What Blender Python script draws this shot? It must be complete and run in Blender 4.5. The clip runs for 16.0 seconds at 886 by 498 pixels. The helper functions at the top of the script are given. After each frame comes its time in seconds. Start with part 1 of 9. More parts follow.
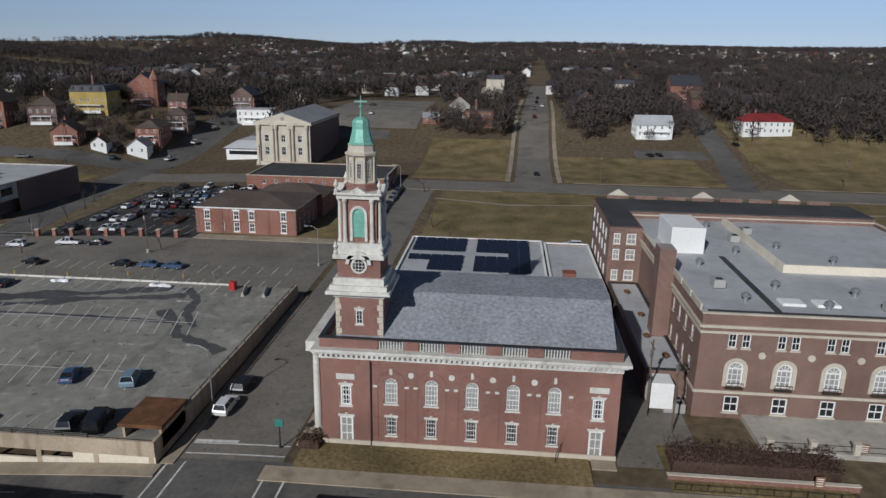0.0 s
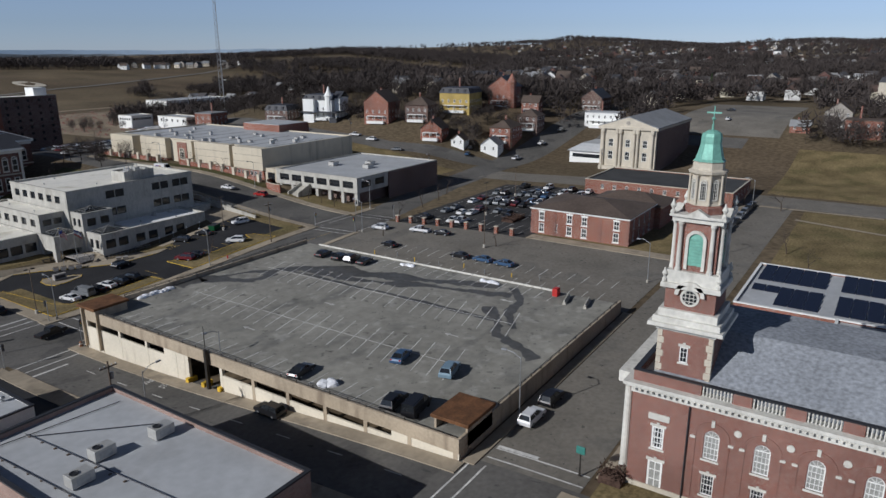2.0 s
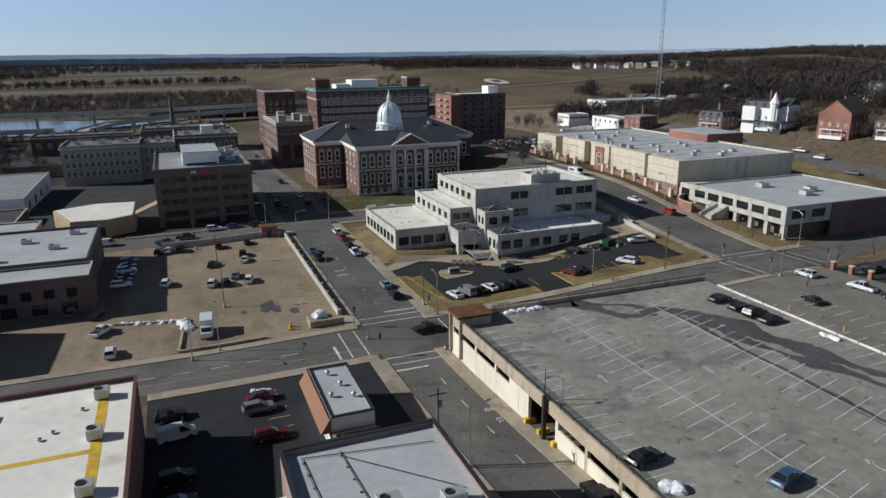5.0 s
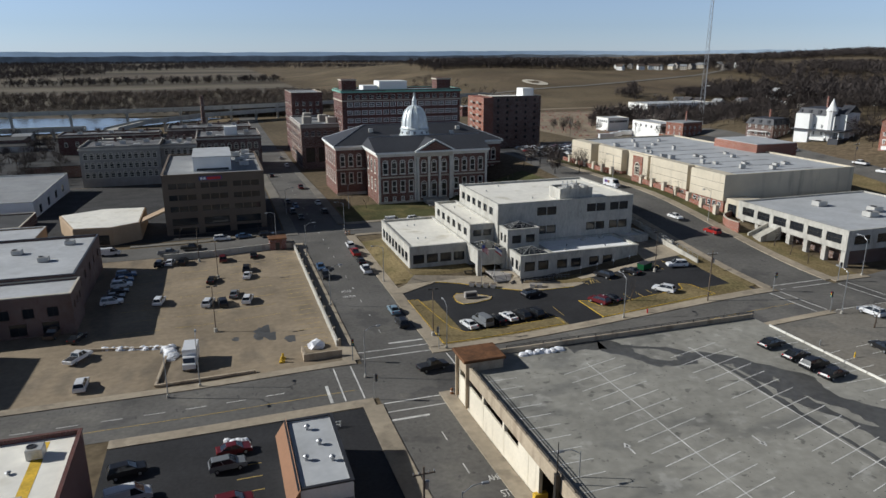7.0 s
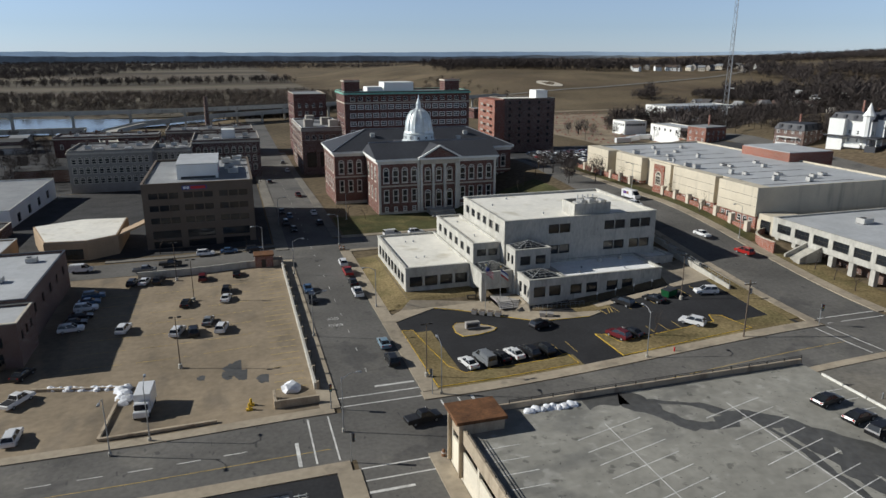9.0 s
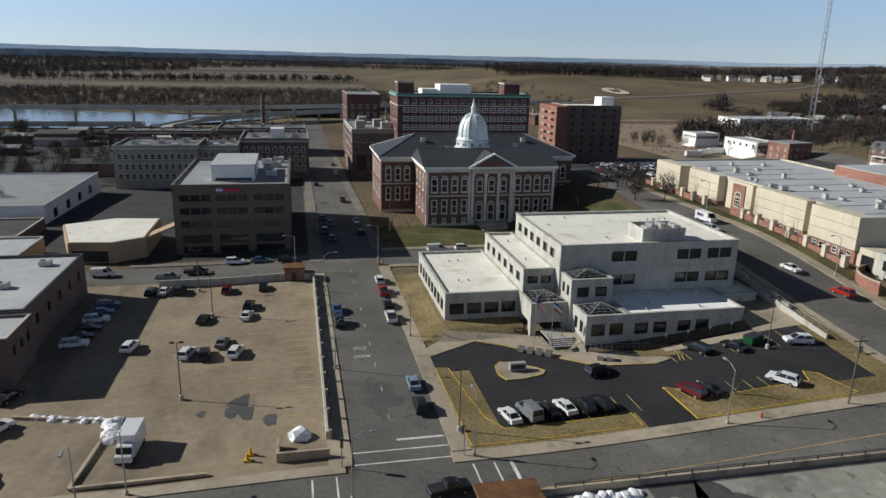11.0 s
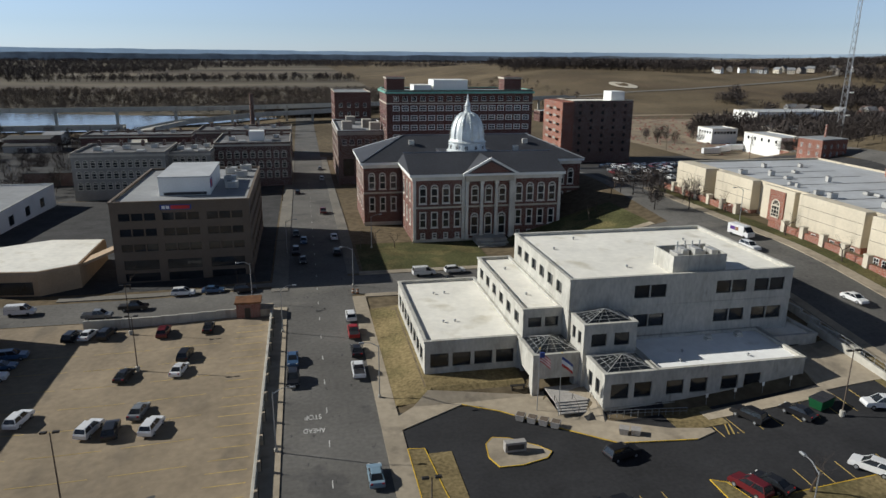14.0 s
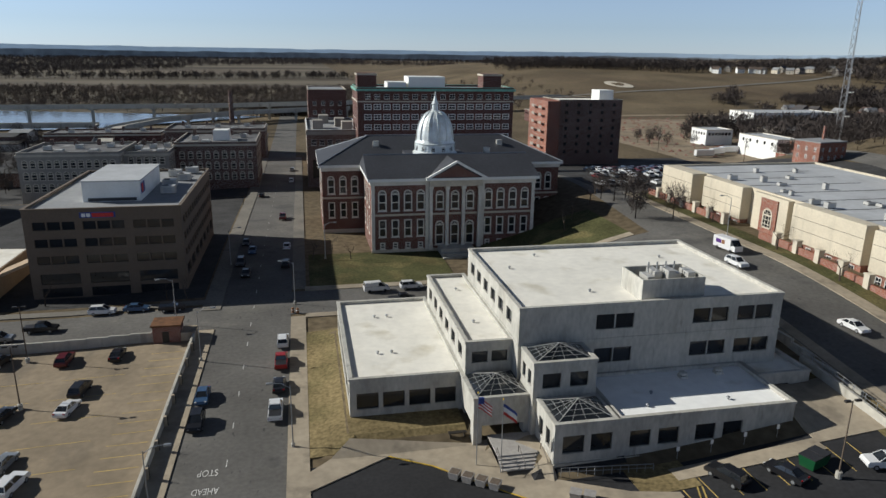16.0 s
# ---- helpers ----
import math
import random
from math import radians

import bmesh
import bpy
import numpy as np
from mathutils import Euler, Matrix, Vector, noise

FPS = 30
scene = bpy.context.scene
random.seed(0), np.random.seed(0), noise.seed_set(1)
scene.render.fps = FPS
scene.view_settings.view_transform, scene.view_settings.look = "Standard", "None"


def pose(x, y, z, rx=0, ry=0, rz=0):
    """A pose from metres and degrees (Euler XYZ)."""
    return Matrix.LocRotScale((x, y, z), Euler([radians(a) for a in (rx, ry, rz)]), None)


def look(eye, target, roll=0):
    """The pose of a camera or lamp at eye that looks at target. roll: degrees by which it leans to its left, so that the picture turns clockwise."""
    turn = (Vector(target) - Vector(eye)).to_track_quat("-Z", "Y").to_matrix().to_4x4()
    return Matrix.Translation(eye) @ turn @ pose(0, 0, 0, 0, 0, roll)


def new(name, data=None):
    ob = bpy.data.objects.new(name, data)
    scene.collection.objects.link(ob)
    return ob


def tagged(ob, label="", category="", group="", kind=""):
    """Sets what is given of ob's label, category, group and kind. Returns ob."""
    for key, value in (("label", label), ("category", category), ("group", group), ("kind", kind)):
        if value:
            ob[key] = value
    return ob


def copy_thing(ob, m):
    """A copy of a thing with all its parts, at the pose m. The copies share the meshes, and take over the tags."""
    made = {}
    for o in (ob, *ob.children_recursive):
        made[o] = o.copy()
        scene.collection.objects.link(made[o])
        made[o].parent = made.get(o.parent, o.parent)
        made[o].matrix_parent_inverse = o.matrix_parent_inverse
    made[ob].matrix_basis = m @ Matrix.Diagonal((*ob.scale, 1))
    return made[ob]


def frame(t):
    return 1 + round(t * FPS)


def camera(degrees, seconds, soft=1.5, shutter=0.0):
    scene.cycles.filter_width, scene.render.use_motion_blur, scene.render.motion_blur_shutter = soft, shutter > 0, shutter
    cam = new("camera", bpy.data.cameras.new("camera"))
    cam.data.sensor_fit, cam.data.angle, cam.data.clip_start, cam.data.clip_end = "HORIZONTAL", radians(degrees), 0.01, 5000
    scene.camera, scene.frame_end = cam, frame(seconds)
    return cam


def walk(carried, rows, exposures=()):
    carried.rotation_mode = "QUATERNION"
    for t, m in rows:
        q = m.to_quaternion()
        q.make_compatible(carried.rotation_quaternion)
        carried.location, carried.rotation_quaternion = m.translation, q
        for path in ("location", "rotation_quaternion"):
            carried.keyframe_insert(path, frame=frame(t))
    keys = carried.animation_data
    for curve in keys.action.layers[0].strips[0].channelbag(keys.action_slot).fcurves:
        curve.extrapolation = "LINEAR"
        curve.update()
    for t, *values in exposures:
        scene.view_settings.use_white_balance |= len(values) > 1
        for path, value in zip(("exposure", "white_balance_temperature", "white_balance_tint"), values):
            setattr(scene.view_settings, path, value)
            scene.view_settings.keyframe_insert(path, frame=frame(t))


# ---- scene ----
cam = camera(65.5, 16.0)
PATH = [
    (0, (-67.261, -116.874, 46.188), (-65.347, -116.704, 45.636), 0.9),
    (0.5, (-66.669, -116.827, 46.243), (-64.794, -116.408, 45.686), 0.4),
    (1, (-65.548, -116.735, 46.36), (-63.74, -116.085, 45.804), 0.1),
    (1.5, (-63.826, -116.396, 46.467), (-62.103, -115.546, 45.912), -0.0),
    (2, (-61.615, -115.873, 46.526), (-60.01, -114.816, 45.973), -0.2),
    (2.5, (-58.955, -114.992, 46.6), (-57.499, -113.736, 46.048), -0.3),
    (3, (-56.076, -113.753, 46.722), (-54.803, -112.311, 46.173), -0.4),
    (3.5, (-52.847, -112.145, 46.834), (-51.722, -110.585, 46.286), -0.4),
    (4, (-49.91, -110.121, 46.896), (-48.937, -108.461, 46.349), -0.5),
    (4.5, (-46.964, -107.966, 47.042), (-46.153, -106.221, 46.496), -0.4),
    (5, (-44.029, -105.52, 47.191), (-43.33, -103.727, 46.644), -0.5),
    (5.2, (-42.894, -104.552, 47.179), (-42.221, -102.749, 46.636), -0.6),
    (7.3, (-32.551, -89.774, 47.788), (-31.957, -87.944, 47.24), -0.2),
    (7.5, (-31.656, -88.207, 47.811), (-31.063, -86.377, 47.264), -0.3),
    (8, (-29.536, -84.055, 47.826), (-28.941, -82.226, 47.278), -0.2),
    (8.5, (-27.56, -79.944, 47.646), (-26.964, -78.115, 47.1), -0.0),
    (9, (-25.585, -75.927, 47.379), (-25.024, -74.087, 46.833), -0.0),
    (9.5, (-23.706, -71.753, 47.137), (-23.219, -69.892, 46.589), 0.0),
    (11.8, (-16.175, -52.031, 45.949), (-15.791, -50.144, 45.409), 1.1),
    (12, (-15.516, -50.22, 45.918), (-15.13, -48.335, 45.369), 0.2),
    (12.5, (-13.951, -45.57, 45.732), (-13.575, -43.684, 45.183), 0.2),
    (13, (-12.465, -40.989, 45.422), (-12.086, -39.103, 44.874), 0.3),
    (13.5, (-10.712, -36.514, 45.03), (-10.329, -34.629, 44.482), 0.4),
    (14, (-8.451, -32.331, 44.668), (-8.066, -30.446, 44.122), 0.5),
    (14.5, (-5.807, -28.386, 44.376), (-5.421, -26.502, 43.83), 0.5),
    (15, (-3.019, -24.744, 44.109), (-2.632, -22.86, 43.561), 0.6),
    (15.5, (0.129, -21.413, 43.785), (0.518, -19.529, 43.237), 0.7),
    (16, (3.689, -18.598, 43.344), (4.077, -16.714, 42.796), 0.8),
]
walk(cam, [(t, look(e, g, r)) for t, e, g, r in PATH], [(0.0, -0.56, 5750, 11), (3.0, -0.26, 5700, 11), (5.0, -0.06, 5800, 9), (16.0, 0.1, 6080, 7)])
# ---- world and sun ----
SUN_AZ, SUN_EL = radians(-22), radians(28)   # way the shadows fall, height of the sun
world = bpy.data.worlds.new("world")
scene.world = world
world.use_nodes = True
wn = world.node_tree.nodes
sky = wn.new("ShaderNodeTexSky")
sky.sky_type = 'NISHITA'
sky.sun_disc = False
sky.sun_elevation = SUN_EL
sky.sun_rotation = math.atan2(-math.cos(SUN_AZ), -math.sin(SUN_AZ))
sky.air_density, sky.dust_density, sky.ozone_density = 0.9, 0.0, 5.0
wn["Background"].inputs["Strength"].default_value = 0.06
hue = wn.new("ShaderNodeHueSaturation")          # thin winter haze pales the sky
hue.inputs["Saturation"].default_value, hue.inputs["Value"].default_value = 0.5, 1.18
tint = wn.new("ShaderNodeMix")
tint.data_type, tint.blend_type = 'RGBA', 'MULTIPLY'
tint.inputs[0].default_value = 1.0
tint.inputs[7].default_value = (0.91, 1.0, 1.17, 1)
world.node_tree.links.new(sky.outputs[0], hue.inputs["Color"])
world.node_tree.links.new(hue.outputs[0], tint.inputs[6])
# a dry clear winter sky deepens from the pale horizon to the zenith
way, part_z, fall, deep = wn.new("ShaderNodeTexCoord"), wn.new("ShaderNodeSeparateXYZ"), wn.new("ShaderNodeMapRange"), wn.new("ShaderNodeVectorMath")
fall.interpolation_type = 'SMOOTHSTEP'
fall.inputs["From Min"].default_value, fall.inputs["From Max"].default_value = 0.05, 0.7
fall.inputs["To Min"].default_value, fall.inputs["To Max"].default_value = 1.17, 0.32
deep.operation = 'SCALE'
world.node_tree.links.new(way.outputs["Generated"], part_z.inputs[0])
world.node_tree.links.new(part_z.outputs[2], fall.inputs[0])
world.node_tree.links.new(tint.outputs[2], deep.inputs[0])
world.node_tree.links.new(fall.outputs[0], deep.inputs["Scale"])
world.node_tree.links.new(deep.outputs[0], wn["Background"].inputs["Color"])
sun = new("sun", bpy.data.lights.new("sun", 'SUN'))
sun.data.energy, sun.data.angle, sun.data.color = 4.9, radians(0.55), (1.0, 0.93, 0.82)
sun.matrix_world = look((-200 * math.cos(SUN_AZ), -200 * math.sin(SUN_AZ), 200 * math.tan(SUN_EL)), (0, 0, 0))


# ---- materials ----
def mat(name, color, rough=0.8, metal=0.0, big=0.25, big_scale=0.15, fine=0.15, fine_scale=3.0, bump=0.15, spec=0.4, rnd=0.0, stretch=None):
    """A surface with broad stains and fine grain in world metres."""
    m = bpy.data.materials.new(name)
    m.use_nodes = True
    t, l = m.node_tree.nodes, m.node_tree.links
    b = t["Principled BSDF"]
    b.inputs["Roughness"].default_value = rough
    b.inputs["Metallic"].default_value = metal
    b.inputs["Specular IOR Level"].default_value = spec
    co = t.new("ShaderNodeTexCoord")
    src = co.outputs["Object"]
    if stretch:
        mp = t.new("ShaderNodeMapping")
        mp.inputs["Scale"].default_value = stretch
        l.new(src, mp.inputs[0])
        src = mp.outputs[0]
    n1, n2 = t.new("ShaderNodeTexNoise"), t.new("ShaderNodeTexNoise")
    n1.inputs["Scale"].default_value, n1.inputs["Detail"].default_value = big_scale, 5
    n2.inputs["Scale"].default_value, n2.inputs["Detail"].default_value = fine_scale, 4
    l.new(src, n1.inputs["Vector"])
    l.new(src, n2.inputs["Vector"])
    mr1, mr2 = t.new("ShaderNodeMapRange"), t.new("ShaderNodeMapRange")
    for mr, amt in ((mr1, big), (mr2, fine)):
        mr.inputs["From Min"].default_value, mr.inputs["From Max"].default_value = 0.3, 0.7
        mr.inputs["To Min"].default_value, mr.inputs["To Max"].default_value = 1 - amt, 1 + amt
    l.new(n1.outputs[0], mr1.inputs[0])
    l.new(n2.outputs[0], mr2.inputs[0])
    mu = t.new("ShaderNodeMath")
    mu.operation = 'MULTIPLY'
    l.new(mr1.outputs[0], mu.inputs[0])
    l.new(mr2.outputs[0], mu.inputs[1])
    val = mu.outputs[0]
    if rnd:
        oi, mr3, mu2 = t.new("ShaderNodeObjectInfo"), t.new("ShaderNodeMapRange"), t.new("ShaderNodeMath")
        mr3.inputs["To Min"].default_value, mr3.inputs["To Max"].default_value = 1 - rnd, 1 + rnd
        l.new(oi.outputs["Random"], mr3.inputs[0])
        mu2.operation = 'MULTIPLY'
        l.new(val, mu2.inputs[0])
        l.new(mr3.outputs[0], mu2.inputs[1])
        val = mu2.outputs[0]
    mx = t.new("ShaderNodeMix")
    mx.data_type, mx.blend_type = 'RGBA', 'MULTIPLY'
    mx.inputs["Factor"].default_value = 1.0
    mx.inputs["A"].default_value = (*color, 1)
    l.new(val, mx.inputs["B"])
    l.new(mx.outputs["Result"], b.inputs["Base Color"])
    if bump:
        bp = t.new("ShaderNodeBump")
        bp.inputs["Strength"].default_value = bump
        bp.inputs["Distance"].default_value = 0.05
        l.new(n2.outputs[0], bp.inputs["Height"])
        l.new(bp.outputs[0], b.inputs["Normal"])
    m["mixer"] = mx.name
    return m


def blotch(m, color, scale=0.08, lo=0.52, hi=0.6, amount=0.8, stretch=(1, 1, 1), detail=6):
    """Adds stains of another colour to a material made by mat()."""
    t, l = m.node_tree.nodes, m.node_tree.links
    mx = t[m["mixer"]]
    co, mp, n, mr, mix = t.new("ShaderNodeTexCoord"), t.new("ShaderNodeMapping"), t.new("ShaderNodeTexNoise"), t.new("ShaderNodeMapRange"), t.new("ShaderNodeMix")
    mp.inputs["Scale"].default_value = stretch
    n.inputs["Scale"].default_value, n.inputs["Detail"].default_value = scale, detail
    mr.inputs["From Min"].default_value, mr.inputs["From Max"].default_value = lo, hi
    mr.inputs["To Max"].default_value = amount
    mix.data_type = 'RGBA'
    old = mx.inputs["A"]
    if old.is_linked:
        l.new(old.links[0].from_socket, mix.inputs["A"])
    else:
        mix.inputs["A"].default_value = old.default_value[:]
    mix.inputs["B"].default_value = (*color, 1)
    l.new(co.outputs["Object"], mp.inputs[0])
    l.new(mp.outputs[0], n.inputs["Vector"])
    l.new(n.outputs[0], mr.inputs[0])
    l.new(mr.outputs[0], mix.inputs["Factor"])
    l.new(mix.outputs["Result"], old)
    return m


def brickwork(name, color, dark, mortar=(0.32, 0.28, 0.25)):
    """Brick courses in metres, running round the walls."""
    m = mat(name, color, 0.9, big=0.22, big_scale=0.12, fine=0.12, fine_scale=2.5, bump=0.1)
    t, l = m.node_tree.nodes, m.node_tree.links
    co, sp, ad, cb, br = t.new("ShaderNodeTexCoord"), t.new("ShaderNodeSeparateXYZ"), t.new("ShaderNodeMath"), t.new("ShaderNodeCombineXYZ"), t.new("ShaderNodeTexBrick")
    l.new(co.outputs["Object"], sp.inputs[0])
    l.new(sp.outputs[0], ad.inputs[0])
    l.new(sp.outputs[1], ad.inputs[1])
    l.new(ad.outputs[0], cb.inputs[0])
    l.new(sp.outputs[2], cb.inputs[1])
    l.new(cb.outputs[0], br.inputs["Vector"])
    br.inputs["Color1"].default_value, br.inputs["Color2"].default_value = (*color, 1), (*dark, 1)
    br.inputs["Mortar"].default_value = (*mortar, 1)
    br.inputs["Scale"].default_value = 1.0
    br.inputs["Brick Width"].default_value, br.inputs["Row Height"].default_value, br.inputs["Mortar Size"].default_value = 0.22, 0.075, 0.008
    l.new(br.outputs[0], t[m["mixer"]].inputs["A"])
    return m


def glassy(name, color, rough=0.08):
    m = mat(name, color, rough, big=0.35, big_scale=0.4, fine=0.1, bump=0.0, spec=0.6)
    return m


M_GROUND = mat("dry_grass_ground", (0.14, 0.11, 0.07), 0.95, big=0.35, big_scale=0.012, fine=0.3, fine_scale=0.6, bump=0.3, spec=0.1)
blotch(M_GROUND, (0.1, 0.075, 0.05), 0.006, 0.5, 0.62, 0.7)
blotch(M_GROUND, (0.16, 0.12, 0.075), 0.03, 0.55, 0.7, 0.6)
M_LAWN = mat("winter_lawn", (0.19, 0.148, 0.075), 0.95, big=0.3, big_scale=0.12, fine=0.35, fine_scale=2.0, bump=0.5, spec=0.1)
blotch(M_LAWN, (0.125, 0.108, 0.05), 0.1, 0.5, 0.65, 0.7)
M_GREENLAWN = mat("green_lawn", (0.078, 0.078, 0.034), 0.95, big=0.3, big_scale=0.12, fine=0.35, fine_scale=2.0, bump=0.5, spec=0.1)
blotch(M_GREENLAWN, (0.13, 0.11, 0.05), 0.15, 0.5, 0.62, 0.8)
M_FIELD = mat("bottomland_field", (0.14, 0.122, 0.092), 0.95, big=0.4, big_scale=0.004, fine=0.2, fine_scale=0.05, bump=0.0, spec=0.1, stretch=(0.3, 1, 1))
blotch(M_FIELD, (0.11, 0.09, 0.07), 0.003, 0.48, 0.56, 0.8, (0.35, 1.2, 1))
M_ROAD = mat("road_asphalt", (0.122, 0.116, 0.107), 0.9, big=0.2, big_scale=0.08, fine=0.14, fine_scale=1.5, bump=0.15, spec=0.25)
blotch(M_ROAD, (0.065, 0.063, 0.062), 0.25, 0.6, 0.64, 0.55, (0.35, 0.35, 1))
blotch(M_ROAD, (0.05, 0.05, 0.05), 1.3, 0.66, 0.69, 0.7, (1, 0.35, 1))
blotch(M_ROAD, (0.17, 0.16, 0.14), 0.12, 0.58, 0.68, 0.5)
M_PALEROAD = mat("worn_pale_asphalt", (0.185, 0.17, 0.145), 0.9, big=0.2, big_scale=0.08, fine=0.14, fine_scale=1.5, bump=0.15, spec=0.25)
blotch(M_PALEROAD, (0.11, 0.105, 0.095), 0.2, 0.56, 0.64, 0.6, (0.4, 0.4, 1))
blotch(M_PALEROAD, (0.06, 0.058, 0.055), 1.1, 0.66, 0.69, 0.7)
M_BLACKTOP = mat("new_blacktop", (0.024, 0.024, 0.026), 0.85, big=0.25, big_scale=0.15, fine=0.2, fine_scale=2.0, bump=0.15, spec=0.3)
M_OLDLOT = mat("dark_lot_asphalt", (0.045, 0.044, 0.044), 0.9, big=0.3, big_scale=0.15, fine=0.2, fine_scale=1.2, bump=0.15, spec=0.25)
M_TANLOT = mat("tan_lot_concrete", (0.25, 0.2, 0.138), 0.9, big=0.22, big_scale=0.09, fine=0.12, fine_scale=0.9, bump=0.1, spec=0.25)
blotch(M_TANLOT, (0.15, 0.125, 0.095), 0.16, 0.56, 0.66, 0.6, (1, 0.35, 1))
M_DECK = mat("parking_deck_concrete", (0.262, 0.252, 0.22), 0.9, big=0.16, big_scale=0.07, fine=0.14, fine_scale=0.7, bump=0.12, spec=0.25)
blotch(M_DECK, (0.14, 0.138, 0.128), 0.2, 0.55, 0.68, 0.6, (0.5, 1, 1))
blotch(M_DECK, (0.08, 0.078, 0.07), 0.6, 0.63, 0.68, 0.6)
blotch(M_DECK, (0.34, 0.33, 0.3), 0.35, 0.6, 0.66, 0.5)
blotch(M_DECK, (0.05, 0.05, 0.047), 2.2, 0.68, 0.71, 0.7)
# meltwater runs on the deck; also colours the dark patches on the tan lot
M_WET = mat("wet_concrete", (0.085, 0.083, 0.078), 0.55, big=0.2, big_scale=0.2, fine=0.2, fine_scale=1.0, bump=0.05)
M_WALK = mat("sidewalk_concrete", (0.33, 0.28, 0.21), 0.9, big=0.18, big_scale=0.12, fine=0.12, fine_scale=1.0, bump=0.1, spec=0.25)
blotch(M_WALK, (0.2, 0.17, 0.13), 0.3, 0.56, 0.66, 0.6)
M_CONC = mat("weathered_concrete", (0.42, 0.4, 0.35), 0.88, big=0.15, big_scale=0.12, fine=0.1, fine_scale=1.0, bump=0.1, spec=0.3)
blotch(M_CONC, (0.2, 0.18, 0.15), 0.5, 0.55, 0.72, 0.7, (1, 1, 0.12))
M_GARAGE = mat("garage_concrete", (0.4, 0.33, 0.24), 0.88, big=0.18, big_scale=0.15, fine=0.1, bump=0.1)
blotch(M_GARAGE, (0.2, 0.155, 0.11), 0.5, 0.52, 0.68, 0.8, (1, 1, 0.15))
M_CREAM = mat("cream_painted_wall", (0.68, 0.62, 0.5), 0.8, big=0.12, fine=0.06, bump=0.05)
blotch(M_CREAM, (0.4, 0.34, 0.26), 0.6, 0.6, 0.75, 0.6, (1, 1, 0.2))
M_YELLOW = mat("yellow_paint", (0.62, 0.4, 0.03), 0.7, big=0.25, big_scale=0.6, fine=0.15, bump=0.05)
M_PAINT = mat("white_road_paint", (0.6, 0.59, 0.56), 0.8, big=0.25, big_scale=0.4, fine=0.2, fine_scale=2.5, bump=0.0)
M_YLINE = mat("yellow_road_paint", (0.46, 0.33, 0.1), 0.8, big=0.3, big_scale=0.4, fine=0.2, fine_scale=2.5, bump=0.0)
M_SNOW = mat("old_snow", (0.78, 0.79, 0.82), 0.7, big=0.12, big_scale=0.5, fine=0.15, fine_scale=2.5, bump=0.6)
blotch(M_SNOW, (0.35, 0.33, 0.3), 0.8, 0.58, 0.7, 0.7)
M_BRICK = brickwork("red_brick", (0.225, 0.078, 0.05), (0.165, 0.056, 0.04))
M_BRICK2 = brickwork("orange_red_brick", (0.27, 0.085, 0.045), (0.21, 0.066, 0.04))
M_BRICK3 = brickwork("dark_brown_brick", (0.115, 0.055, 0.04), (0.085, 0.045, 0.036))
M_BRICK4 = brickwork("maroon_brick", (0.105, 0.034, 0.027), (0.08, 0.03, 0.026), (0.2, 0.16, 0.14))
M_COURTBRICK = brickwork("aged_courthouse_brick", (0.15, 0.056, 0.04), (0.11, 0.042, 0.033), (0.22, 0.18, 0.155))
M_BROWNCONC = mat("brown_precast_concrete", (0.14, 0.108, 0.08), 0.85, big=0.1, fine=0.08, bump=0.08)
M_TAN = mat("tan_stucco", (0.36, 0.26, 0.165), 0.85, big=0.12, fine=0.1, bump=0.1)
M_WHITE = mat("white_painted_wood", (0.78, 0.78, 0.75), 0.6, big=0.07, fine=0.05, bump=0.03)
M_STONE = mat("pale_limestone", (0.52, 0.47, 0.38), 0.8, big=0.14, big_scale=0.3, fine=0.1, bump=0.12)
M_STONEGREY = mat("grey_cut_stone", (0.31, 0.285, 0.25), 0.85, big=0.14, big_scale=0.3, fine=0.1, bump=0.12)
M_PRECAST = mat("city_hall_precast", (0.44, 0.425, 0.38), 0.8, big=0.14, big_scale=0.4, fine=0.14, fine_scale=2.2, bump=0.06, stretch=(1, 1, 0.4))
blotch(M_PRECAST, (0.3, 0.28, 0.24), 0.35, 0.54, 0.7, 0.6, (1, 1, 0.5))
blotch(M_PRECAST, (0.2, 0.19, 0.165), 0.9, 0.62, 0.72, 0.5, (1, 1, 0.2))
M_BEIGE = mat("beige_precast_panels", (0.55, 0.49, 0.38), 0.8, big=0.1, fine=0.07, bump=0.06)
blotch(M_BEIGE, (0.28, 0.25, 0.2), 0.5, 0.56, 0.74, 0.6, (1, 1, 0.12))
M_GRANITE = mat("granite_cladding", (0.33, 0.31, 0.29), 0.7, big=0.15, fine=0.12, bump=0.05)
M_WROOF = mat("white_roof_membrane", (0.78, 0.75, 0.67), 0.75, big=0.07, big_scale=0.15, fine=0.06, fine_scale=0.8, bump=0.05)
blotch(M_WROOF, (0.5, 0.45, 0.33), 0.18, 0.58, 0.72, 0.6)
M_CLEANROOF = mat("clean_white_membrane", (0.85, 0.85, 0.83), 0.7, big=0.06, big_scale=0.15, fine=0.05, fine_scale=0.8, bump=0.04)
blotch(M_CLEANROOF, (0.6, 0.57, 0.5), 0.25, 0.62, 0.7, 0.5)
M_GROOF = mat("grey_roof_membrane", (0.26, 0.265, 0.27), 0.75, big=0.12, big_scale=0.12, fine=0.08, fine_scale=0.8, bump=0.06)
blotch(M_GROOF, (0.2, 0.2, 0.2), 0.2, 0.58, 0.7, 0.6)
M_LROOF = mat("pale_grey_roof", (0.43, 0.44, 0.45), 0.7, big=0.1, big_scale=0.12, fine=0.07, fine_scale=0.8, bump=0.05)
blotch(M_LROOF, (0.33, 0.33, 0.33), 0.15, 0.56, 0.68, 0.5)
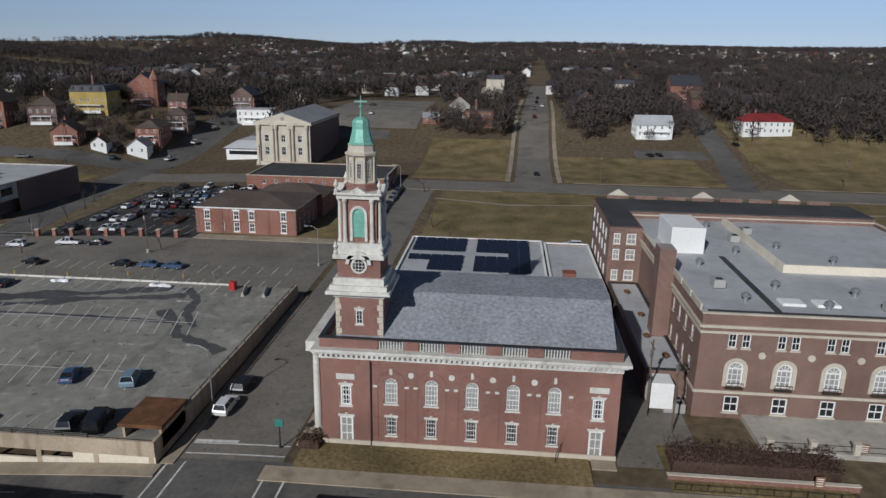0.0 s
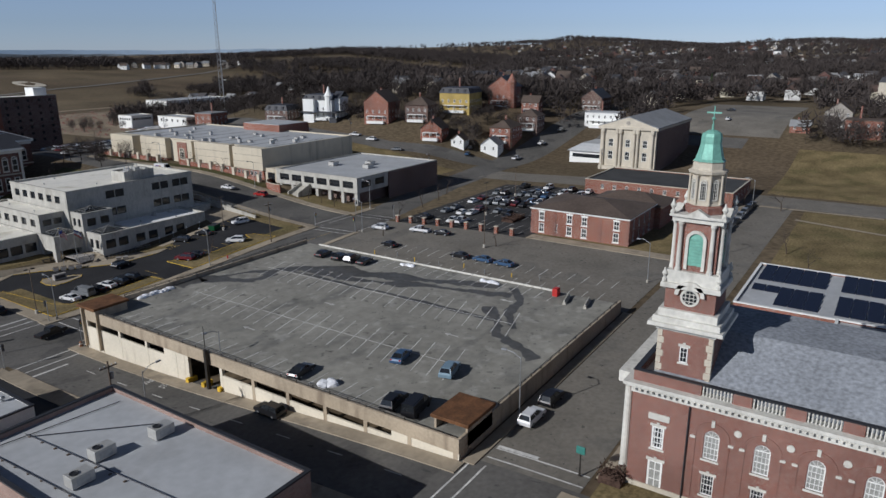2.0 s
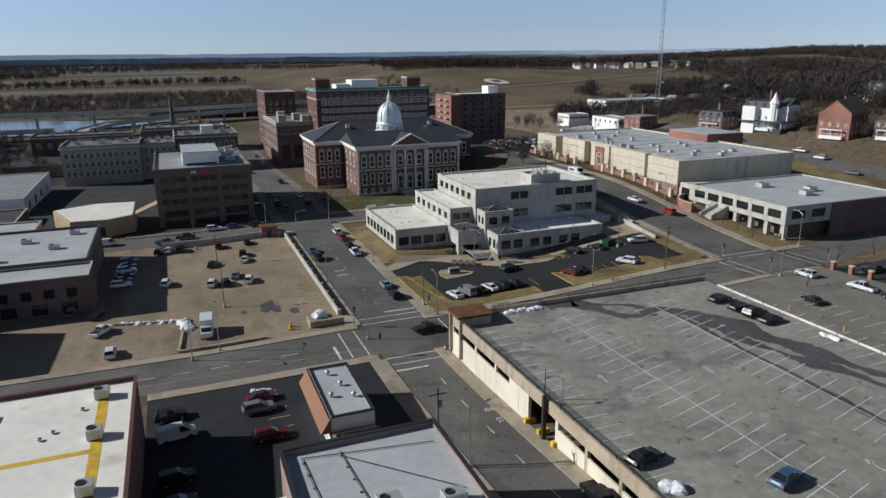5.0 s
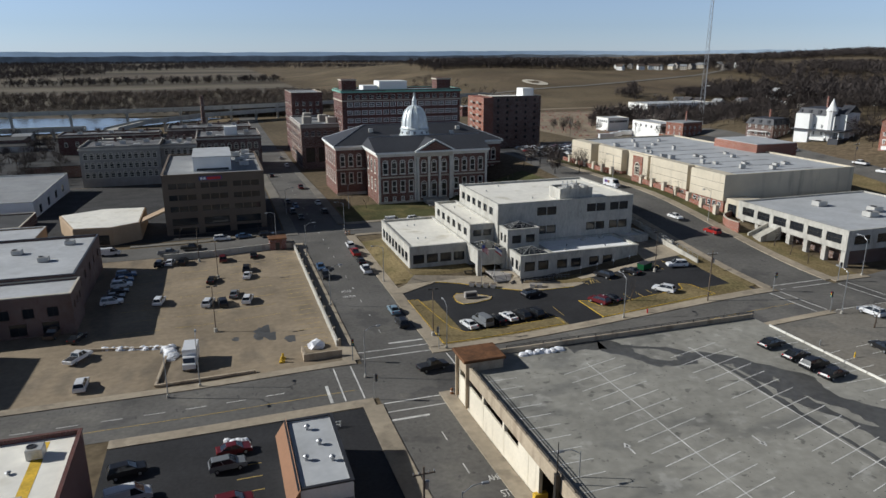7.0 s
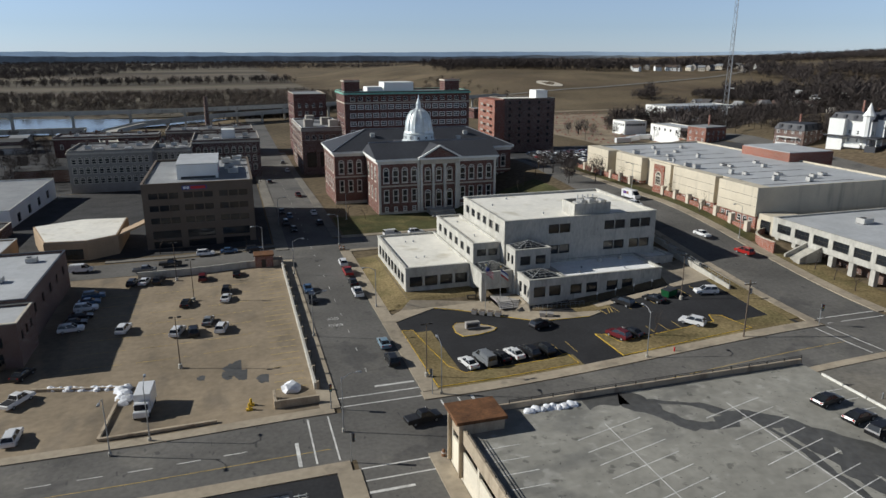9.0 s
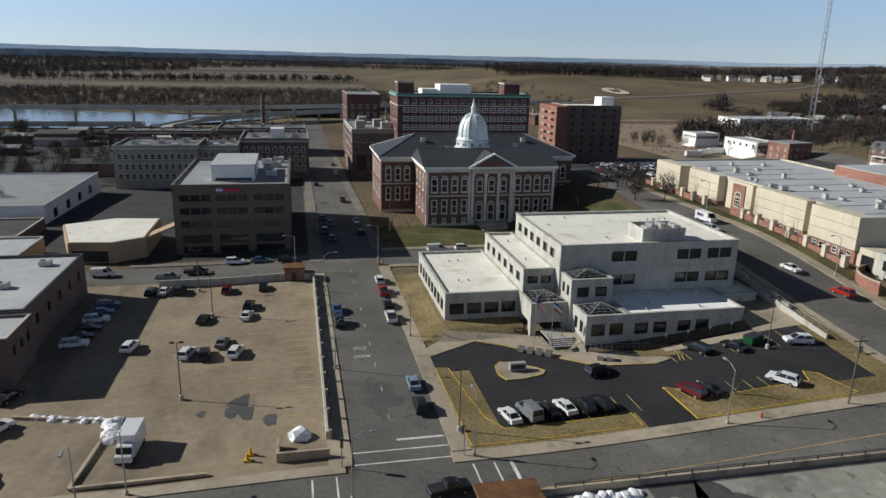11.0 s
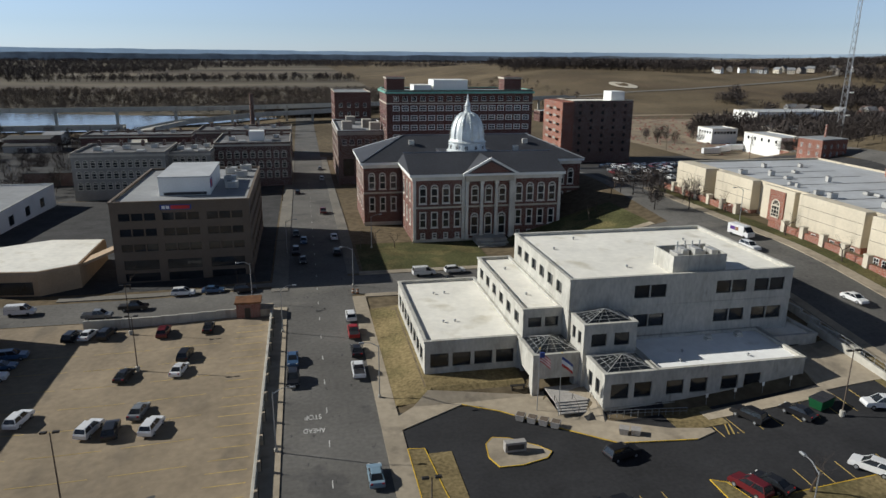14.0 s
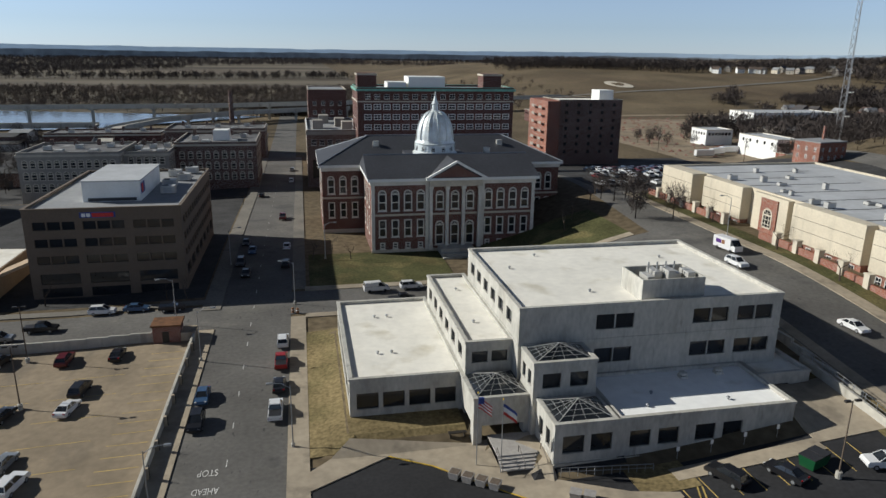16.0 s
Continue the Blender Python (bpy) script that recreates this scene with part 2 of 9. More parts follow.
M_SLATE = mat("dark_slate_roof", (0.045, 0.047, 0.055), 0.6, big=0.15, fine=0.2, fine_scale=2.0, bump=0.2)
M_SHINGLE = mat("grey_shingles", (0.25, 0.265, 0.29), 0.85, big=0.12, big_scale=0.2, fine=0.3, fine_scale=2.2, bump=0.3, stretch=(1, 1, 2))
M_BROWNSH = mat("brown_shingles", (0.1, 0.075, 0.06), 0.9, big=0.15, fine=0.25, fine_scale=2.0, bump=0.25)
M_TAR = mat("black_tar_roof", (0.05, 0.05, 0.05), 0.85, big=0.25, fine=0.2, bump=0.1)
M_COPPING = mat("dark_metal_coping", (0.06, 0.06, 0.065), 0.5, 0.6, big=0.1, fine=0.1, bump=0.0)
M_COPPER = mat("green_copper", (0.2, 0.43, 0.35), 0.55, 0.2, big=0.18, big_scale=0.5, fine=0.12, bump=0.05)
M_DOME = mat("silver_dome_metal", (0.68, 0.72, 0.72), 0.42, 0.25, big=0.14, big_scale=0.4, fine=0.08, bump=0.05)
blotch(M_DOME, (0.5, 0.45, 0.3), 0.8, 0.6, 0.75, 0.6, (1, 1, 0.25))
M_GLASS = glassy("dark_window_glass", (0.02, 0.023, 0.027))
M_BLIND = mat("window_with_blinds", (0.3, 0.3, 0.28), 0.3, big=0.5, big_scale=0.4, fine=0.2, fine_scale=4, bump=0.0)
M_STEEL = mat("galvanised_steel", (0.4, 0.41, 0.42), 0.45, 0.7, big=0.12, fine=0.1, bump=0.0)
M_DSTEEL = mat("dark_bronze_steel", (0.05, 0.045, 0.04), 0.5, 0.5, big=0.1, fine=0.1, bump=0.0)
M_UNIT = mat("rooftop_unit_sheet_metal", (0.5, 0.49, 0.46), 0.5, 0.4, big=0.1, fine=0.08, bump=0.0)
M_RUST = mat("rusty_brown_metal", (0.15, 0.07, 0.03), 0.8, 0.2, big=0.35, big_scale=0.6, fine=0.2, bump=0.1)
M_WOOD = mat("weathered_pole_wood", (0.13, 0.1, 0.075), 0.9, big=0.2, fine=0.2, bump=0.2)
M_BARK = mat("bare_bark", (0.085, 0.066, 0.052), 0.95, big=0.2, fine=0.2, bump=0.0, spec=0.1)
M_TWIG = mat("bare_twigs", (0.062, 0.052, 0.048), 0.95, big=0.3, big_scale=0.02, fine=0.2, bump=0.0, spec=0.1)
M_EVERG = mat("evergreen_foliage", (0.035, 0.05, 0.025), 0.9, big=0.3, fine=0.3, bump=0.0, spec=0.15)
M_HEDGE = mat("brown_hedge", (0.07, 0.045, 0.035), 0.95, big=0.3, fine=0.3, bump=0.0, spec=0.1)
M_RUBBER = mat("black_rubber", (0.02, 0.02, 0.02), 0.85, bump=0.0)
M_LIGHT = mat("lamp_lens", (0.7, 0.7, 0.66), 0.2, bump=0.0)
M_TAIL = mat("red_lens", (0.35, 0.02, 0.02), 0.25, bump=0.0)
M_RED = mat("red_paint", (0.45, 0.03, 0.025), 0.5, bump=0.0)
M_ORANGE = mat("orange_mansard_metal", (0.24, 0.12, 0.06), 0.6, big=0.12, fine=0.08, bump=0.05)
M_SOLAR = mat("solar_panel", (0.012, 0.017, 0.035), 0.25, big=0.1, fine=0.05, bump=0.0, spec=0.6)
M_WATER = mat("river_water", (0.14, 0.17, 0.2), 0.18, big=0.1, big_scale=0.02, fine=0.05, bump=0.05)
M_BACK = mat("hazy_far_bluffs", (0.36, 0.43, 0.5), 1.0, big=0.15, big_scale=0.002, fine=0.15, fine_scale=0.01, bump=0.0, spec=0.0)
far_glow = M_BACK.node_tree.nodes["Principled BSDF"].inputs          # haze painted in: pale blue base and faint emission imitate air light on the farthest ridge
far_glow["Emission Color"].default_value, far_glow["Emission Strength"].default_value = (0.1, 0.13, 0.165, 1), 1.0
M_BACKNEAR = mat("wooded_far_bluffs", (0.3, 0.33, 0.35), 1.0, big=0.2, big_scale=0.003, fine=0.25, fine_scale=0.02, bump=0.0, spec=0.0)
M_TRIM = mat("weathered_white_trim", (0.6, 0.585, 0.53), 0.7, big=0.12, big_scale=0.3, fine=0.1, fine_scale=2.0, bump=0.05)
blotch(M_TRIM, (0.36, 0.34, 0.29), 0.7, 0.56, 0.7, 0.6, (1, 1, 0.3))
M_HOTELBRICK = brickwork("brown_hotel_brick", (0.185, 0.088, 0.06), (0.14, 0.066, 0.048))
M_PINKBRICK = brickwork("weathered_pink_brick", (0.3, 0.19, 0.15), (0.24, 0.15, 0.12))
M_SCRUB = mat("river_scrub", (0.095, 0.076, 0.062), 0.95, big=0.35, big_scale=0.01, fine=0.2, bump=0.0, spec=0.1)
M_GOLD = mat("verdigris_sign", (0.05, 0.2, 0.17), 0.5, bump=0.0)
M_BLUE = mat("blue_paint", (0.03, 0.06, 0.25), 0.5, bump=0.0)
M_PURPLE = mat("purple_paint", (0.09, 0.03, 0.2), 0.5, bump=0.0)


# ---- mesh helpers ----
class Mesh:
    """Collects faces and turns them into one mesh object."""
    def __init__(self):
        self.v, self.f = [], []

    def add(self, verts, faces):
        n = len(self.v)
        self.v.extend(verts)
        self.f.extend([tuple(i + n for i in f) for f in faces])
        return self

    def box(self, x0, x1, y0, y1, z0, z1, c=0.0):
        if x1 < x0: x0, x1 = x1, x0
        if y1 < y0: y0, y1 = y1, y0
        if c <= 0:
            return self.add([(x, y, z) for z in (z0, z1) for y in (y0, y1) for x in (x0, x1)],
                            [(0, 2, 3, 1), (4, 5, 7, 6), (0, 1, 5, 4), (2, 6, 7, 3), (0, 4, 6, 2), (1, 3, 7, 5)])
        # worn upper edges
        a = [(x0, y0), (x1, y0), (x1, y1), (x0, y1)]
        b = [(x0 + c, y0 + c), (x1 - c, y0 + c), (x1 - c, y1 - c), (x0 + c, y1 - c)]
        v = [(*p, z0) for p in a] + [(*p, z1 - c) for p in a] + [(*p, z1) for p in b]
        f = [(3, 2, 1, 0), (8, 9, 10, 11)]
        for k in range(4):
            n = (k + 1) % 4
            f += [(k, n, 4 + n, 4 + k), (4 + k, 4 + n, 8 + n, 8 + k)]
        return self.add(v, f)

    def prism(self, pts, z0, z1, top=None):
        """A column over a polygon (counter-clockwise); top: another polygon for its upper end."""
        n = len(pts)
        top = top or pts
        v = [(x, y, z0) for x, y in pts] + [(x, y, z1) for x, y in top]
        f = [tuple(reversed(range(n))), tuple(range(n, 2 * n))] + [(i, (i + 1) % n, n + (i + 1) % n, n + i) for i in range(n)]
        return self.add(v, f)

    def tube(self, a, b, r0, r1=None, n=6):
        r1 = r0 if r1 is None else r1
        a, b = Vector(a), Vector(b)
        d = (b - a).normalized()
        u = d.orthogonal().normalized()
        w = d.cross(u)
        ring = [(math.cos(2 * math.pi * i / n), math.sin(2 * math.pi * i / n)) for i in range(n)]
        v = [tuple(a + (u * c + w * s) * r0) for c, s in ring] + [tuple(b + (u * c + w * s) * r1) for c, s in ring]
        f = [tuple(reversed(range(n))), tuple(range(n, 2 * n))] + [(i, (i + 1) % n, n + (i + 1) % n, n + i) for i in range(n)]
        return self.add(v, f)

    def lathe(self, cx, cy, profile, n=16, turn=0.0, flat=1.0):
        """A turned form: profile is (radius, z) from the bottom up."""
        v, f = [], []
        for r, z in profile:
            v += [(cx + r * math.cos(turn + 2 * math.pi * i / n), cy + r * flat * math.sin(turn + 2 * math.pi * i / n), z) for i in range(n)]
        for k in range(len(profile) - 1):
            f += [(k * n + i, k * n + (i + 1) % n, (k + 1) * n + (i + 1) % n, (k + 1) * n + i) for i in range(n)]
        f += [tuple(reversed(range(n))), tuple(range((len(profile) - 1) * n, len(profile) * n))]
        return self.add(v, f)

    def data(self, name):
        me = bpy.data.meshes.new(name)
        me.from_pydata(self.v, [], self.f)
        me.update()
        return me


def part(name, mesh, material, parent=None, label=""):
    """Links a Mesh, or mesh data that is shared, as one object under a thing or a part."""
    me = mesh.data(name) if isinstance(mesh, Mesh) else mesh
    if material and not me.materials:
        me.materials.append(material)
    ob = new(name, me)
    if parent:
        ob.parent = parent
    return tagged(ob, label)


def thing(name, label, category, group="", kind="", at=(0, 0, 0), rz=0.0):
    ob = new(name)
    ob.empty_display_size = 0.3
    ob.matrix_basis = pose(*at, 0, 0, rz)
    return tagged(ob, label, category, group, kind)


def setting(name, mesh, material, label, category):
    return tagged(part(name, mesh, material), label, category, kind="structure")


def big_mesh(name, verts, faces, material):
    """Fast mesh from arrays of corners and of equal-sided faces."""
    me = bpy.data.meshes.new(name)
    nf, k = faces.shape
    me.vertices.add(len(verts))
    me.vertices.foreach_set("co", verts.astype(np.float32).ravel())
    me.loops.add(nf * k)
    me.loops.foreach_set("vertex_index", faces.astype(np.int32).ravel())
    me.polygons.add(nf)
    me.polygons.foreach_set("loop_start", np.arange(0, nf * k, k, dtype=np.int32))
    me.update(calc_edges=True)
    me.materials.append(material)
    return me


# ---- the lie of the land ----
def smooth(v):
    v = min(1.0, max(0.0, v))
    return v * v * (3 - 2 * v)


def land(x, y):
    """Height of the ground: the streets fall to the river and climb to the eastern hills."""
    west = -4.7 + 5.0 * smooth(-y / 95) - 0.9 * smooth((-x - 14) / 30) * smooth((y + 20) / 60) - 3 * smooth((y - 150) / 120)
    east = 0.4 - 1.7 * smooth((y + 30) / 50) + 6.9 * smooth((y - 18) / 80) - 12 * smooth((y - 175) / 115) - 1.5 * smooth((y - 300) / 150)
    hill = smooth((y - 25) / 40)
    z = west + (east - west) * ((1 - hill) * smooth((x - 5) / 78) + hill * smooth((x - 38) / 48))
    # the bank of earth on which the city hall stands
    front = 56.0 - 9.6 * smooth((x - 24) / 7)
    z += 1.35 * smooth((x - 4) / 4) * smooth((70 - x) / 9) * smooth((y - front) / 3) * smooth((99 - y) / 5)
    # the street of old houses stands on a ridge, and the vacant lots climb to it
    start = 215 - 60 * smooth((y - 10) / 50)
    z += 15 * smooth((x - start) / 110) * (1 - smooth((y - 215 - .35 * max(0.0, x - 260)) / 75))
    away = max(0.0, x - 420 - 0.15 * max(0.0, y))
    z += 50 * smooth(away / 2300) + 5 * math.sin(x * 0.004 + 1) * math.sin(y * 0.005) * smooth(away / 500)
    # the grassy rise beyond the river flats
    z += 30 * smooth((x - 110) / 300) * smooth((y - 520) / 560) * (1 - smooth((y - 1500) / 900))
    return z
# ---- ground, roads and pavements ----
def axis_steps(near0, near1, step, far0, far1, grow=1.22):
    a = list(np.arange(near0, near1 + 0.01, step))
    s, lo, hi = step, [], []
    p = near0
    while p > far0:
        s *= grow
        p -= s
        lo.append(max(p, far0))
    s, p = step, near1
    while p < far1:
        s *= grow
        p += s
        hi.append(min(p, far1))
    return np.array(lo[::-1] + a + hi)


def sheet(xs, ys, height):
    gx, gy = np.meshgrid(xs, ys)
    gz = np.array([[height(x, y) for x in xs] for y in ys])
    v = np.stack([gx.ravel(), gy.ravel(), gz.ravel()], 1)
    nx, ny = len(xs), len(ys)
    i = (np.arange(ny - 1)[:, None] * nx + np.arange(nx - 1)[None, :]).ravel()
    return v, np.stack([i, i + 1, i + nx + 1, i + nx], 1)


v, f = sheet(axis_steps(-110, 260, 2, -4600, 4600), axis_steps(-210, 300, 2, -4600, 4700), land)
tagged(new("ground", big_mesh("ground", v, f, M_GROUND)), "dry winter grass and bare earth over rolling land", "ground", kind="structure")


def strip(name, pts, width, material, label, category, lift=0.04, kind="structure"):
    """A ribbon laid on the land along a line of points."""
    line = []
    for (x0, y0), (x1, y1) in zip(pts, pts[1:]):
        n = max(1, int(math.hypot(x1 - x0, y1 - y0) / 2.5))
        line += [(x0 + (x1 - x0) * k / n, y0 + (y1 - y0) * k / n) for k in range(n)]
    line.append(pts[-1])
    m, across = Mesh(), max(1, int(width / 2.5))
    for i, (x, y) in enumerate(line):
        a, b = line[max(0, i - 1)], line[min(len(line) - 1, i + 1)]
        d = math.hypot(b[0] - a[0], b[1] - a[1])
        nx, ny = -(b[1] - a[1]) / d, (b[0] - a[0]) / d
        for k in range(across + 1):
            o = (k / across - 0.5) * width
            m.v.append((x + nx * o, y + ny * o, land(x + nx * o, y + ny * o) + lift))
    for i in range(len(line) - 1):
        for k in range(across):
            p = i * (across + 1) + k
            m.f.append((p + 1, p, p + across + 1, p + across + 2))
    return tagged(part(name, m, material), label, category, kind=kind)


def plot(name, x0, x1, y0, y1, material, label, category, lift=0.03, skirt=0.0):
    """A rectangle laid on the land; skirt: the depth of its kerb."""
    xs = np.linspace(x0, x1, max(2, int((x1 - x0) / 2) + 1))
    ys = np.linspace(y0, y1, max(2, int((y1 - y0) / 2) + 1))
    v, f = sheet(xs, ys, lambda x, y: land(x, y) + lift)
    m = Mesh()
    m.v, m.f = [tuple(p) for p in v], [tuple(int(i) for i in q) for q in f]
    if skirt:
        nx, ny = len(xs), len(ys)
        rim = [i for i in range(nx)] + [(j + 1) * nx - 1 for j in range(1, ny)] + [(ny - 1) * nx + i for i in range(nx - 2, -1, -1)] + [j * nx for j in range(ny - 2, 0, -1)]
        base = len(m.v)
        m.v += [(m.v[i][0], m.v[i][1], m.v[i][2] - skirt) for i in rim]
        n = len(rim)
        m.f += [(rim[k], base + k, base + (k + 1) % n, rim[(k + 1) % n]) for k in range(n)]
    return tagged(part(name, m, material), label, category, kind="structure")


strip("road", [(-6.4, -420), (-6.4, 640)], 13.4, M_ROAD, "worn grey asphalt street running down to the river", "road", 0.05)
strip("road", [(-420, 11), (-60, 11), (92, 11), (145, 21), (190, 26), (280, 25), (420, 32), (700, 60)], 13, M_ROAD, "grey asphalt cross street with faded turn markings", "road", 0.045)
strip("road", [(-300, -86.5), (168, -86.5)], 12.5, M_PALEROAD, "grey asphalt side street between garage and church", "road", 0.04)
strip("road", [(85, 5), (85, 60), (86, 110), (92, 170), (96, 300)], 15, M_ROAD, "asphalt street climbing past the recreation hall", "road", 0.055)
strip("road", [(174, -420), (174, -60), (178, 20)], 17, M_PALEROAD, "pale asphalt street crossing open lots", "road", 0.045)
strip("road", [(182, -127.5), (270, -130), (494, -140), (640, -146)], 14, M_PALEROAD, "straight asphalt street climbing between empty lots", "road", 0.05)
strip("road", [(178, -201), (236, -212), (290, -213.5), (420, -224), (760, -256)], 10, M_ROAD, "narrow curving asphalt lane past vacant lots", "road", 0.06)
strip("road", [(199, 28), (190, 50), (181, 75), (184, 110), (192, 160), (204, 230)], 11, M_ROAD, "asphalt street along a row of old houses", "road", 0.06)
strip("road", [(-300, 107.5), (-13, 107.5)], 12, M_ROAD, "asphalt alley street beside the bank", "road", 0.05)
strip("road", [(0, 113), (80, 113)], 13, M_ROAD, "asphalt street in front of the courthouse lawn", "road", 0.06)
plot("parking_lot", 55, 92, -79, 4, M_PALEROAD, "grey asphalt parking apron beside the deck", "parking lot", 0.07)
plot("parking_lot", 92, 160, -40, 2, M_OLDLOT, "dark asphalt car park with low brick gate walls", "parking lot", 0.06)
plot("parking_lot", 258, 272, -60, 8, M_ROAD, "grey asphalt lot behind the temple", "parking lot", 0.05)
plot("parking_lot", 275, 376, -72, -22, M_PALEROAD, "large pale asphalt lot on the hillside", "parking lot", 0.05)
plot("parking_lot", 240, 252, -205, -174, M_ROAD, "grey asphalt strip beside a white house", "parking lot", 0.05)
plot("parking_lot", 88, 190, 163, 300, M_OLDLOT, "crowded asphalt car park behind the courthouse", "parking lot", 0.06)
plot("parking_lot", 190, 420, 250, 560, M_TANLOT, "broken pale ground of a cleared industrial site", "yard", 0.05)
plot("parking_lot", -52, -16, -38, 2, M_BLACKTOP, "black asphalt yard with faded yellow bays", "parking lot", 0.06)
plot("parking_lot", -120, -15.8, 19, 101, M_TANLOT, "tan concrete car park with faint bay lines", "parking lot", 0.1)
plot("parking_lot", 4, 70, -141.5, -131.2, M_PALEROAD, "cracked grey asphalt service alley", "alley", 0.05)
plot("parking_lot", -260, -17, 119, 232, M_OLDLOT, "worn grey asphalt yards of the old town blocks", "yard", 0.02)
plot("parking_lot", -420, -17, 233, 440, M_OLDLOT, "dark cinder ground of the rail yard", "yard", 0.02)
plot("parking_lot", 8, 74, 20, 46, M_BLACKTOP, "fresh black asphalt car park with yellow kerbs", "parking lot", 0.07)
plot("parking_lot", 2, 40, 34, 55, M_BLACKTOP, "fresh black asphalt turning circle of the city hall", "parking lot", 0.075)

# raised walks with kerb faces
for x0, x1, y0, y1 in ((0.3, 3.0, 20, 105), (0.3, 3.2, 121, 330), (-16, -13, 19, 101), (-16.5, -13, 111, 330), (-3.6, -1.25, -79, 3), (-19.4, -13, -78, -39), (-16, -13, -39, 2),
                       (0, 77, 17.6, 20.2), (-120, -14, 17.6, 19.6), (-52, -14, 2, 4.4), (0, 77, 2.6, 4.4), (92.6, 95.5, 20, 160), (75.5, 77.6, 20, 100),
                       (-1, 55, -80.2, -78.6), (-3.4, -0.6, -170, -91), (4, 60, -96, -93.2), (-19, -13, -170, -94), (92, 96, -80, -40), (96, 165, -80, -77),
                       (63, 72.5, 44, 56), (44, 63, 42.6, 45), (3, 17, -131, -128.2), (94, 104, 18.5, 21), (3, 76, 104.4, 106.4), (3, 76, 119.6, 122), (-60, -14, 114.6, 117)):
    plot("pavement", x0, x1, y0, y1, M_PALEROAD if y0 > 110 and x1 < 4 else M_WALK, "concrete pavement with a raised kerb", "pavement", 0.19, 0.25)
for side in (-1, 1):
    strip("pavement", [(184, -127.5 + side * 9.5), (270, -130 + side * 9.5), (410, -136.2 + side * 9.5)], 1.8, M_WALK, "narrow concrete walk beside the hill street", "pavement", 0.16)
    strip("pavement", [(174 + side * 10.2, -420), (174 + side * 10.2, -215)], 1.8, M_WALK, "narrow concrete walk along the open lots", "pavement", 0.16)
    strip("pavement", [(174 + side * 10.2, -190), (174 + side * 10.2, -142)], 1.8, M_WALK, "narrow concrete walk along the open lots", "pavement", 0.16)
strip("pavement", [(163.8, -116), (163.8, -60)], 1.8, M_WALK, "narrow concrete walk along the open lots", "pavement", 0.16)
strip("pavement", [(150, -95), (143, -118), (147, -150), (139, -190), (147, -240)], 1.6, M_WALK, "winding concrete path over the lawn", "path", 0.16)
# lawns
for x0, x1, y0, y1, m in ((3.0, 8.6, 57, 97, M_LAWN), (8, 23, 57, 66, M_LAWN), (3.0, 8.5, 20.2, 44, M_LAWN), (8.5, 29, 20.2, 24.5, M_LAWN), (38, 73, 20.2, 25, M_LAWN),
                          (4, 36, 122, 146, M_GREENLAWN), (44.5, 76, 122, 146, M_GREENLAWN), (95.5, 100, 60, 160, M_GREENLAWN), (71, 75.5, 22, 60, M_LAWN),
                          (95.5, 103, 21, 52, M_LAWN), (39, 46, 41, 46.5, M_LAWN), (-0.6, 6.2, -128, -94, M_LAWN), (-0.2, 9, -156, -136.5, M_LAWN), (92, 160, -78, -41, M_LAWN),
                          (150, 176, 34, 130, M_LAWN), (96, 165, -300, -96, M_LAWN), (186, 262, -119, -82, M_LAWN), (186, 239, -198, -139, M_LAWN), (186, 300, -420, -222, M_LAWN)):
    plot("lawn", x0, x1, y0, y1, m, "dormant brown winter grass", "lawn", 0.15 if x1 < 110 else 0.03, 0.1)
# flat land beyond the river
v, f = sheet(np.linspace(-4500, 100, 40), np.linspace(600, 4500, 40), lambda x, y: land(x, y) + 0.6)
tagged(new("field", big_mesh("field", v, f, M_FIELD)), "bare brown bottomland fields beyond the river", "field", kind="structure")
setting("water", Mesh().add([(-2600, 470, -7.6), (-140, 470, -7.6), (-20, 560, -7.6), (-300, 640, -7.6), (-2600, 720, -7.6)], [(0, 1, 2, 3, 4)]), M_WATER, "broad grey river under the bridges", "river")


def drape(pts, lift, depth=0.0, step=2.5):
    """A polygon cut into small pieces and laid on the land, with a rim of some depth."""
    b = bmesh.new()
    b.faces.new([b.verts.new((x, y, 0)) for x, y in pts])
    for ax in (0, 1):
        lo, hi = min(p[ax] for p in pts), max(p[ax] for p in pts)
        for k in range(1, int((hi - lo) / step) + 1):
            co, no = [0, 0, 0], [0, 0, 0]
            co[ax], no[ax] = lo + k * step, 1
            bmesh.ops.bisect_plane(b, geom=b.verts[:] + b.edges[:] + b.faces[:], plane_co=co, plane_no=no)
    if depth:
        rim = [e for e in b.edges if e.is_boundary]
        ret = bmesh.ops.extrude_edge_only(b, edges=rim)
        for v in ret["geom"]:
            if isinstance(v, bmesh.types.BMVert):
                v.co.z = -depth
    m = Mesh()
    b.verts.index_update()
    m.v = [(v.co.x, v.co.y, land(v.co.x, v.co.y) + lift + v.co.z) for v in b.verts]
    m.f = [tuple(v.index for v in f.verts) for f in b.faces]
    b.free()
    return m


# ---- building helpers ----
FACE = {"S": 0, "W": -90, "N": 180, "E": 90}


def wall_point(face, rect, u, d, z):
    x0, x1, y0, y1 = rect
    return {"S": (u, y0 + d, z), "N": (u, y1 - d, z), "W": (x0 + d, u, z), "E": (x1 - d, u, z)}[face]


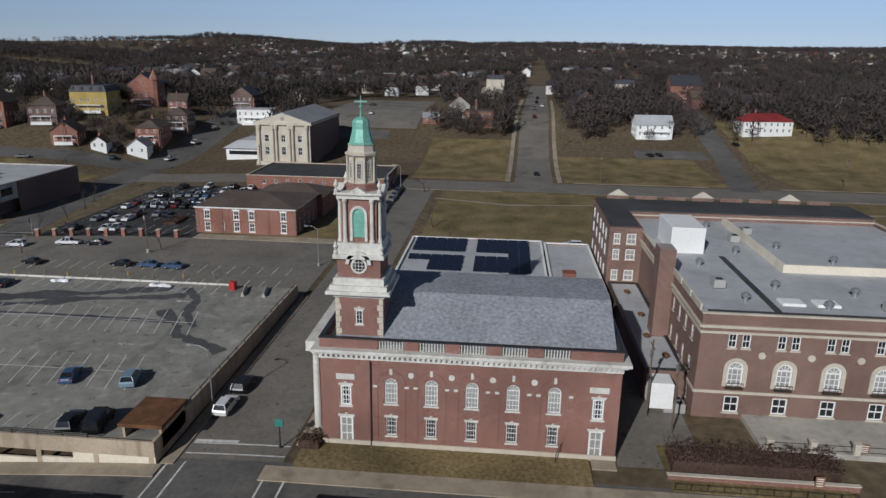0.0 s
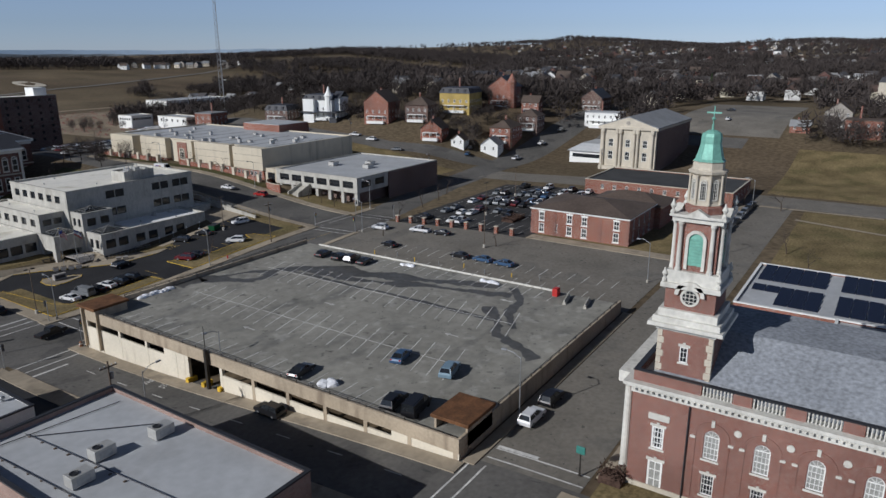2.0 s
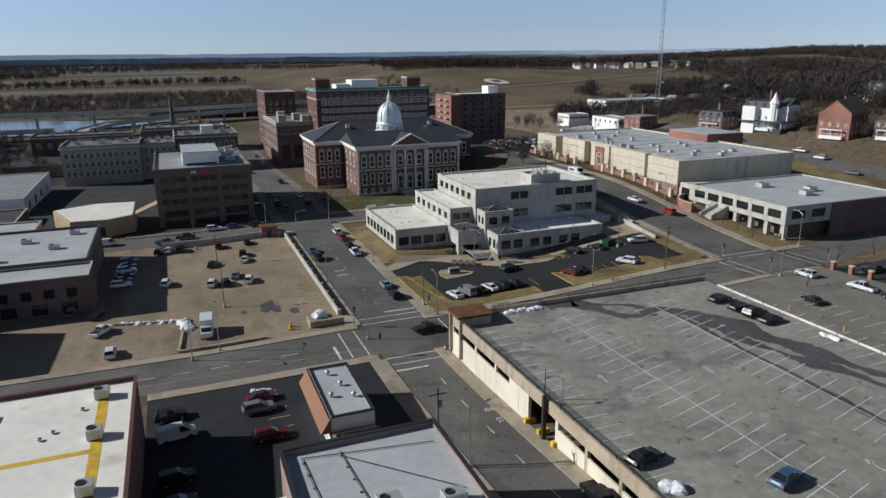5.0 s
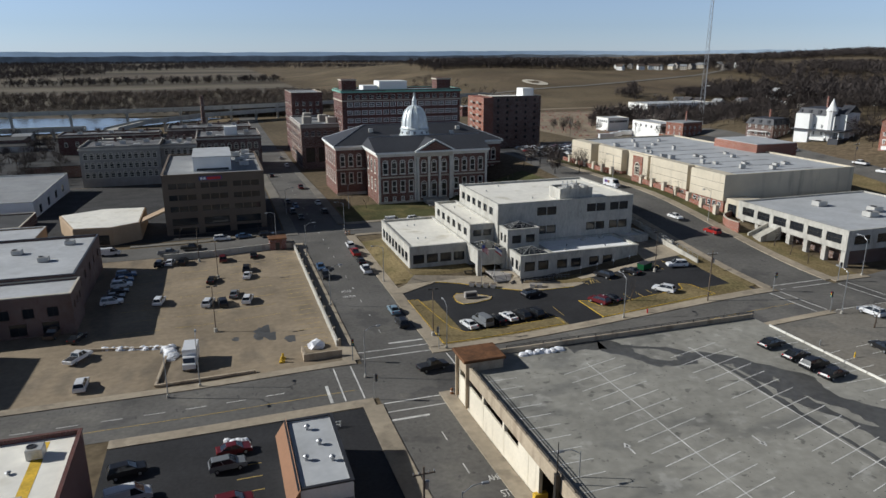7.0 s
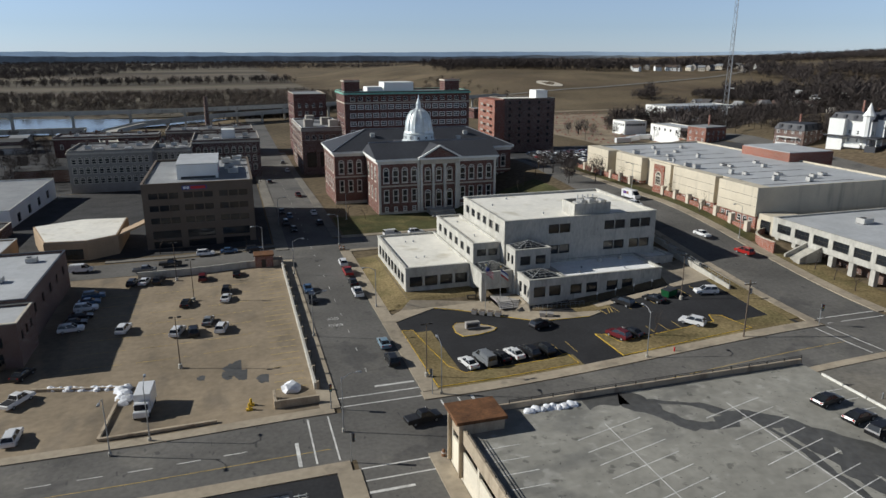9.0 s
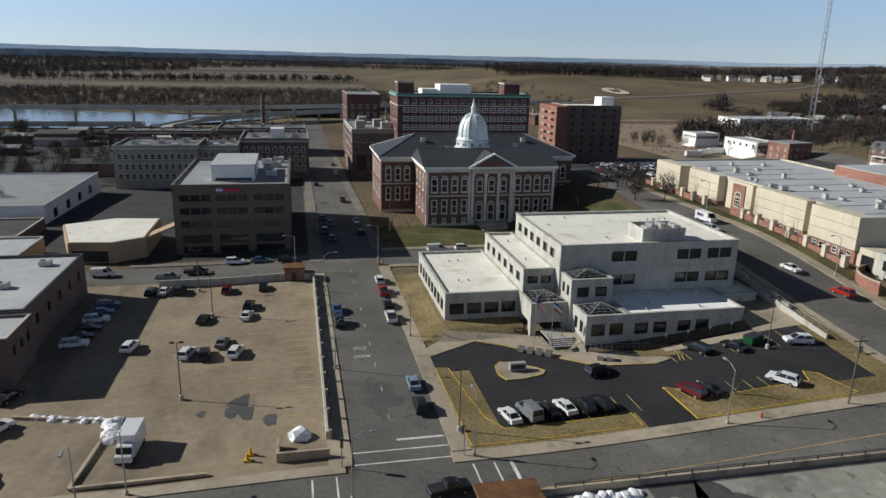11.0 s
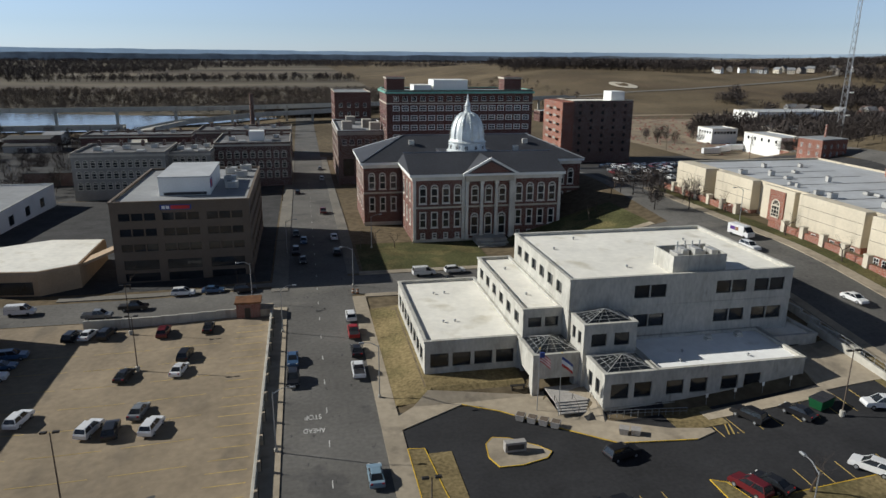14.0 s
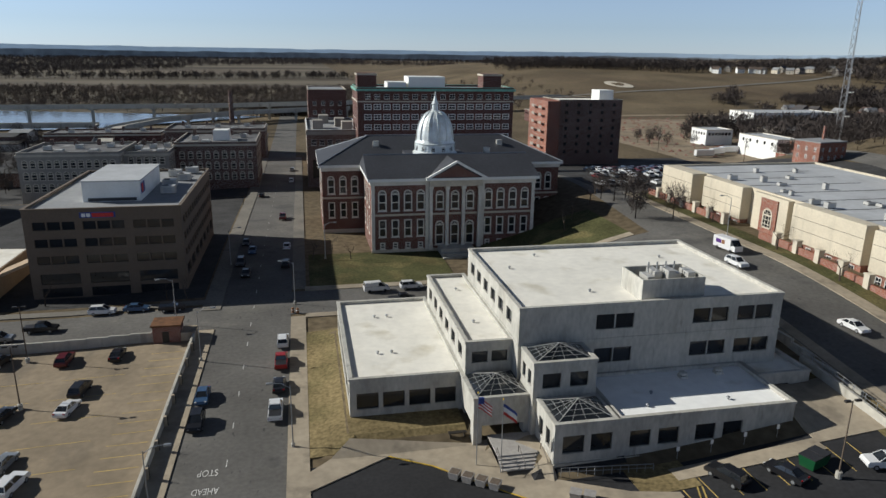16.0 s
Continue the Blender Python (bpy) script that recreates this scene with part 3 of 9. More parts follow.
def facade(m, face, rect, z0, z1, holes, t):
    """One wall with openings cut through it. holes: (middle, width, bottom, height, arched)."""
    x0, x1, y0, y1 = rect
    a, b = (x0, x1) if face in "SN" else (y0, y1)
    us, zs = {a, b}, {z0, z1}
    for c, w, zb, h, arch in holes:
        us |= {c - w / 2, c + w / 2}
        zs |= {zb, zb + h}
    us, zs = sorted(us), sorted(zs)
    flip = face in "NW"

    def quad(p):
        q = [wall_point(face, rect, *c) for c in p]
        m.add(q[::-1] if flip else q, [tuple(range(len(q)))])
    # merge free cells row by row
    for zi in range(len(zs) - 1):
        za, zb_ = zs[zi], zs[zi + 1]
        run = None
        for ui in range(len(us) - 1):
            cu, cz = (us[ui] + us[ui + 1]) / 2, (za + zb_) / 2
            free = not any(abs(cu - c) < w / 2 and zb < cz < zb + h for c, w, zb, h, _ in holes)
            if free and run is None:
                run = us[ui]
            if (not free or ui == len(us) - 2) and run is not None:
                end = us[ui + 1] if free else us[ui]
                quad([(run, 0, za), (end, 0, za), (end, 0, zb_), (run, 0, zb_)])
                run = None
    for c, w, zb, h, arch in holes:
        l, r, top = c - w / 2, c + w / 2, zb + h
        quad([(l, 0, zb), (l, t, zb), (r, t, zb), (r, 0, zb)])
        side = top - w / 2 if arch else top
        quad([(l, 0, side), (l, t, side), (l, t, zb), (l, 0, zb)])
        quad([(r, 0, zb), (r, t, zb), (r, t, side), (r, 0, side)])
        if not arch:
            quad([(l, t, top), (l, 0, top), (r, 0, top), (r, t, top)])
        else:
            n = 10
            arc = [(c - w / 2 * math.cos(math.pi * k / n), side + w / 2 * math.sin(math.pi * k / n)) for k in range(n + 1)]
            for k in range(n):
                (ua, va), (ub, vb) = arc[k], arc[k + 1]
                quad([(ua, 0, va), (ub, 0, vb), (ub, 0, top), (ua, 0, top)])
                quad([(ua, t, va), (ub, t, vb), (ub, 0, vb), (ua, 0, va)])


WINDOW_MESHES = {}


def bars(w, h, arch, cols, rows, fr, depth=0.07):
    """A window's frame: outer members, glazing bars and, where arched, a round head. Local: x across, -y outward, z up."""
    m = Mesh()
    side = h - w / 2 if arch else h
    m.box(-w / 2, -w / 2 + fr, -depth, 0, 0, side).box(w / 2 - fr, w / 2, -depth, 0, 0, side).box(-w / 2, w / 2, -depth, 0, 0, fr)
    if arch:
        n = 10
        for k in range(n):
            a0, a1 = math.pi * k / n, math.pi * (k + 1) / n
            p = [(-math.cos(a) * r, side + math.sin(a) * r) for a, r in ((a0, w / 2), (a1, w / 2), (a1, w / 2 - fr), (a0, w / 2 - fr))]
            m.add([(x, -depth, z) for x, z in p] + [(x, 0, z) for x, z in p], [(3, 2, 1, 0), (4, 5, 6, 7), (0, 1, 5, 4), (2, 3, 7, 6)])
        m.box(-w / 2, w / 2, -depth * 0.8, 0, side - fr / 2, side + fr / 2)
    else:
        m.box(-w / 2, w / 2, -depth, 0, h - fr, h)
    g = fr * 0.45
    for i in range(1, cols):
        x = -w / 2 + w * i / cols
        m.box(x - g / 2, x + g / 2, -depth * 0.7, 0, fr, side)
    for j in range(1, rows):
        z = side * j / rows
        k = g if j * 2 != rows else g * 1.9
        m.box(-w / 2, w / 2, -depth * 0.7, 0, z - k / 2, z + k / 2)
    if arch:
        for a in (45, 90, 135):
            m.tube((0, -depth * 0.4, side), (math.cos(radians(a)) * w / 2, -depth * 0.4, side + math.sin(radians(a)) * w / 2), g * 0.5, n=4)
    return m


def window(parent, face, rect, c, w, zb, h, arch=False, cols=2, rows=2, fr=0.1, inset=0.22, frame=None, pane=None, sill=None, head=None):
    """A window in its opening: frame, pane and, where it has them, a stone sill and head."""
    frame, pane = frame or M_WHITE, pane or M_GLASS
    key = (round(w, 2), round(h, 2), arch, cols, rows, fr, frame.name)
    if key not in WINDOW_MESHES:
        p = Mesh()
        side = h - w / 2 if arch else h
        pts = [(-w / 2, 0), (w / 2, 0)]
        pts += [(w / 2 * math.cos(math.pi * k / 10), side + w / 2 * math.sin(math.pi * k / 10)) for k in range(11)] if arch else [(w / 2, h), (-w / 2, h)]
        p.add([(x, -0.01, z) for x, z in pts], [tuple(range(len(pts)))])
        s = Mesh().box(-w / 2 - 0.15, w / 2 + 0.15, -inset - 0.12, 0, -0.2, 0, 0.03)
        hd = Mesh().box(-w / 2 - 0.2, w / 2 + 0.2, -inset - 0.06, -0.02, 0, 0.3).box(-0.14, 0.14, -inset - 0.13, -0.02, 0, 0.5)
        fm = bars(w, h, arch, cols, rows, fr).data("window")
        fm.materials.append(frame)
        WINDOW_MESHES[key] = [fm, p, s.data("sill"), hd.data("head"), {}]
    fm, p, s, hd, panes = WINDOW_MESHES[key]
    if pane.name not in panes:
        panes[pane.name] = p.data("pane")
        panes[pane.name].materials.append(pane)
    ob = part("window", fm, None, parent)
    ob.matrix_basis = pose(*wall_point(face, rect, c, inset, zb), 0, 0, FACE[face])
    part("pane", panes[pane.name], None, ob)
    if sill:
        part("sill", s, sill, ob)
    if head:
        q = part("head", hd, head, ob)
        q.location.z = h
    return ob


def row(a, b, n, w, zb, h, **kw):
    """n equal windows spread between a and b."""
    return [dict(c=a + (b - a) * (i + 0.5) / n, w=w, zb=zb, h=h, **kw) for i in range(n)]


def block(parent, rect, z0, z1, wall, roof, faces=None, parapet=0.6, t=0.35, coping=None, coping_h=0.18, over=0.08, band=None):
    """A flat-roofed volume: four thick walls with openings, an inner core, the roof sheet and the coping."""
    x0, x1, y0, y1 = rect
    faces = faces or {}
    m = Mesh()
    zt = z1 - coping_h if coping else z1
    for fc in "SWNE":
        facade(m, fc, rect, z0, zt, [(k["c"], k["w"], k["zb"], k["h"], k.get("arch", False)) for k in faces.get(fc, ())], t)
    # back of the walls, seen above the roof
    i = (x0 + t, x1 - t, y0 + t, y1 - t)
    zr = z1 - parapet
    m.add([(x0, y0, zt), (x1, y0, zt), (x1, y1, zt), (x0, y1, zt), (i[0], i[2], zt), (i[1], i[2], zt), (i[1], i[3], zt), (i[0], i[3], zt)],
          [(0, 1, 5, 4), (1, 2, 6, 5), (2, 3, 7, 6), (3, 0, 4, 7)])
    m.box(*i, z0, zr - 0.05)
    m.add([(i[0], i[2], zr - 0.06), (i[1], i[2], zr - 0.06), (i[1], i[3], zr - 0.06), (i[0], i[3], zr - 0.06), (i[0], i[2], zt), (i[1], i[2], zt), (i[1], i[3], zt), (i[0], i[3], zt)],
          [(1, 0, 4, 5), (2, 1, 5, 6), (3, 2, 6, 7), (0, 3, 7, 4)])
    part("wall", m, wall, parent)
    e = 0.004
    part("roof", Mesh().box(i[0] + e, i[1] - e, i[2] + e, i[3] - e, zr - 0.04, zr), roof, parent)
    if coping:
        o = over
        cm = Mesh()
        cm.box(x0 - o, x1 + o, y0 - o, y0 + t + 0.05, zt, z1).box(x0 - o, x1 + o, y1 - t - 0.05, y1 + o, zt, z1)
        cm.box(x0 - o, x0 + t + 0.05, y0 + t + 0.05, y1 - t - 0.05, zt, z1).box(x1 - t - 0.05, x1 + o, y0 + t + 0.05, y1 - t - 0.05, zt, z1)
        part("coping", cm, coping, parent)
    for zz, hh, out, mm in band or ():
        bm_ = Mesh()
        bm_.box(x0 - out, x1 + out, y0 - out, y0 - 0.003, zz, zz + hh).box(x0 - out, x1 + out, y1 + 0.003, y1 + out, zz, zz + hh)
        bm_.box(x0 - out, x0 - 0.003, y0 - 0.003, y1 + 0.003, zz, zz + hh).box(x1 + 0.003, x1 + out, y0 - 0.003, y1 + 0.003, zz, zz + hh)
        part("cornice" if zz > z1 - 3 else "band", bm_, mm, parent)
    for fc, ws in faces.items():
        for k in ws:
            k = dict(k)
            window(parent, fc, rect, **k)
    return zr


def roof_unit(x, y, z, w=2.0, d=1.6, h=1.2, label="grey sheet-metal rooftop air unit"):
    u = thing("rooftop_unit", label, "air unit", "rooftop units", at=(x, y, z))
    part("body", Mesh().box(-w / 2, w / 2, -d / 2, d / 2, 0.12, h, 0.04), M_UNIT, u)
    part("base", Mesh().box(-w / 2 + .1, w / 2 - .1, -d / 2 + .1, d / 2 - .1, 0, 0.12), M_COPPING, u)
    part("fan", Mesh().lathe(-w * 0.2, 0, [(min(w, d) * .3, h - 0.004), (min(w, d) * .3, h + .1), (min(w, d) * .24, h + .1), (min(w, d) * .22, h + .03)], 12), M_COPPING, u)
    part("panel", Mesh().box(-w * .3, w * .3, -d / 2 - .02, -d / 2 + .02, .3, h * .8), M_STEEL, u)
    return u


def roof_vent(x, y, z, r=0.25, h=0.6):
    u = thing("roof_vent", "small round metal roof vent", "vent", "roof vents", at=(x, y, z))
    part("pipe", Mesh().lathe(0, 0, [(r * .6, 0), (r * .6, h * .6)], 8), M_STEEL, u)
    part("cap", Mesh().lathe(0, 0, [(r, h * .55), (r * 1.1, h * .75), (r * .5, h), (0.02, h)], 10), M_STEEL, u)
    return u


def hip(m, x0, x1, y0, y1, z0, z1, e=0.0):
    """A hipped roof whose ridge runs along the longer side."""
    w, d = x1 - x0, y1 - y0
    if w >= d:
        r = [(x0 + d / 2 * 1.0 + e, (y0 + y1) / 2, z1), (x1 - d / 2 - e, (y0 + y1) / 2, z1)]
        f = [(0, 1, 5, 4), (1, 2, 5), (2, 3, 4, 5), (3, 0, 4), (3, 2, 1, 0)]
    else:
        r = [((x0 + x1) / 2, y0 + w / 2, z1), ((x0 + x1) / 2, y1 - w / 2, z1)]
        f = [(0, 1, 4), (1, 2, 5, 4), (2, 3, 5), (3, 0, 4, 5), (3, 2, 1, 0)]
    return m.add([(x0, y0, z0), (x1, y0, z0), (x1, y1, z0), (x0, y1, z0)] + r, f)


def gable(m, x0, x1, y0, y1, z0, z1, along="x", over=0.4, t=0.2):
    """Two roof slabs of some thickness that meet at a ridge."""
    if along == "x":
        ym = (y0 + y1) / 2
        s = (z1 - z0) / (ym - y0)
        for ya in (y0 - over, y1 + over):
            zz = z0 - s * over
            a = [(x0 - over, ya, zz), (x1 + over, ya, zz), (x1 + over, ym, z1), (x0 - over, ym, z1)]
            b = [(x, y, z + t) for x, y, z in a]
            q = [(0, 1, 2, 3), (7, 6, 5, 4), (0, 4, 5, 1), (2, 6, 7, 3), (1, 5, 6, 2), (3, 7, 4, 0)]
            m.add(a + b, q if ya > ym else [tuple(reversed(k)) for k in q])
    else:
        n = Mesh()
        gable(n, y0, y1, x0, x1, z0, z1, "x", over, t)
        m.add([(y, x, z) for x, y, z in n.v], [tuple(reversed(k)) for k in n.f])
    return m
# ---- city hall ----
def city_hall():
    h = thing("city_hall", "stepped white precast concrete city hall with dark strip windows", "office building")
    dw = dict(frame=M_DSTEEL, cols=1, rows=1, fr=0.07, inset=0.3)
    lo = -5.2
    # openings of each volume
    tall_s = row(40.5, 46, 2, 2.6, 3.7, 2.1, **dw) + row(40.5, 46, 2, 2.6, 8.5, 2.1, **dw)
    for a, b in ((54.5, 60), (61.2, 66.7)):
        tall_s += row(a, b, 2, 2.6, 3.7, 2.1, **dw) + row(a, b, 2, 2.6, 8.5, 2.1, **dw)
    tall_w = row(62.5, 87, 6, 2.4, 8.6, 1.9, **dw)
    block(h, (30, 68, 60, 88.2), -4, 12.2, M_PRECAST, M_WROOF, {"S": tall_s, "W": tall_w}, 0.55, 0.4, M_PRECAST, 0.3, 0.12, [(6.9, 0.35, 0.08, M_PRECAST)])
    block(h, (23.6, 29.98, 62.4, 91), -4, 7.0, M_PRECAST, M_WROOF, {"S": row(24.2, 29.6, 2, 2.2, 3.9, 1.6, **dw), "W": row(63.5, 90, 6, 2.4, 3.6, 1.9, **dw)}, 0.5, 0.4, M_PRECAST, 0.3, 0.12)
    block(h, (8.4, 23.58, 63.6, 93.2), lo, 2.3, M_PRECAST, M_WROOF, {"S": row(9, 23, 4, 2.9, -2.2, 2.3, **dw), "W": row(65, 92, 8, 2.5, -2.2, 2.5, **dw)}, 0.5, 0.4, M_PRECAST, 0.3, 0.12)
    block(h, (39.02, 62.5, 48.2, 59.98), lo, 2.3, M_PRECAST, M_CLEANROOF, {"S": row(40, 47.4, 2, 2.7, -1.8, 2.2, **dw) + row(48.6, 56, 2, 2.7, -1.8, 2.2, **dw)}, 0.5, 0.4, M_PRECAST, 0.3, 0.12)
    block(h, (62.52, 70.6, 55.8, 63), lo, 2.3, M_PRECAST, M_WROOF, {"S": row(64, 69, 1, 2.2, -1.6, 2.2, **dw)}, 0.5, 0.4, M_PRECAST, 0.3, 0.12)
    # three glazed pyramid bays over the entrance
    for x0, x1, y0, y1, z0, z1 in ((30.4, 38.7, 54.7, 59.98, -4, 7.0), (23.2, 30.9, 55.8, 63.5, -1.6, 2.3), (30.95, 39, 48.1, 54.68, lo, 2.3)):
        ws = {}
        if z1 > 5:
            ws = {"S": row(31, 38.2, 2, 2.4, 3.4, 2.0, **dw), "W": row(55.2, 59.5, 2, 1.2, 3.4, 2.0, **dw)}
        elif x0 > 30:
            ws = {"S": row(31.6, 38.6, 2, 2.7, -1.7, 2.3, **dw), "W": row(49, 54, 2, 1.4, -1.7, 2.3, **dw)}
        block(h, (x0, x1, y0, y1), z0, z1, M_PRECAST, M_GRANITE, ws, 0.5, 0.4, M_PRECAST, 0.3, 0.1)
        xm, ym = (x0 + x1) / 2, (y0 + y1) / 2
        k = 0.5
        base = [(x0 + k, y0 + k, z1 - .1), (x1 - k, y0 + k, z1 - .1), (x1 - k, y1 - k, z1 - .1), (x0 + k, y1 - k, z1 - .1)]
        g = part("skylight", Mesh().add(base + [(xm, ym, z1 + 1.3)], [(0, 1, 4), (1, 2, 4), (2, 3, 4), (3, 0, 4), (3, 2, 1, 0)]), M_GLASS, h, "dark glass pyramid skylight")
        r = Mesh()
        for i in range(4):
            a, b = Vector(base[i]), Vector(base[(i + 1) % 4])
            r.tube(a, (xm, ym, z1 + 1.3), 0.06, n=4)
            r.tube(a, b, 0.07, n=4)
            for q in (0.25, 0.5, 0.75):
                p = a.lerp(b, q)
                r.tube(p, p.lerp(Vector((xm, ym, z1 + 1.3)), 1 - abs(q - .5) * 1.0), 0.03, n=4)
                r.tube(a.lerp(Vector((xm, ym, z1 + 1.3)), q), b.lerp(Vector((xm, ym, z1 + 1.3)), q), 0.03, n=4)
        part("glazing_bars", r, M_UNIT, g)
    # entrance columns under the low bay
    for x in (23.8, 30.3):
        part("pier", Mesh().box(x - .55, x + .55, 55.9, 57.4, lo, -1.6), M_PRECAST, h)
    part("plinth", Mesh().box(8.3, 23.6, 63.45, 63.58, lo, -3.2).box(31, 62.6, 47.95, 48.08, lo, -2.9), M_CONC, h)
    # plant screen on the roof
    s = part("plant_screen", Mesh().box(47.4, 56.6, 61.3, 61.5, 11.65, 14.6).box(47.4, 56.6, 67.3, 67.5, 11.65, 14.6).box(47.4, 47.6, 61.5, 67.3, 11.65, 14.6).box(56.4, 56.6, 61.5, 67.3, 11.65, 14.6), M_PRECAST, h)
    for i in range(5):
        part("chiller", Mesh().box(49 + i * 1.5, 50.1 + i * 1.5, 63 + (i % 2), 65.5 + (i % 2), 11.65, 14.4 + .35 * (i % 3), .05), M_UNIT, s)
    for i in range(4):
        part("stack", Mesh().tube((50 + i * 1.3, 65, 14.3), (50 + i * 1.3, 65, 15.9), 0.12), M_STEEL, s)


city_hall()
for x, y, z in ((34, 78, 11.65), (40, 84, 11.65), (42, 66, 11.65), (60, 80, 11.65), (26.5, 70, 6.5), (27, 84, 6.5), (13, 72, 1.8), (15, 72, 1.8), (14, 86, 1.8), (16, 86, 1.8), (46, 54, 1.8), (55, 51, 1.8), (44, 51, 1.8)):
    roof_vent(x, y, z, 0.22, 0.45)
for x, y in ((52.5, 57.6), (58, 58)):
    v_ = thing("mushroom_vent", "white domed roof exhaust vent", "vent", "domed vents", at=(x, y, 1.8))
    part("curb", Mesh().box(-.5, .5, -.5, .5, 0, .35), M_UNIT, v_)
    part("cap", Mesh().lathe(0, 0, [(.3, .35), (.6, .5), (.55, .75), (.2, .95), (.02, .97)], 12), M_UNIT, v_)


# ---- parking deck ----
def deck():
    d = thing("parking_garage", "low two-level concrete parking garage with open rooftop deck", "garage")
    x0, x1, y0, y1, zd = -1.2, 54.6, -78.2, 0.4, 2.0
    part("slab", Mesh().box(x0 + .3, x1, y0 + .3, y1 - .3, zd - .5, zd), M_DECK, d)
    # street front: beam, cream spandrel below, dark openings between piers
    part("beam", Mesh().box(x0, x0 + .4, y0, y1, zd - 1.15, zd + .75, .04), M_GARAGE, d)
    part("beam", Mesh().box(x0 + .41, x1, y1 - .4, y1, zd - 1.15, zd + .75, .04), M_GARAGE, d)
    part("beam", Mesh().box(x0 + .41, x1, y0, y0 + .4, zd - 1.15, zd + .75, .04), M_GARAGE, d)
    y = y0
    while y < y1 - .1:
        b = min(y + 2, y1)
        if not -36 < (y + b) / 2 < -28:
            top = zd - 2.3 if y > -66 else zd - 2.0
            if -28 < (y + b) / 2 < -22 or y < -70:
                top = zd - 1.16
            zz = min(land(-1, y), land(-1, b)) - .3
            if top - zz > .3:
                part("spandrel", Mesh().box(x0 + .05, x0 + .3, y, b, zz, top), M_CREAM, d)
        y = b
    for y in [y1 - .5, -10, -17.5, -25, -28, -36, -43, -50, -57, -64, -71, y0 + .5]:
        part("column", Mesh().box(x0 + .02, x0 + .5, y - .3, y + .3, land(-1, y) - .3, zd - 1.15), M_CREAM if y > -37 else M_GARAGE, d)
    for y in (-28.2, -32, -35.8):
        part("guard", Mesh().box(x0 - .5, x0 + 1.2, y - .35, y + .35, land(-1, y), land(-1, y) + .9, .05), M_YELLOW, d, "yellow painted guard block")
    part("back_wall", Mesh().box(x0 + 6, x0 + 6.2, y0 + 1, y1 - 1, -5, zd - .5), M_COPPING, d)
    part("side_wall", Mesh().box(x0 + .5, x1, y0 + .02, y0 + .35, -2, zd - 1.16).box(x0 + .5, x1, y1 - .35, y1 - .02, -6, zd - 1.16), M_GARAGE, d)
    # guard rail: posts and two bars round the deck
    def rail(ax, a, b, fixed):
        n = int(abs(b - a) / 3)
        for i in range(n + 1):
            u = a + (b - a) * i / n
            p = (fixed, u) if ax == "y" else (u, fixed)
            part("rail_post", Mesh().box(p[0] - .05, p[0] + .05, p[1] - .05, p[1] + .05, zd + .75, zd + 1.25), M_DSTEEL, d)
        for z in (1.0, 1.22):
            p, q = ((fixed, a), (fixed, b)) if ax == "y" else ((a, fixed), (b, fixed))
            part("rail_bar", Mesh().tube((*p, zd + z), (*q, zd + z), .045, n=5), M_DSTEEL, d)
    rail("y", y0 + 8, y1 - 6, x0 + .25)
    rail("x", x0 + 8, x1, y1 - .2)
    rail("x", x0 + 10, x1 - 2, y0 + .2)
    # white barrier along the upper street, snow lying against it
    for i in range(16):
        y = y0 + 12 + i * 3.9
        part("barrier", Mesh().box(x1 - .22, x1 + .03, y, y + 3.75, zd, zd + .34, .05), M_TRIM, d, "white concrete barrier block")
    # corner stairs
    for cx, cy in ((x0 + 2.5, y1 - 2.4), (x0 + 5.0, y0 + 2.4)):
        s = part("stair_tower", Mesh().box(cx - 3, cx + 3, cy + 2.1, cy + 2.4, -4, zd + 1.5).box(cx - 3, cx + 3, cy - 2.4, cy - 2.1, -4, zd + 1.5).box(cx + 2.7, cx + 3, cy - 2.1, cy + 2.1, -4, zd + 1.5), M_GARAGE, d)
        part("canopy", Mesh().box(cx - 3.4, cx + 3.3, cy - 2.7, cy + 2.7, zd + 1.52, zd + 1.95, .05), M_RUST, s, "rusty brown stair canopy")
    # stall lines on the deck
    lines = Mesh()
    z = zd + .018
    for yy in np.arange(-66, -6, 2.75):
        lines.box(x0 + 1.5, x0 + 6, yy - .06, yy + .06, z - .004, z)
        for xc in (17, 35.5):
            lines.add([(xc - 5.2, yy - 1.4, z), (xc - 5.2, yy - 1.27, z), (xc + 5.2, yy + 1.4, z), (xc + 5.2, yy + 1.27, z)], [(0, 3, 2, 1)])
        lines.box(x1 - 5.5, x1 - .8, yy - .06, yy + .06, z - .004, z)
    for xc in (17, 35.5):
        lines.box(xc - .07, xc + .07, -66, -7, z - .003, z + .002)
    part("bay_line", lines, M_PAINT, d, "white painted parking bay lines")
    ar = Mesh()
    for ax_, ay, s in ((10, -30, 1), (26, -33, -1), (45, -60, 1), (26, -60, 1)):
        ar.box(ax_ - .1, ax_ + .1, ay - 1, ay + 1, z - .004, z).add([(ax_ - .5, ay + s * .6, z), (ax_ + .5, ay + s * .6, z), (ax_, ay + s * 1.6, z)], [(0, 1, 2) if s > 0 else (2, 1, 0)])
    part("arrow_marking", ar, M_PAINT, d)
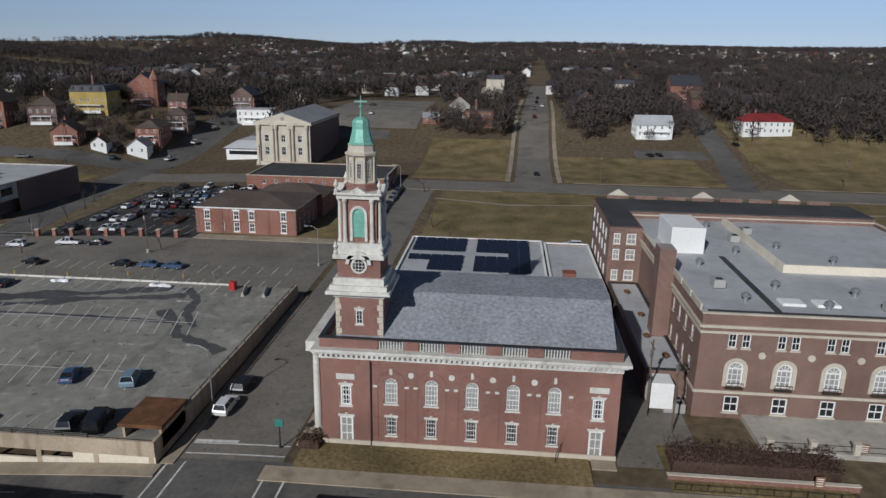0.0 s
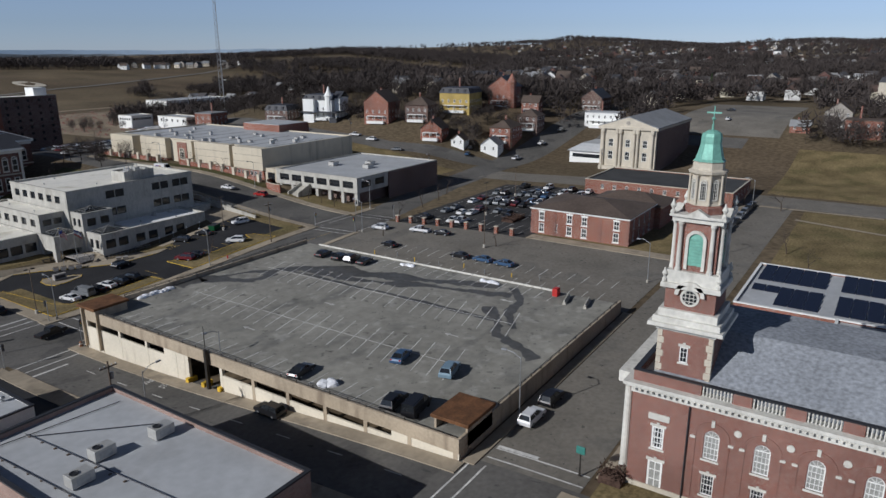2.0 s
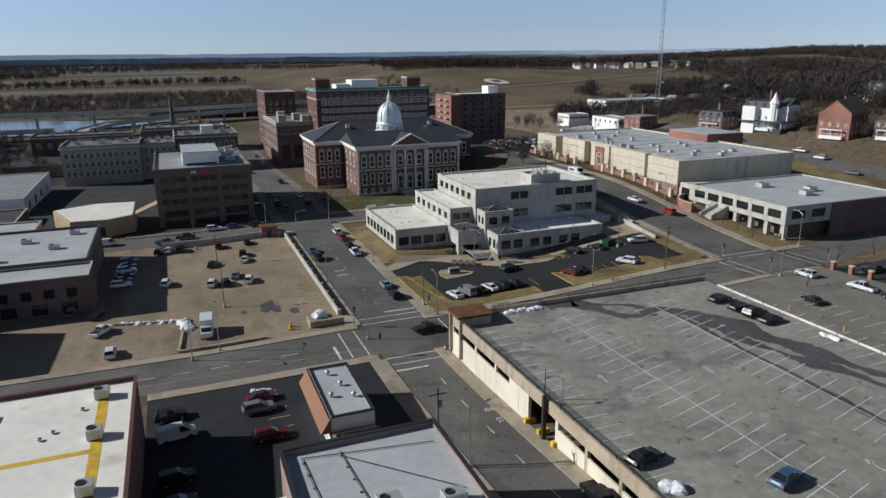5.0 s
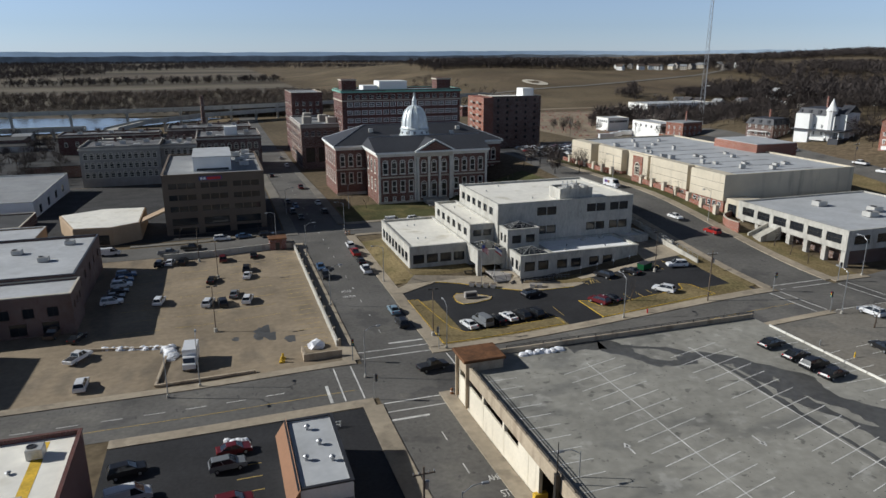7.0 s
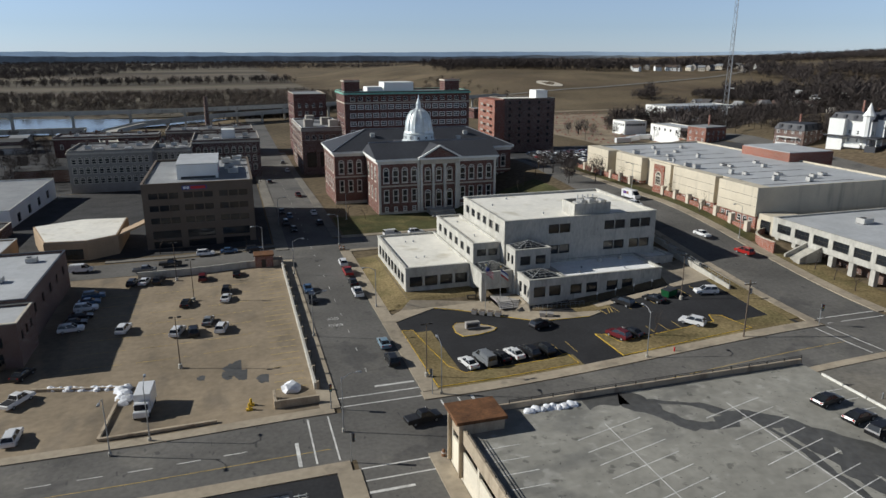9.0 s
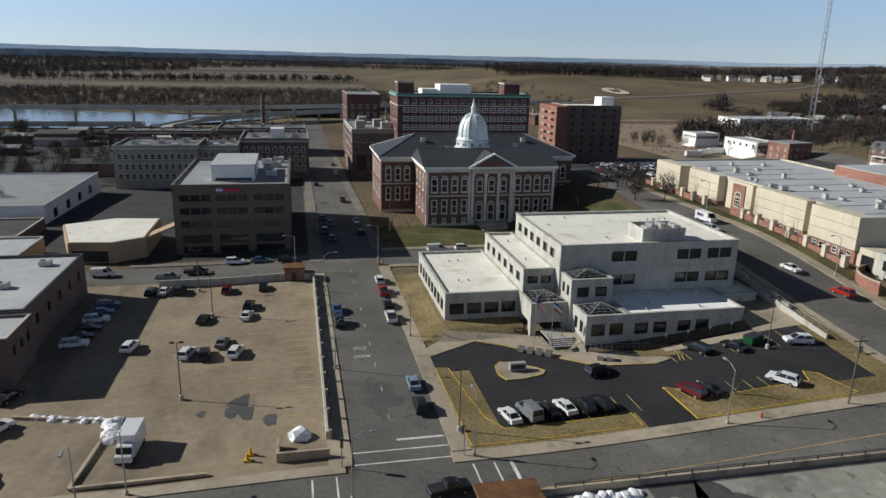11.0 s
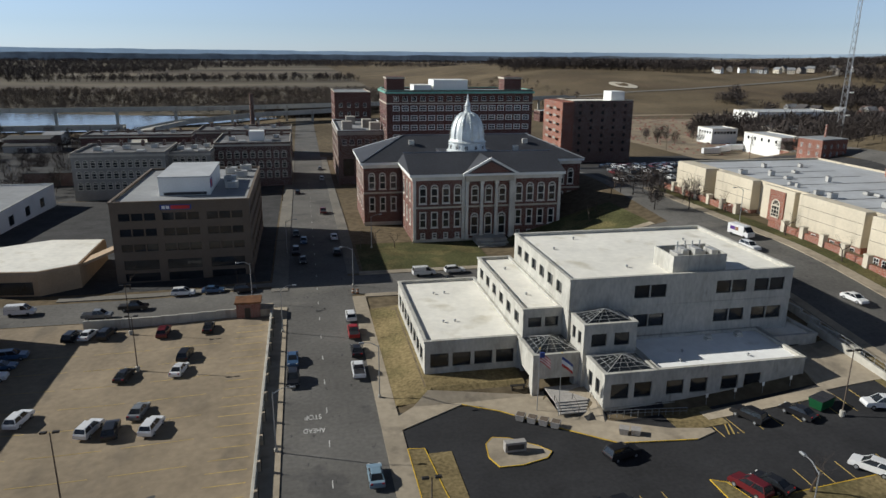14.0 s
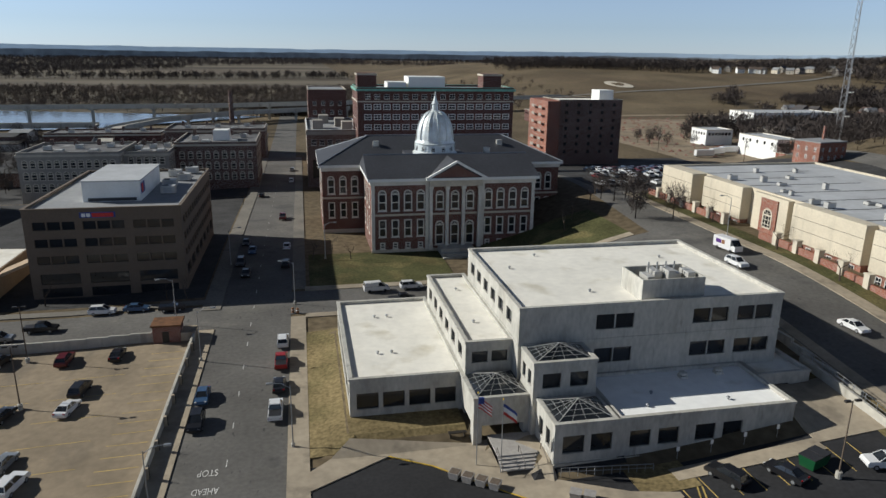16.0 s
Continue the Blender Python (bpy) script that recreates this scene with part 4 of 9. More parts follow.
    # meltwater running over the deck
    for k, (pts, wd) in enumerate((([(17, -1.3), (23.7, -1.6), (25.4, -4.5), (27.8, -10), (31, -11.5), (35.1, -10.5), (39.2, -13.7), (42.3, -19.7), (43.2, -26), (44.5, -33), (47.5, -44), (51.5, -56)], 4.2),
                                   ([(24.5, -3), (28, -5), (31.5, -6.2), (34, -9), (36, -11)], 2.2), ([(36, -10), (36.4, -20), (36.2, -34), (35.8, -48), (35.7, -64)], 1.3),
                                   ([(39, -13.5), (39.2, -24), (41.5, -36), (45, -48), (48, -60)], 3.4), ([(41, -59), (36, -62), (31, -65.5), (29.5, -68.5), (27.4, -72.6), (24.9, -76.4)], 3.6),
                                   ([(52.5, -58), (46, -62), (39, -63), (33, -67.5)], 2.2))):
        rng = random.Random(k)
        m = Mesh()
        line = []
        for (xa, ya), (xb, yb) in zip(pts, pts[1:]):
            n = max(1, int(math.hypot(xb - xa, yb - ya) / .8))
            line += [(xa + (xb - xa) * i / n, ya + (yb - ya) * i / n) for i in range(n)]
        for i, (px, py) in enumerate(line):
            w1 = wd * (.45 + .9 * noise.noise((px * .13, py * .13, k)) + .35 * noise.noise((px * .6, py * .6, k))) * (1 + .25 * rng.random())
            w2 = wd * (.45 + .9 * noise.noise((px * .13, py * .13, k + 7)) + .35 * noise.noise((px * .6, py * .6, k + 7))) * (1 + .25 * rng.random())
            qx, qy = line[min(i + 1, len(line) - 1)][0] - line[min(i, len(line) - 2)][0], line[min(i + 1, len(line) - 1)][1] - line[min(i, len(line) - 2)][1]
            ql = math.hypot(qx, qy) or 1
            w1, w2 = max(.15, w1), max(.15, w2)
            m.v += [(px + qy / ql * w1 * .7, py - qx / ql * w1 * .7, zd + .003 + .0015 * k), (px - qy / ql * w2 * .7, py + qx / ql * w2 * .7, zd + .003 + .0015 * k)]
        m.f = [(2 * i, 2 * i + 2, 2 * i + 3, 2 * i + 1) for i in range(len(line) - 1)]
        part("wet_stain", m, M_WET, d, "dark meltwater stain")


deck()


# ---- church with bell tower ----
def church():
    c = thing("church", "red brick colonial church with white cornice and tall tower", "church")
    rect, zb, ze = (5, 30, -131, -96.2), -0.6, 11.6
    w = []
    for i in range(5):
        y = -104.6 - i * 4.75
        w += [dict(c=y, w=1.5, zb=6.1, h=3.3, arch=True, cols=4, rows=4, fr=.12, inset=.2, sill=M_TRIM, pane=M_BLIND),
              dict(c=y, w=1.25, zb=1.9, h=2.4, cols=4, rows=4, fr=.1, inset=.2, sill=M_TRIM, head=M_TRIM)]
    for y in (-99.2, -128.6):
        w += [dict(c=y, w=1.3, zb=5.6, h=2.6, cols=4, rows=4, fr=.2, inset=.12, sill=M_TRIM, head=M_TRIM), dict(c=y, w=1.6, zb=.7, h=3.4, cols=2, rows=3, fr=.22, inset=.12, head=M_TRIM, pane=M_BLIND)]
    block(c, rect, zb, ze, M_BRICK, M_GROOF, {"W": w, "N": row(-1 + 8, 28, 4, 1.5, 5, 4, cols=4, rows=5)}, 0.3, .35)
    # stone base, arches over the tall windows, round plaques
    part("stone_base", Mesh().box(4.85, 4.995, -131.1, -96.1, zb, 1.0), M_STONE, c)
    for i in range(5):
        y = -104.6 - i * 4.75
        m = Mesh()
        for k in range(12):
            a0, a1 = math.pi * k / 12, math.pi * (k + 1) / 12
            p = [(y - math.cos(a) * r, 8.6 + math.sin(a) * r) for a, r in ((a0, 1.75), (a1, 1.75), (a1, 1.55), (a0, 1.55))]
            m.add([(4.93, u, z) for u, z in p] + [(5, u, z) for u, z in p], [(0, 1, 2, 3), (7, 6, 5, 4), (1, 0, 4, 5), (3, 2, 6, 7)])
        m.box(4.93, 5, y - 1.75, y - 1.55, 1.2, 8.6).box(4.93, 5, y + 1.55, y + 1.75, 1.2, 8.6)
        part("brick_arch", m, M_BRICK, c)
        part("keystone", Mesh().box(4.85, 5, y - .16, y + .16, 9.9, 10.6), M_TRIM, c)
        for s in (-1, 1):
            part("impost", Mesh().box(4.86, 5, y + s * 1.85 - .25, y + s * 1.85 + .25, 8.2, 8.45), M_TRIM, c)
        if i < 4:
            part("plaque", Mesh().tube((4.88, y - 2.37, 9.9), (5, y - 2.37, 9.9), .36, n=14), M_TRIM, c)
    for y in (-99.2, -128.6):
        part("panel", Mesh().box(4.88, 5, y - 1.1, y + 1.1, 9.0, 9.7), M_TRIM, c)
    part("downpipe", Mesh().tube((4.85, -102.2, 0), (4.85, -102.2, 11.5), .09), M_COPPING, c)
    # white entablature with modillions, parapet with balusters
    ent = Mesh()
    for k, (o, z0, z1) in enumerate(((.12, 11.6, 12.3), (.5, 12.3, 12.6), (.85, 12.6, 12.95))):
        ent.box(5 - o, 30 + o, -131 - o, -96.2 + o, z0, z1)
    part("cornice", ent, M_TRIM, c, "white painted cornice")
    md = Mesh()
    for i in range(58):
        y = -130.7 + i * .6
        md.box(4.45, 4.88, y - .12, y + .12, 12.05, 12.298)
    part("modillion_course", md, M_TRIM, c)
    gap = []
    for i in range(5):
        y = -104.6 - i * 4.75
        gap.append((y - 1.5, y + 1.5))
    pm = Mesh()
    ys = [-131] + [v for a in sorted(gap) for v in a] + [-96.2]
    for a, b in zip(ys[::2], ys[1::2]):
        pm.box(5, 5.4, a, b, 12.95, 14.1)
    pm.box(5.4, 30, -131, -130.6, 12.95, 14.1).box(5.4, 30, -96.6, -96.2, 12.95, 14.1).box(29.6, 30, -130.6, -96.6, 12.95, 14.1)
    part("parapet", pm, M_BRICK, c)
    part("parapet_cap", Mesh().box(4.92, 5.48, -131.08, -96.12, 14.1, 14.22).box(5.48, 30.1, -131.08, -130.5, 14.1, 14.22).box(5.48, 30.1, -96.7, -96.12, 14.1, 14.22).box(29.5, 30.1, -130.5, -96.7, 14.1, 14.22), M_COPPING, c)
    bal = Mesh().lathe(0, 0, [(.09, 0), (.09, .12), (.05, .2), (.1, .45), (.05, .7), (.09, .8), (.09, 1.12)], 6).data("baluster")
    for a, b in gap:
        for k in range(9):
            o = part("baluster", bal, M_TRIM, c)
            o.location = (5.2, a + (b - a) * (k + .5) / 9, 12.97)
    # shingled roof with a deck ridge
    r = Mesh()
    r.add([(5.6, -130.4, 13.2), (5.6, -97.8, 13.2), (13.5, -130.4, 17.2), (13.5, -97.8, 17.2), (22, -130.4, 17.2), (22, -97.8, 17.2), (29.4, -130.4, 13.2), (29.4, -97.8, 13.2)],
          [(0, 2, 3, 1), (2, 4, 5, 3), (4, 6, 7, 5), (1, 3, 5, 7), (0, 6, 4, 2), (0, 1, 7, 6)])
    part("main_roof", r, M_SHINGLE, c, "grey asphalt-shingle roof")
    # portico columns on the street front
    for i in range(6):
        x = 8 + i * 3.6
        part("column", Mesh().lathe(x, -94.9, [(.6, .3), (.6, .6), (.48, .8), (.42, 10.6), (.58, 10.9), (.58, 11.6)], 12), M_TRIM, c)
    part("portico", Mesh().box(6.5, 27.5, -96.19, -94.1, 11.605, 12.9).box(6.5, 27.5, -96.19, -93.6, -.5, .3), M_TRIM, c)
    # tower, square stages
    tx, ty = 9.6, -100.6

    def stage(r, z0, z1, material, name, parent=c):
        return part(name, Mesh().box(tx - r, tx + r, ty - r, ty + r, z0, z1, .06), material, parent)
    T = stage(2.75, 12.9, 18.6, M_BRICK, "tower")
    qs = Mesh()
    for sx in (-1, 1):
        for sy in (-1, 1):
            for k in range(7):
                e = .62 if k % 2 else .42
                cx, cy = tx + sx * 2.75, ty + sy * 2.75
                qs.box(cx - sx * e, cx + sx * .06, cy - sy * e, cy + sy * .06, 13.2 + k * .76, 13.2 + k * .76 + .7)
    part("quoin_strip", qs, M_STONE, T)
    window(T, "W", (tx - 2.75, tx + 2.75, ty - 2.75, ty + 2.75), ty, .8, 15.3, 1.7, False, 2, 3, .1, -.02, head=M_TRIM, sill=M_TRIM)
    for k, (r, z0, z1) in enumerate(((3.0, 18.6, 19.1), (3.75, 19.1, 19.5), (3.35, 19.5, 20.1), (2.95, 20.1, 20.9))):
        stage(r, z0, z1, M_TRIM, "tower_cornice", T)
    stage(2.5, 20.9, 23.2, M_BRICK, "clock_stage", T)
    part("clock", Mesh().tube((tx - 2.62, ty, 22.35), (tx - 2.5, ty, 22.35), .95, n=24), M_TRIM, T, "round white-rimmed window")
    part("clock_glass", Mesh().tube((tx - 2.66, ty, 22.35), (tx - 2.55, ty, 22.35), .72, n=20), M_GLASS, T)
    cg = Mesh()
    for q in (-.4, 0, .4):
        cg.box(tx - 2.7, tx - 2.64, ty + q - .03, ty + q + .03, 21.7, 23.0).box(tx - 2.7, tx - 2.64, ty - .7, ty + .7, 22.35 + q - .03, 22.35 + q + .03)
    part("clock_bars", cg, M_TRIM, T)
    hood = Mesh()
    for k in range(10):
        a0, a1 = math.pi * k / 10, math.pi * (k + 1) / 10
        p = [(ty - math.cos(a) * r, 22.6 + math.sin(a) * r) for a, r in ((a0, 1.5), (a1, 1.5), (a1, 1.1), (a0, 1.1))]
        hood.add([(tx - 2.95, u, z) for u, z in p] + [(tx - 2.4, u, z) for u, z in p], [(0, 1, 2, 3), (7, 6, 5, 4), (1, 0, 4, 5), (3, 2, 6, 7)])
    part("clock_hood", hood, M_TRIM, T)
    stage(2.95, 23.2, 23.7, M_TRIM, "tower_cornice", T)
    stage(2.6, 23.7, 25.0, M_TRIM, "belfry_base", T)
    stage(2.05, 25.0, 30.2, M_BRICK, "belfry", T)
    for s in range(4):
        rot = Matrix.Translation((tx, ty, 0)) @ Matrix.Rotation(s * math.pi / 2, 4, 'Z')
        lv = Mesh()
        lv.add([(-2.1, u, z) for u, z in [(-.7, 25.6), (.7, 25.6)] + [(.7 * math.cos(math.pi * k / 8), 28.3 + .7 * math.sin(math.pi * k / 8)) for k in range(9)]], [tuple(reversed(range(11)))])
        for k in range(9):
            lv.box(-2.2, -2.08, -.68, .68, 25.7 + k * .32, 25.82 + k * .32)
        o = part("louvre", lv, M_COPPER, T, "green louvred belfry opening")
        o.matrix_basis = rot
        ar = Mesh()
        for k in range(10):
            a0, a1 = math.pi * k / 10, math.pi * (k + 1) / 10
            p = [(-math.cos(a) * r, 28.3 + math.sin(a) * r) for a, r in ((a0, 1.0), (a1, 1.0), (a1, .7), (a0, .7))]
            ar.add([(-2.3, u, z) for u, z in p] + [(-2.05, u, z) for u, z in p], [(0, 1, 2, 3), (7, 6, 5, 4), (1, 0, 4, 5), (3, 2, 6, 7)])
        ar.box(-2.3, -2.05, -1, -.7, 25.2, 28.3).box(-2.3, -2.05, .7, 1, 25.2, 28.3)
        o = part("arch_trim", ar, M_TRIM, T)
        o.matrix_basis = rot
        ped = Mesh().add([(-2.75, -1.5, 30.6), (-2.75, 1.5, 30.6), (-2.75, 0, 31.5), (-2.0, -1.5, 30.6), (-2.0, 1.5, 30.6), (-2.0, 0, 31.5)], [(1, 0, 2), (3, 4, 5), (0, 3, 5, 2), (1, 2, 5, 4), (0, 1, 4, 3)])
        o = part("pediment", ped, M_TRIM, T)
        o.matrix_basis = rot
        for q in (-1.55, 1.55):
            cl = Mesh().lathe(-2.3, q, [(.3, 25.0), (.3, 25.3), (.23, 25.4), (.19, 29.6), (.3, 29.85), (.3, 30.1)], 10)
            o = part("column", cl, M_TRIM, T)
            o.matrix_basis = rot
    stage(2.45, 30.1, 30.6, M_TRIM, "tower_cornice", T)
    stage(2.7, 30.6, 30.85, M_TRIM, "tower_cornice", T)
    for rr, zz in ((2.45, 30.85), (2.65, 23.75)):
        for sx in (-1, 1):
            for sy in (-1, 1):
                part("urn", Mesh().lathe(tx + sx * rr, ty + sy * rr, [(.26, zz), (.26, zz + .3), (.1, zz + .45), (.3, zz + .85), (.14, zz + 1.15), (.05, zz + 1.5)], 8), M_TRIM, T)
    part("lantern_base", Mesh().lathe(tx, ty, [(1.95, 30.85), (1.95, 31.55), (1.75, 31.7)], 8, math.pi / 8), M_BRICK, T)
    part("lantern", Mesh().lathe(tx, ty, [(1.75, 31.7), (1.55, 31.9), (1.45, 34.6), (1.85, 34.85), (1.9, 35.1), (1.55, 35.25), (1.5, 35.9), (1.6, 36.0)], 8, math.pi / 8), M_STONE, T)
    for s in range(8):
        rot = Matrix.Translation((tx, ty, 0)) @ Matrix.Rotation(s * math.pi / 4, 4, 'Z')
        o = part("lantern_window", bars(.66, 2.1, True, 3, 5, .08), M_TRIM, T)
        o.matrix_basis = rot @ pose(0, -1.42, 32.2)
        g = part("pane", Mesh().box(-.33, .33, -.03, .02, 0, 1.85), M_GLASS, T)
        g.matrix_basis = rot @ pose(0, -1.39, 32.2)
        o = part("lantern_column", Mesh().lathe(0, -1.66, [(.16, 31.8), (.12, 32.0), (.1, 34.4), (.17, 34.7)], 8), M_STONE, T)
        o.matrix_basis = rot @ pose(0, 0, 0, 0, 0, 22.5)
    part("cupola", Mesh().lathe(tx, ty, [(1.6, 36.0), (1.35, 36.25), (1.15, 37.0), (.98, 37.7), (.98, 38.4), (.9, 38.7), (.5, 38.95), (.12, 39.05), (.1, 39.6)], 8, math.pi / 8), M_COPPER, T, "green copper cupola roof")
    part("weathervane", Mesh().tube((tx, ty, 39.5), (tx, ty, 41.3), .05).box(tx - .04, tx + .04, ty - .7, ty + .7, 40.6, 40.75).lathe(tx, ty, [(.05, 39.9), (.22, 40.1), (.05, 40.3)], 8), M_COPPER, T)


church()
# ---- courthouse ----
M_TRIM = mat("painted_stone_trim", (0.66, 0.63, 0.56), 0.75, big=0.14, big_scale=0.3, fine=0.1, bump=0.08)


def courthouse():
    c = thing("courthouse", "red brick courthouse with slate roofs and silver dome", "courthouse")
    st = dict(frame=M_TRIM, fr=.3, inset=.02, cols=1, rows=2, sill=M_TRIM)
    up = dict(arch=True, **st)
    front = (19.5, 60.8, 145, 166)
    s = []
    for a, b, n in ((20.6, 33.2, 4), (47.2, 59.8, 4)):
        s += row(a, b, n, 2.1, 6.0, 5.2, **up) + row(a, b, n, 1.9, -.6, 4.4, **st) + row(a, b, n, 1.3, -3.6, 1.6, **st)
    s += row(34.5, 46, 3, 2.1, 6.0, 4.8, **up) + row(34.5, 46, 3, 2.2, -3.0, 6.2, **up)
    w1 = row(147, 164, 3, 2.1, 6.0, 5.2, **up) + row(147, 164, 3, 1.9, -.6, 4.4, **st)
    block(c, front, -5.5, 12.6, M_COURTBRICK, M_SLATE, {"S": s, "W": w1}, .2, .4)
    wing = (8.5, 75.5, 167.5, 195)
    ws = row(9.3, 18.8, 3, 2.0, 6.0, 5.0, **up) + row(9.3, 18.8, 3, 1.8, -.6, 4.4, **st) + row(62, 74, 4, 2.0, 6.0, 5.0, **up) + row(62, 74, 4, 1.8, -.6, 4.4, **st)
    ww = row(169, 194, 5, 2.0, 6.0, 5.0, **up) + row(169, 194, 5, 1.8, -.6, 4.4, **st)
    block(c, wing, -6, 12.6, M_COURTBRICK, M_SLATE, {"S": ws, "W": ww}, .2, .4)
    part("link", Mesh().box(20, 60, 165.5, 168, -5.5, 12.5), M_COURTBRICK, c)
    for r in (front, wing):
        x0, x1, y0, y1 = r
        part("entablature", Mesh().box(x0 - .25, x1 + .25, y0 - .25, y1 + .25, 12.3, 13.3), M_TRIM, c, "pale stone frieze")
        part("cornice", Mesh().box(x0 - .9, x1 + .9, y0 - .9, y1 + .9, 13.3, 14.0), M_WHITE, c, "white painted eaves cornice")
        part("belt", Mesh().box(x0 - .15, x1 + .15, y0 - .15, y0 - .003, 4.7, 5.2), M_STONE, c)
        part("base_course", Mesh().box(x0 - .12, x1 + .12, y0 - .12, y0 - .003, -5.5, -3.8), M_STONE, c)
    part("roof", hip(Mesh(), 7.6, 76.4, 166.6, 195.9, 14.0, 20.2), M_SLATE, c)
    part("roof", Mesh().add([(18.6, 144.1, 14), (61.7, 144.1, 14), (61.7, 156, 18.2), (18.6, 156, 18.2), (18.6, 168, 14), (61.7, 168, 14)], [(0, 1, 2, 3), (3, 2, 5, 4), (1, 5, 2), (0, 3, 4), (0, 4, 5, 1)]), M_SLATE, c)
    for a, b in (((7.6, 166.6), (22.2, 181.2)), ((7.6, 195.9), (22.2, 181.2)), ((76.4, 166.6), (61.8, 181.2)), ((76.4, 195.9), (61.8, 181.2))):
        part("hip_cap", Mesh().tube((a[0], a[1], 14.05), (b[0], b[1], 20.25), .16, n=5), M_STEEL, c)
    part("ridge_cap", Mesh().tube((22.2, 181.2, 20.22), (61.8, 181.2, 20.22), .18, n=5), M_STEEL, c)
    part("ridge_cap", Mesh().tube((18.6, 156, 18.22), (61.7, 156, 18.22), .18, n=5), M_STEEL, c)
    # central pavilion: pilasters and pediment
    part("pavilion_frieze", Mesh().box(33.6, 46.9, 143.6, 145.3, 12.0, 13.9), M_STONE, c)
    part("pediment", Mesh().add([(32.9, 143.2, 13.9), (47.6, 143.2, 13.9), (40.2, 143.2, 17.9), (32.9, 156, 13.9), (47.6, 156, 13.9), (40.2, 156, 17.9)], [(1, 0, 2)[::-1], (3, 4, 5)[::-1], (0, 3, 5, 2)[::-1], (1, 2, 5, 4)[::-1]]), M_SLATE, c)
    part("tympanum", Mesh().add([(34.4, 143.1, 14.3), (46.1, 143.1, 14.3), (40.2, 143.1, 17.2)], [(0, 1, 2)]), M_COURTBRICK, c)
    rk = Mesh()
    for a, b in (((32.7, 14.0), (40.2, 18.1)), ((47.8, 14.0), (40.2, 18.1))):
        rk.tube((a[0], 143.0, a[1]), (b[0], 143.0, b[1]), .38, n=4)
    rk.box(32.7, 47.8, 142.7, 143.3, 13.6, 14.15)
    part("raking_cornice", rk, M_WHITE, c)
    for x in (34.1, 38.2, 42.3, 46.4):
        part("pilaster", Mesh().box(x - .5, x + .5, 143.9, 144.99, -4.0, -2.6).box(x - .38, x + .38, 144.1, 144.99, -2.6, 11.2).box(x - .55, x + .55, 143.9, 144.99, 11.2, 12.0), M_TRIM, c)
    for x in (19.9, 33.2, 47.3, 60.4):
        part("corner_strip", Mesh().box(x - .4, x + .4, 144.75, 144.996, -4, 12.3), M_TRIM, c)
    part("steps", Mesh().box(36, 44.5, 140.5, 144.9, -5.5, -3.0).box(36, 44.5, 139, 140.5, -5.5, -3.8).box(36, 44.5, 137.5, 139, -5.5, -4.3), M_CONC, c)
    # dome
    dx, dy = 39.0, 166.0
    part("drum_base", Mesh().box(dx - 8, dx + 8, dy - 7, dy + 7, 14, 17.0), M_SLATE, c)
    D = part("dome_drum", Mesh().lathe(dx, dy, [(6.0, 16.6), (6.0, 17.4), (5.5, 17.8), (5.3, 19.6), (5.6, 19.9), (5.2, 20.2), (5.0, 20.8)], 24), M_DOME, c, "silver painted dome drum")
    prof = [(5.0 * math.cos(a) ** .8 if a < 1.5 else .4, 20.8 + 7.6 * math.sin(a)) for a in np.linspace(0, 1.36, 9)]
    part("dome", Mesh().lathe(dx, dy, prof, 24), M_DOME, D, "weathered silver ribbed dome")
    for k in range(12):
        rb = Mesh()
        a = 2 * math.pi * k / 12
        for (r0, z0), (r1, z1) in zip(prof, prof[1:]):
            rb.tube((dx + (r0 + .05) * math.cos(a), dy + (r0 + .05) * math.sin(a), z0), (dx + (r1 + .05) * math.cos(a), dy + (r1 + .05) * math.sin(a), z1), .2, n=4)
        part("rib", rb, M_DOME, D)
        o = part("dome_window", bars(1.1, 1.5, True, 2, 2, .12), M_DOME, D)
        o.matrix_basis = Matrix.Translation((dx, dy, 0)) @ Matrix.Rotation(a + math.pi / 12, 4, 'Z') @ pose(0, -5.42, 17.95)
        g = part("pane", Mesh().box(-.5, .5, -.05, .05, 0, 1.1), M_GLASS, D)
        g.matrix_basis = Matrix.Translation((dx, dy, 0)) @ Matrix.Rotation(a + math.pi / 12, 4, 'Z') @ pose(0, -5.4, 17.95)
    part("lantern", Mesh().lathe(dx, dy, [(1.3, 28.0), (1.2, 28.4), (.9, 28.6), (.8, 30.0), (1.05, 30.2), (.7, 30.6), (.45, 31.4), (.2, 32.2), (.12, 33.4)], 12), M_DOME, D)
    for x, y in ((24, 176), (60, 176), (52, 160)):
        part("roof_box", Mesh().box(x - .8, x + .8, y - .6, y + .6, 17.0, 19.2), M_UNIT, c)


courthouse()


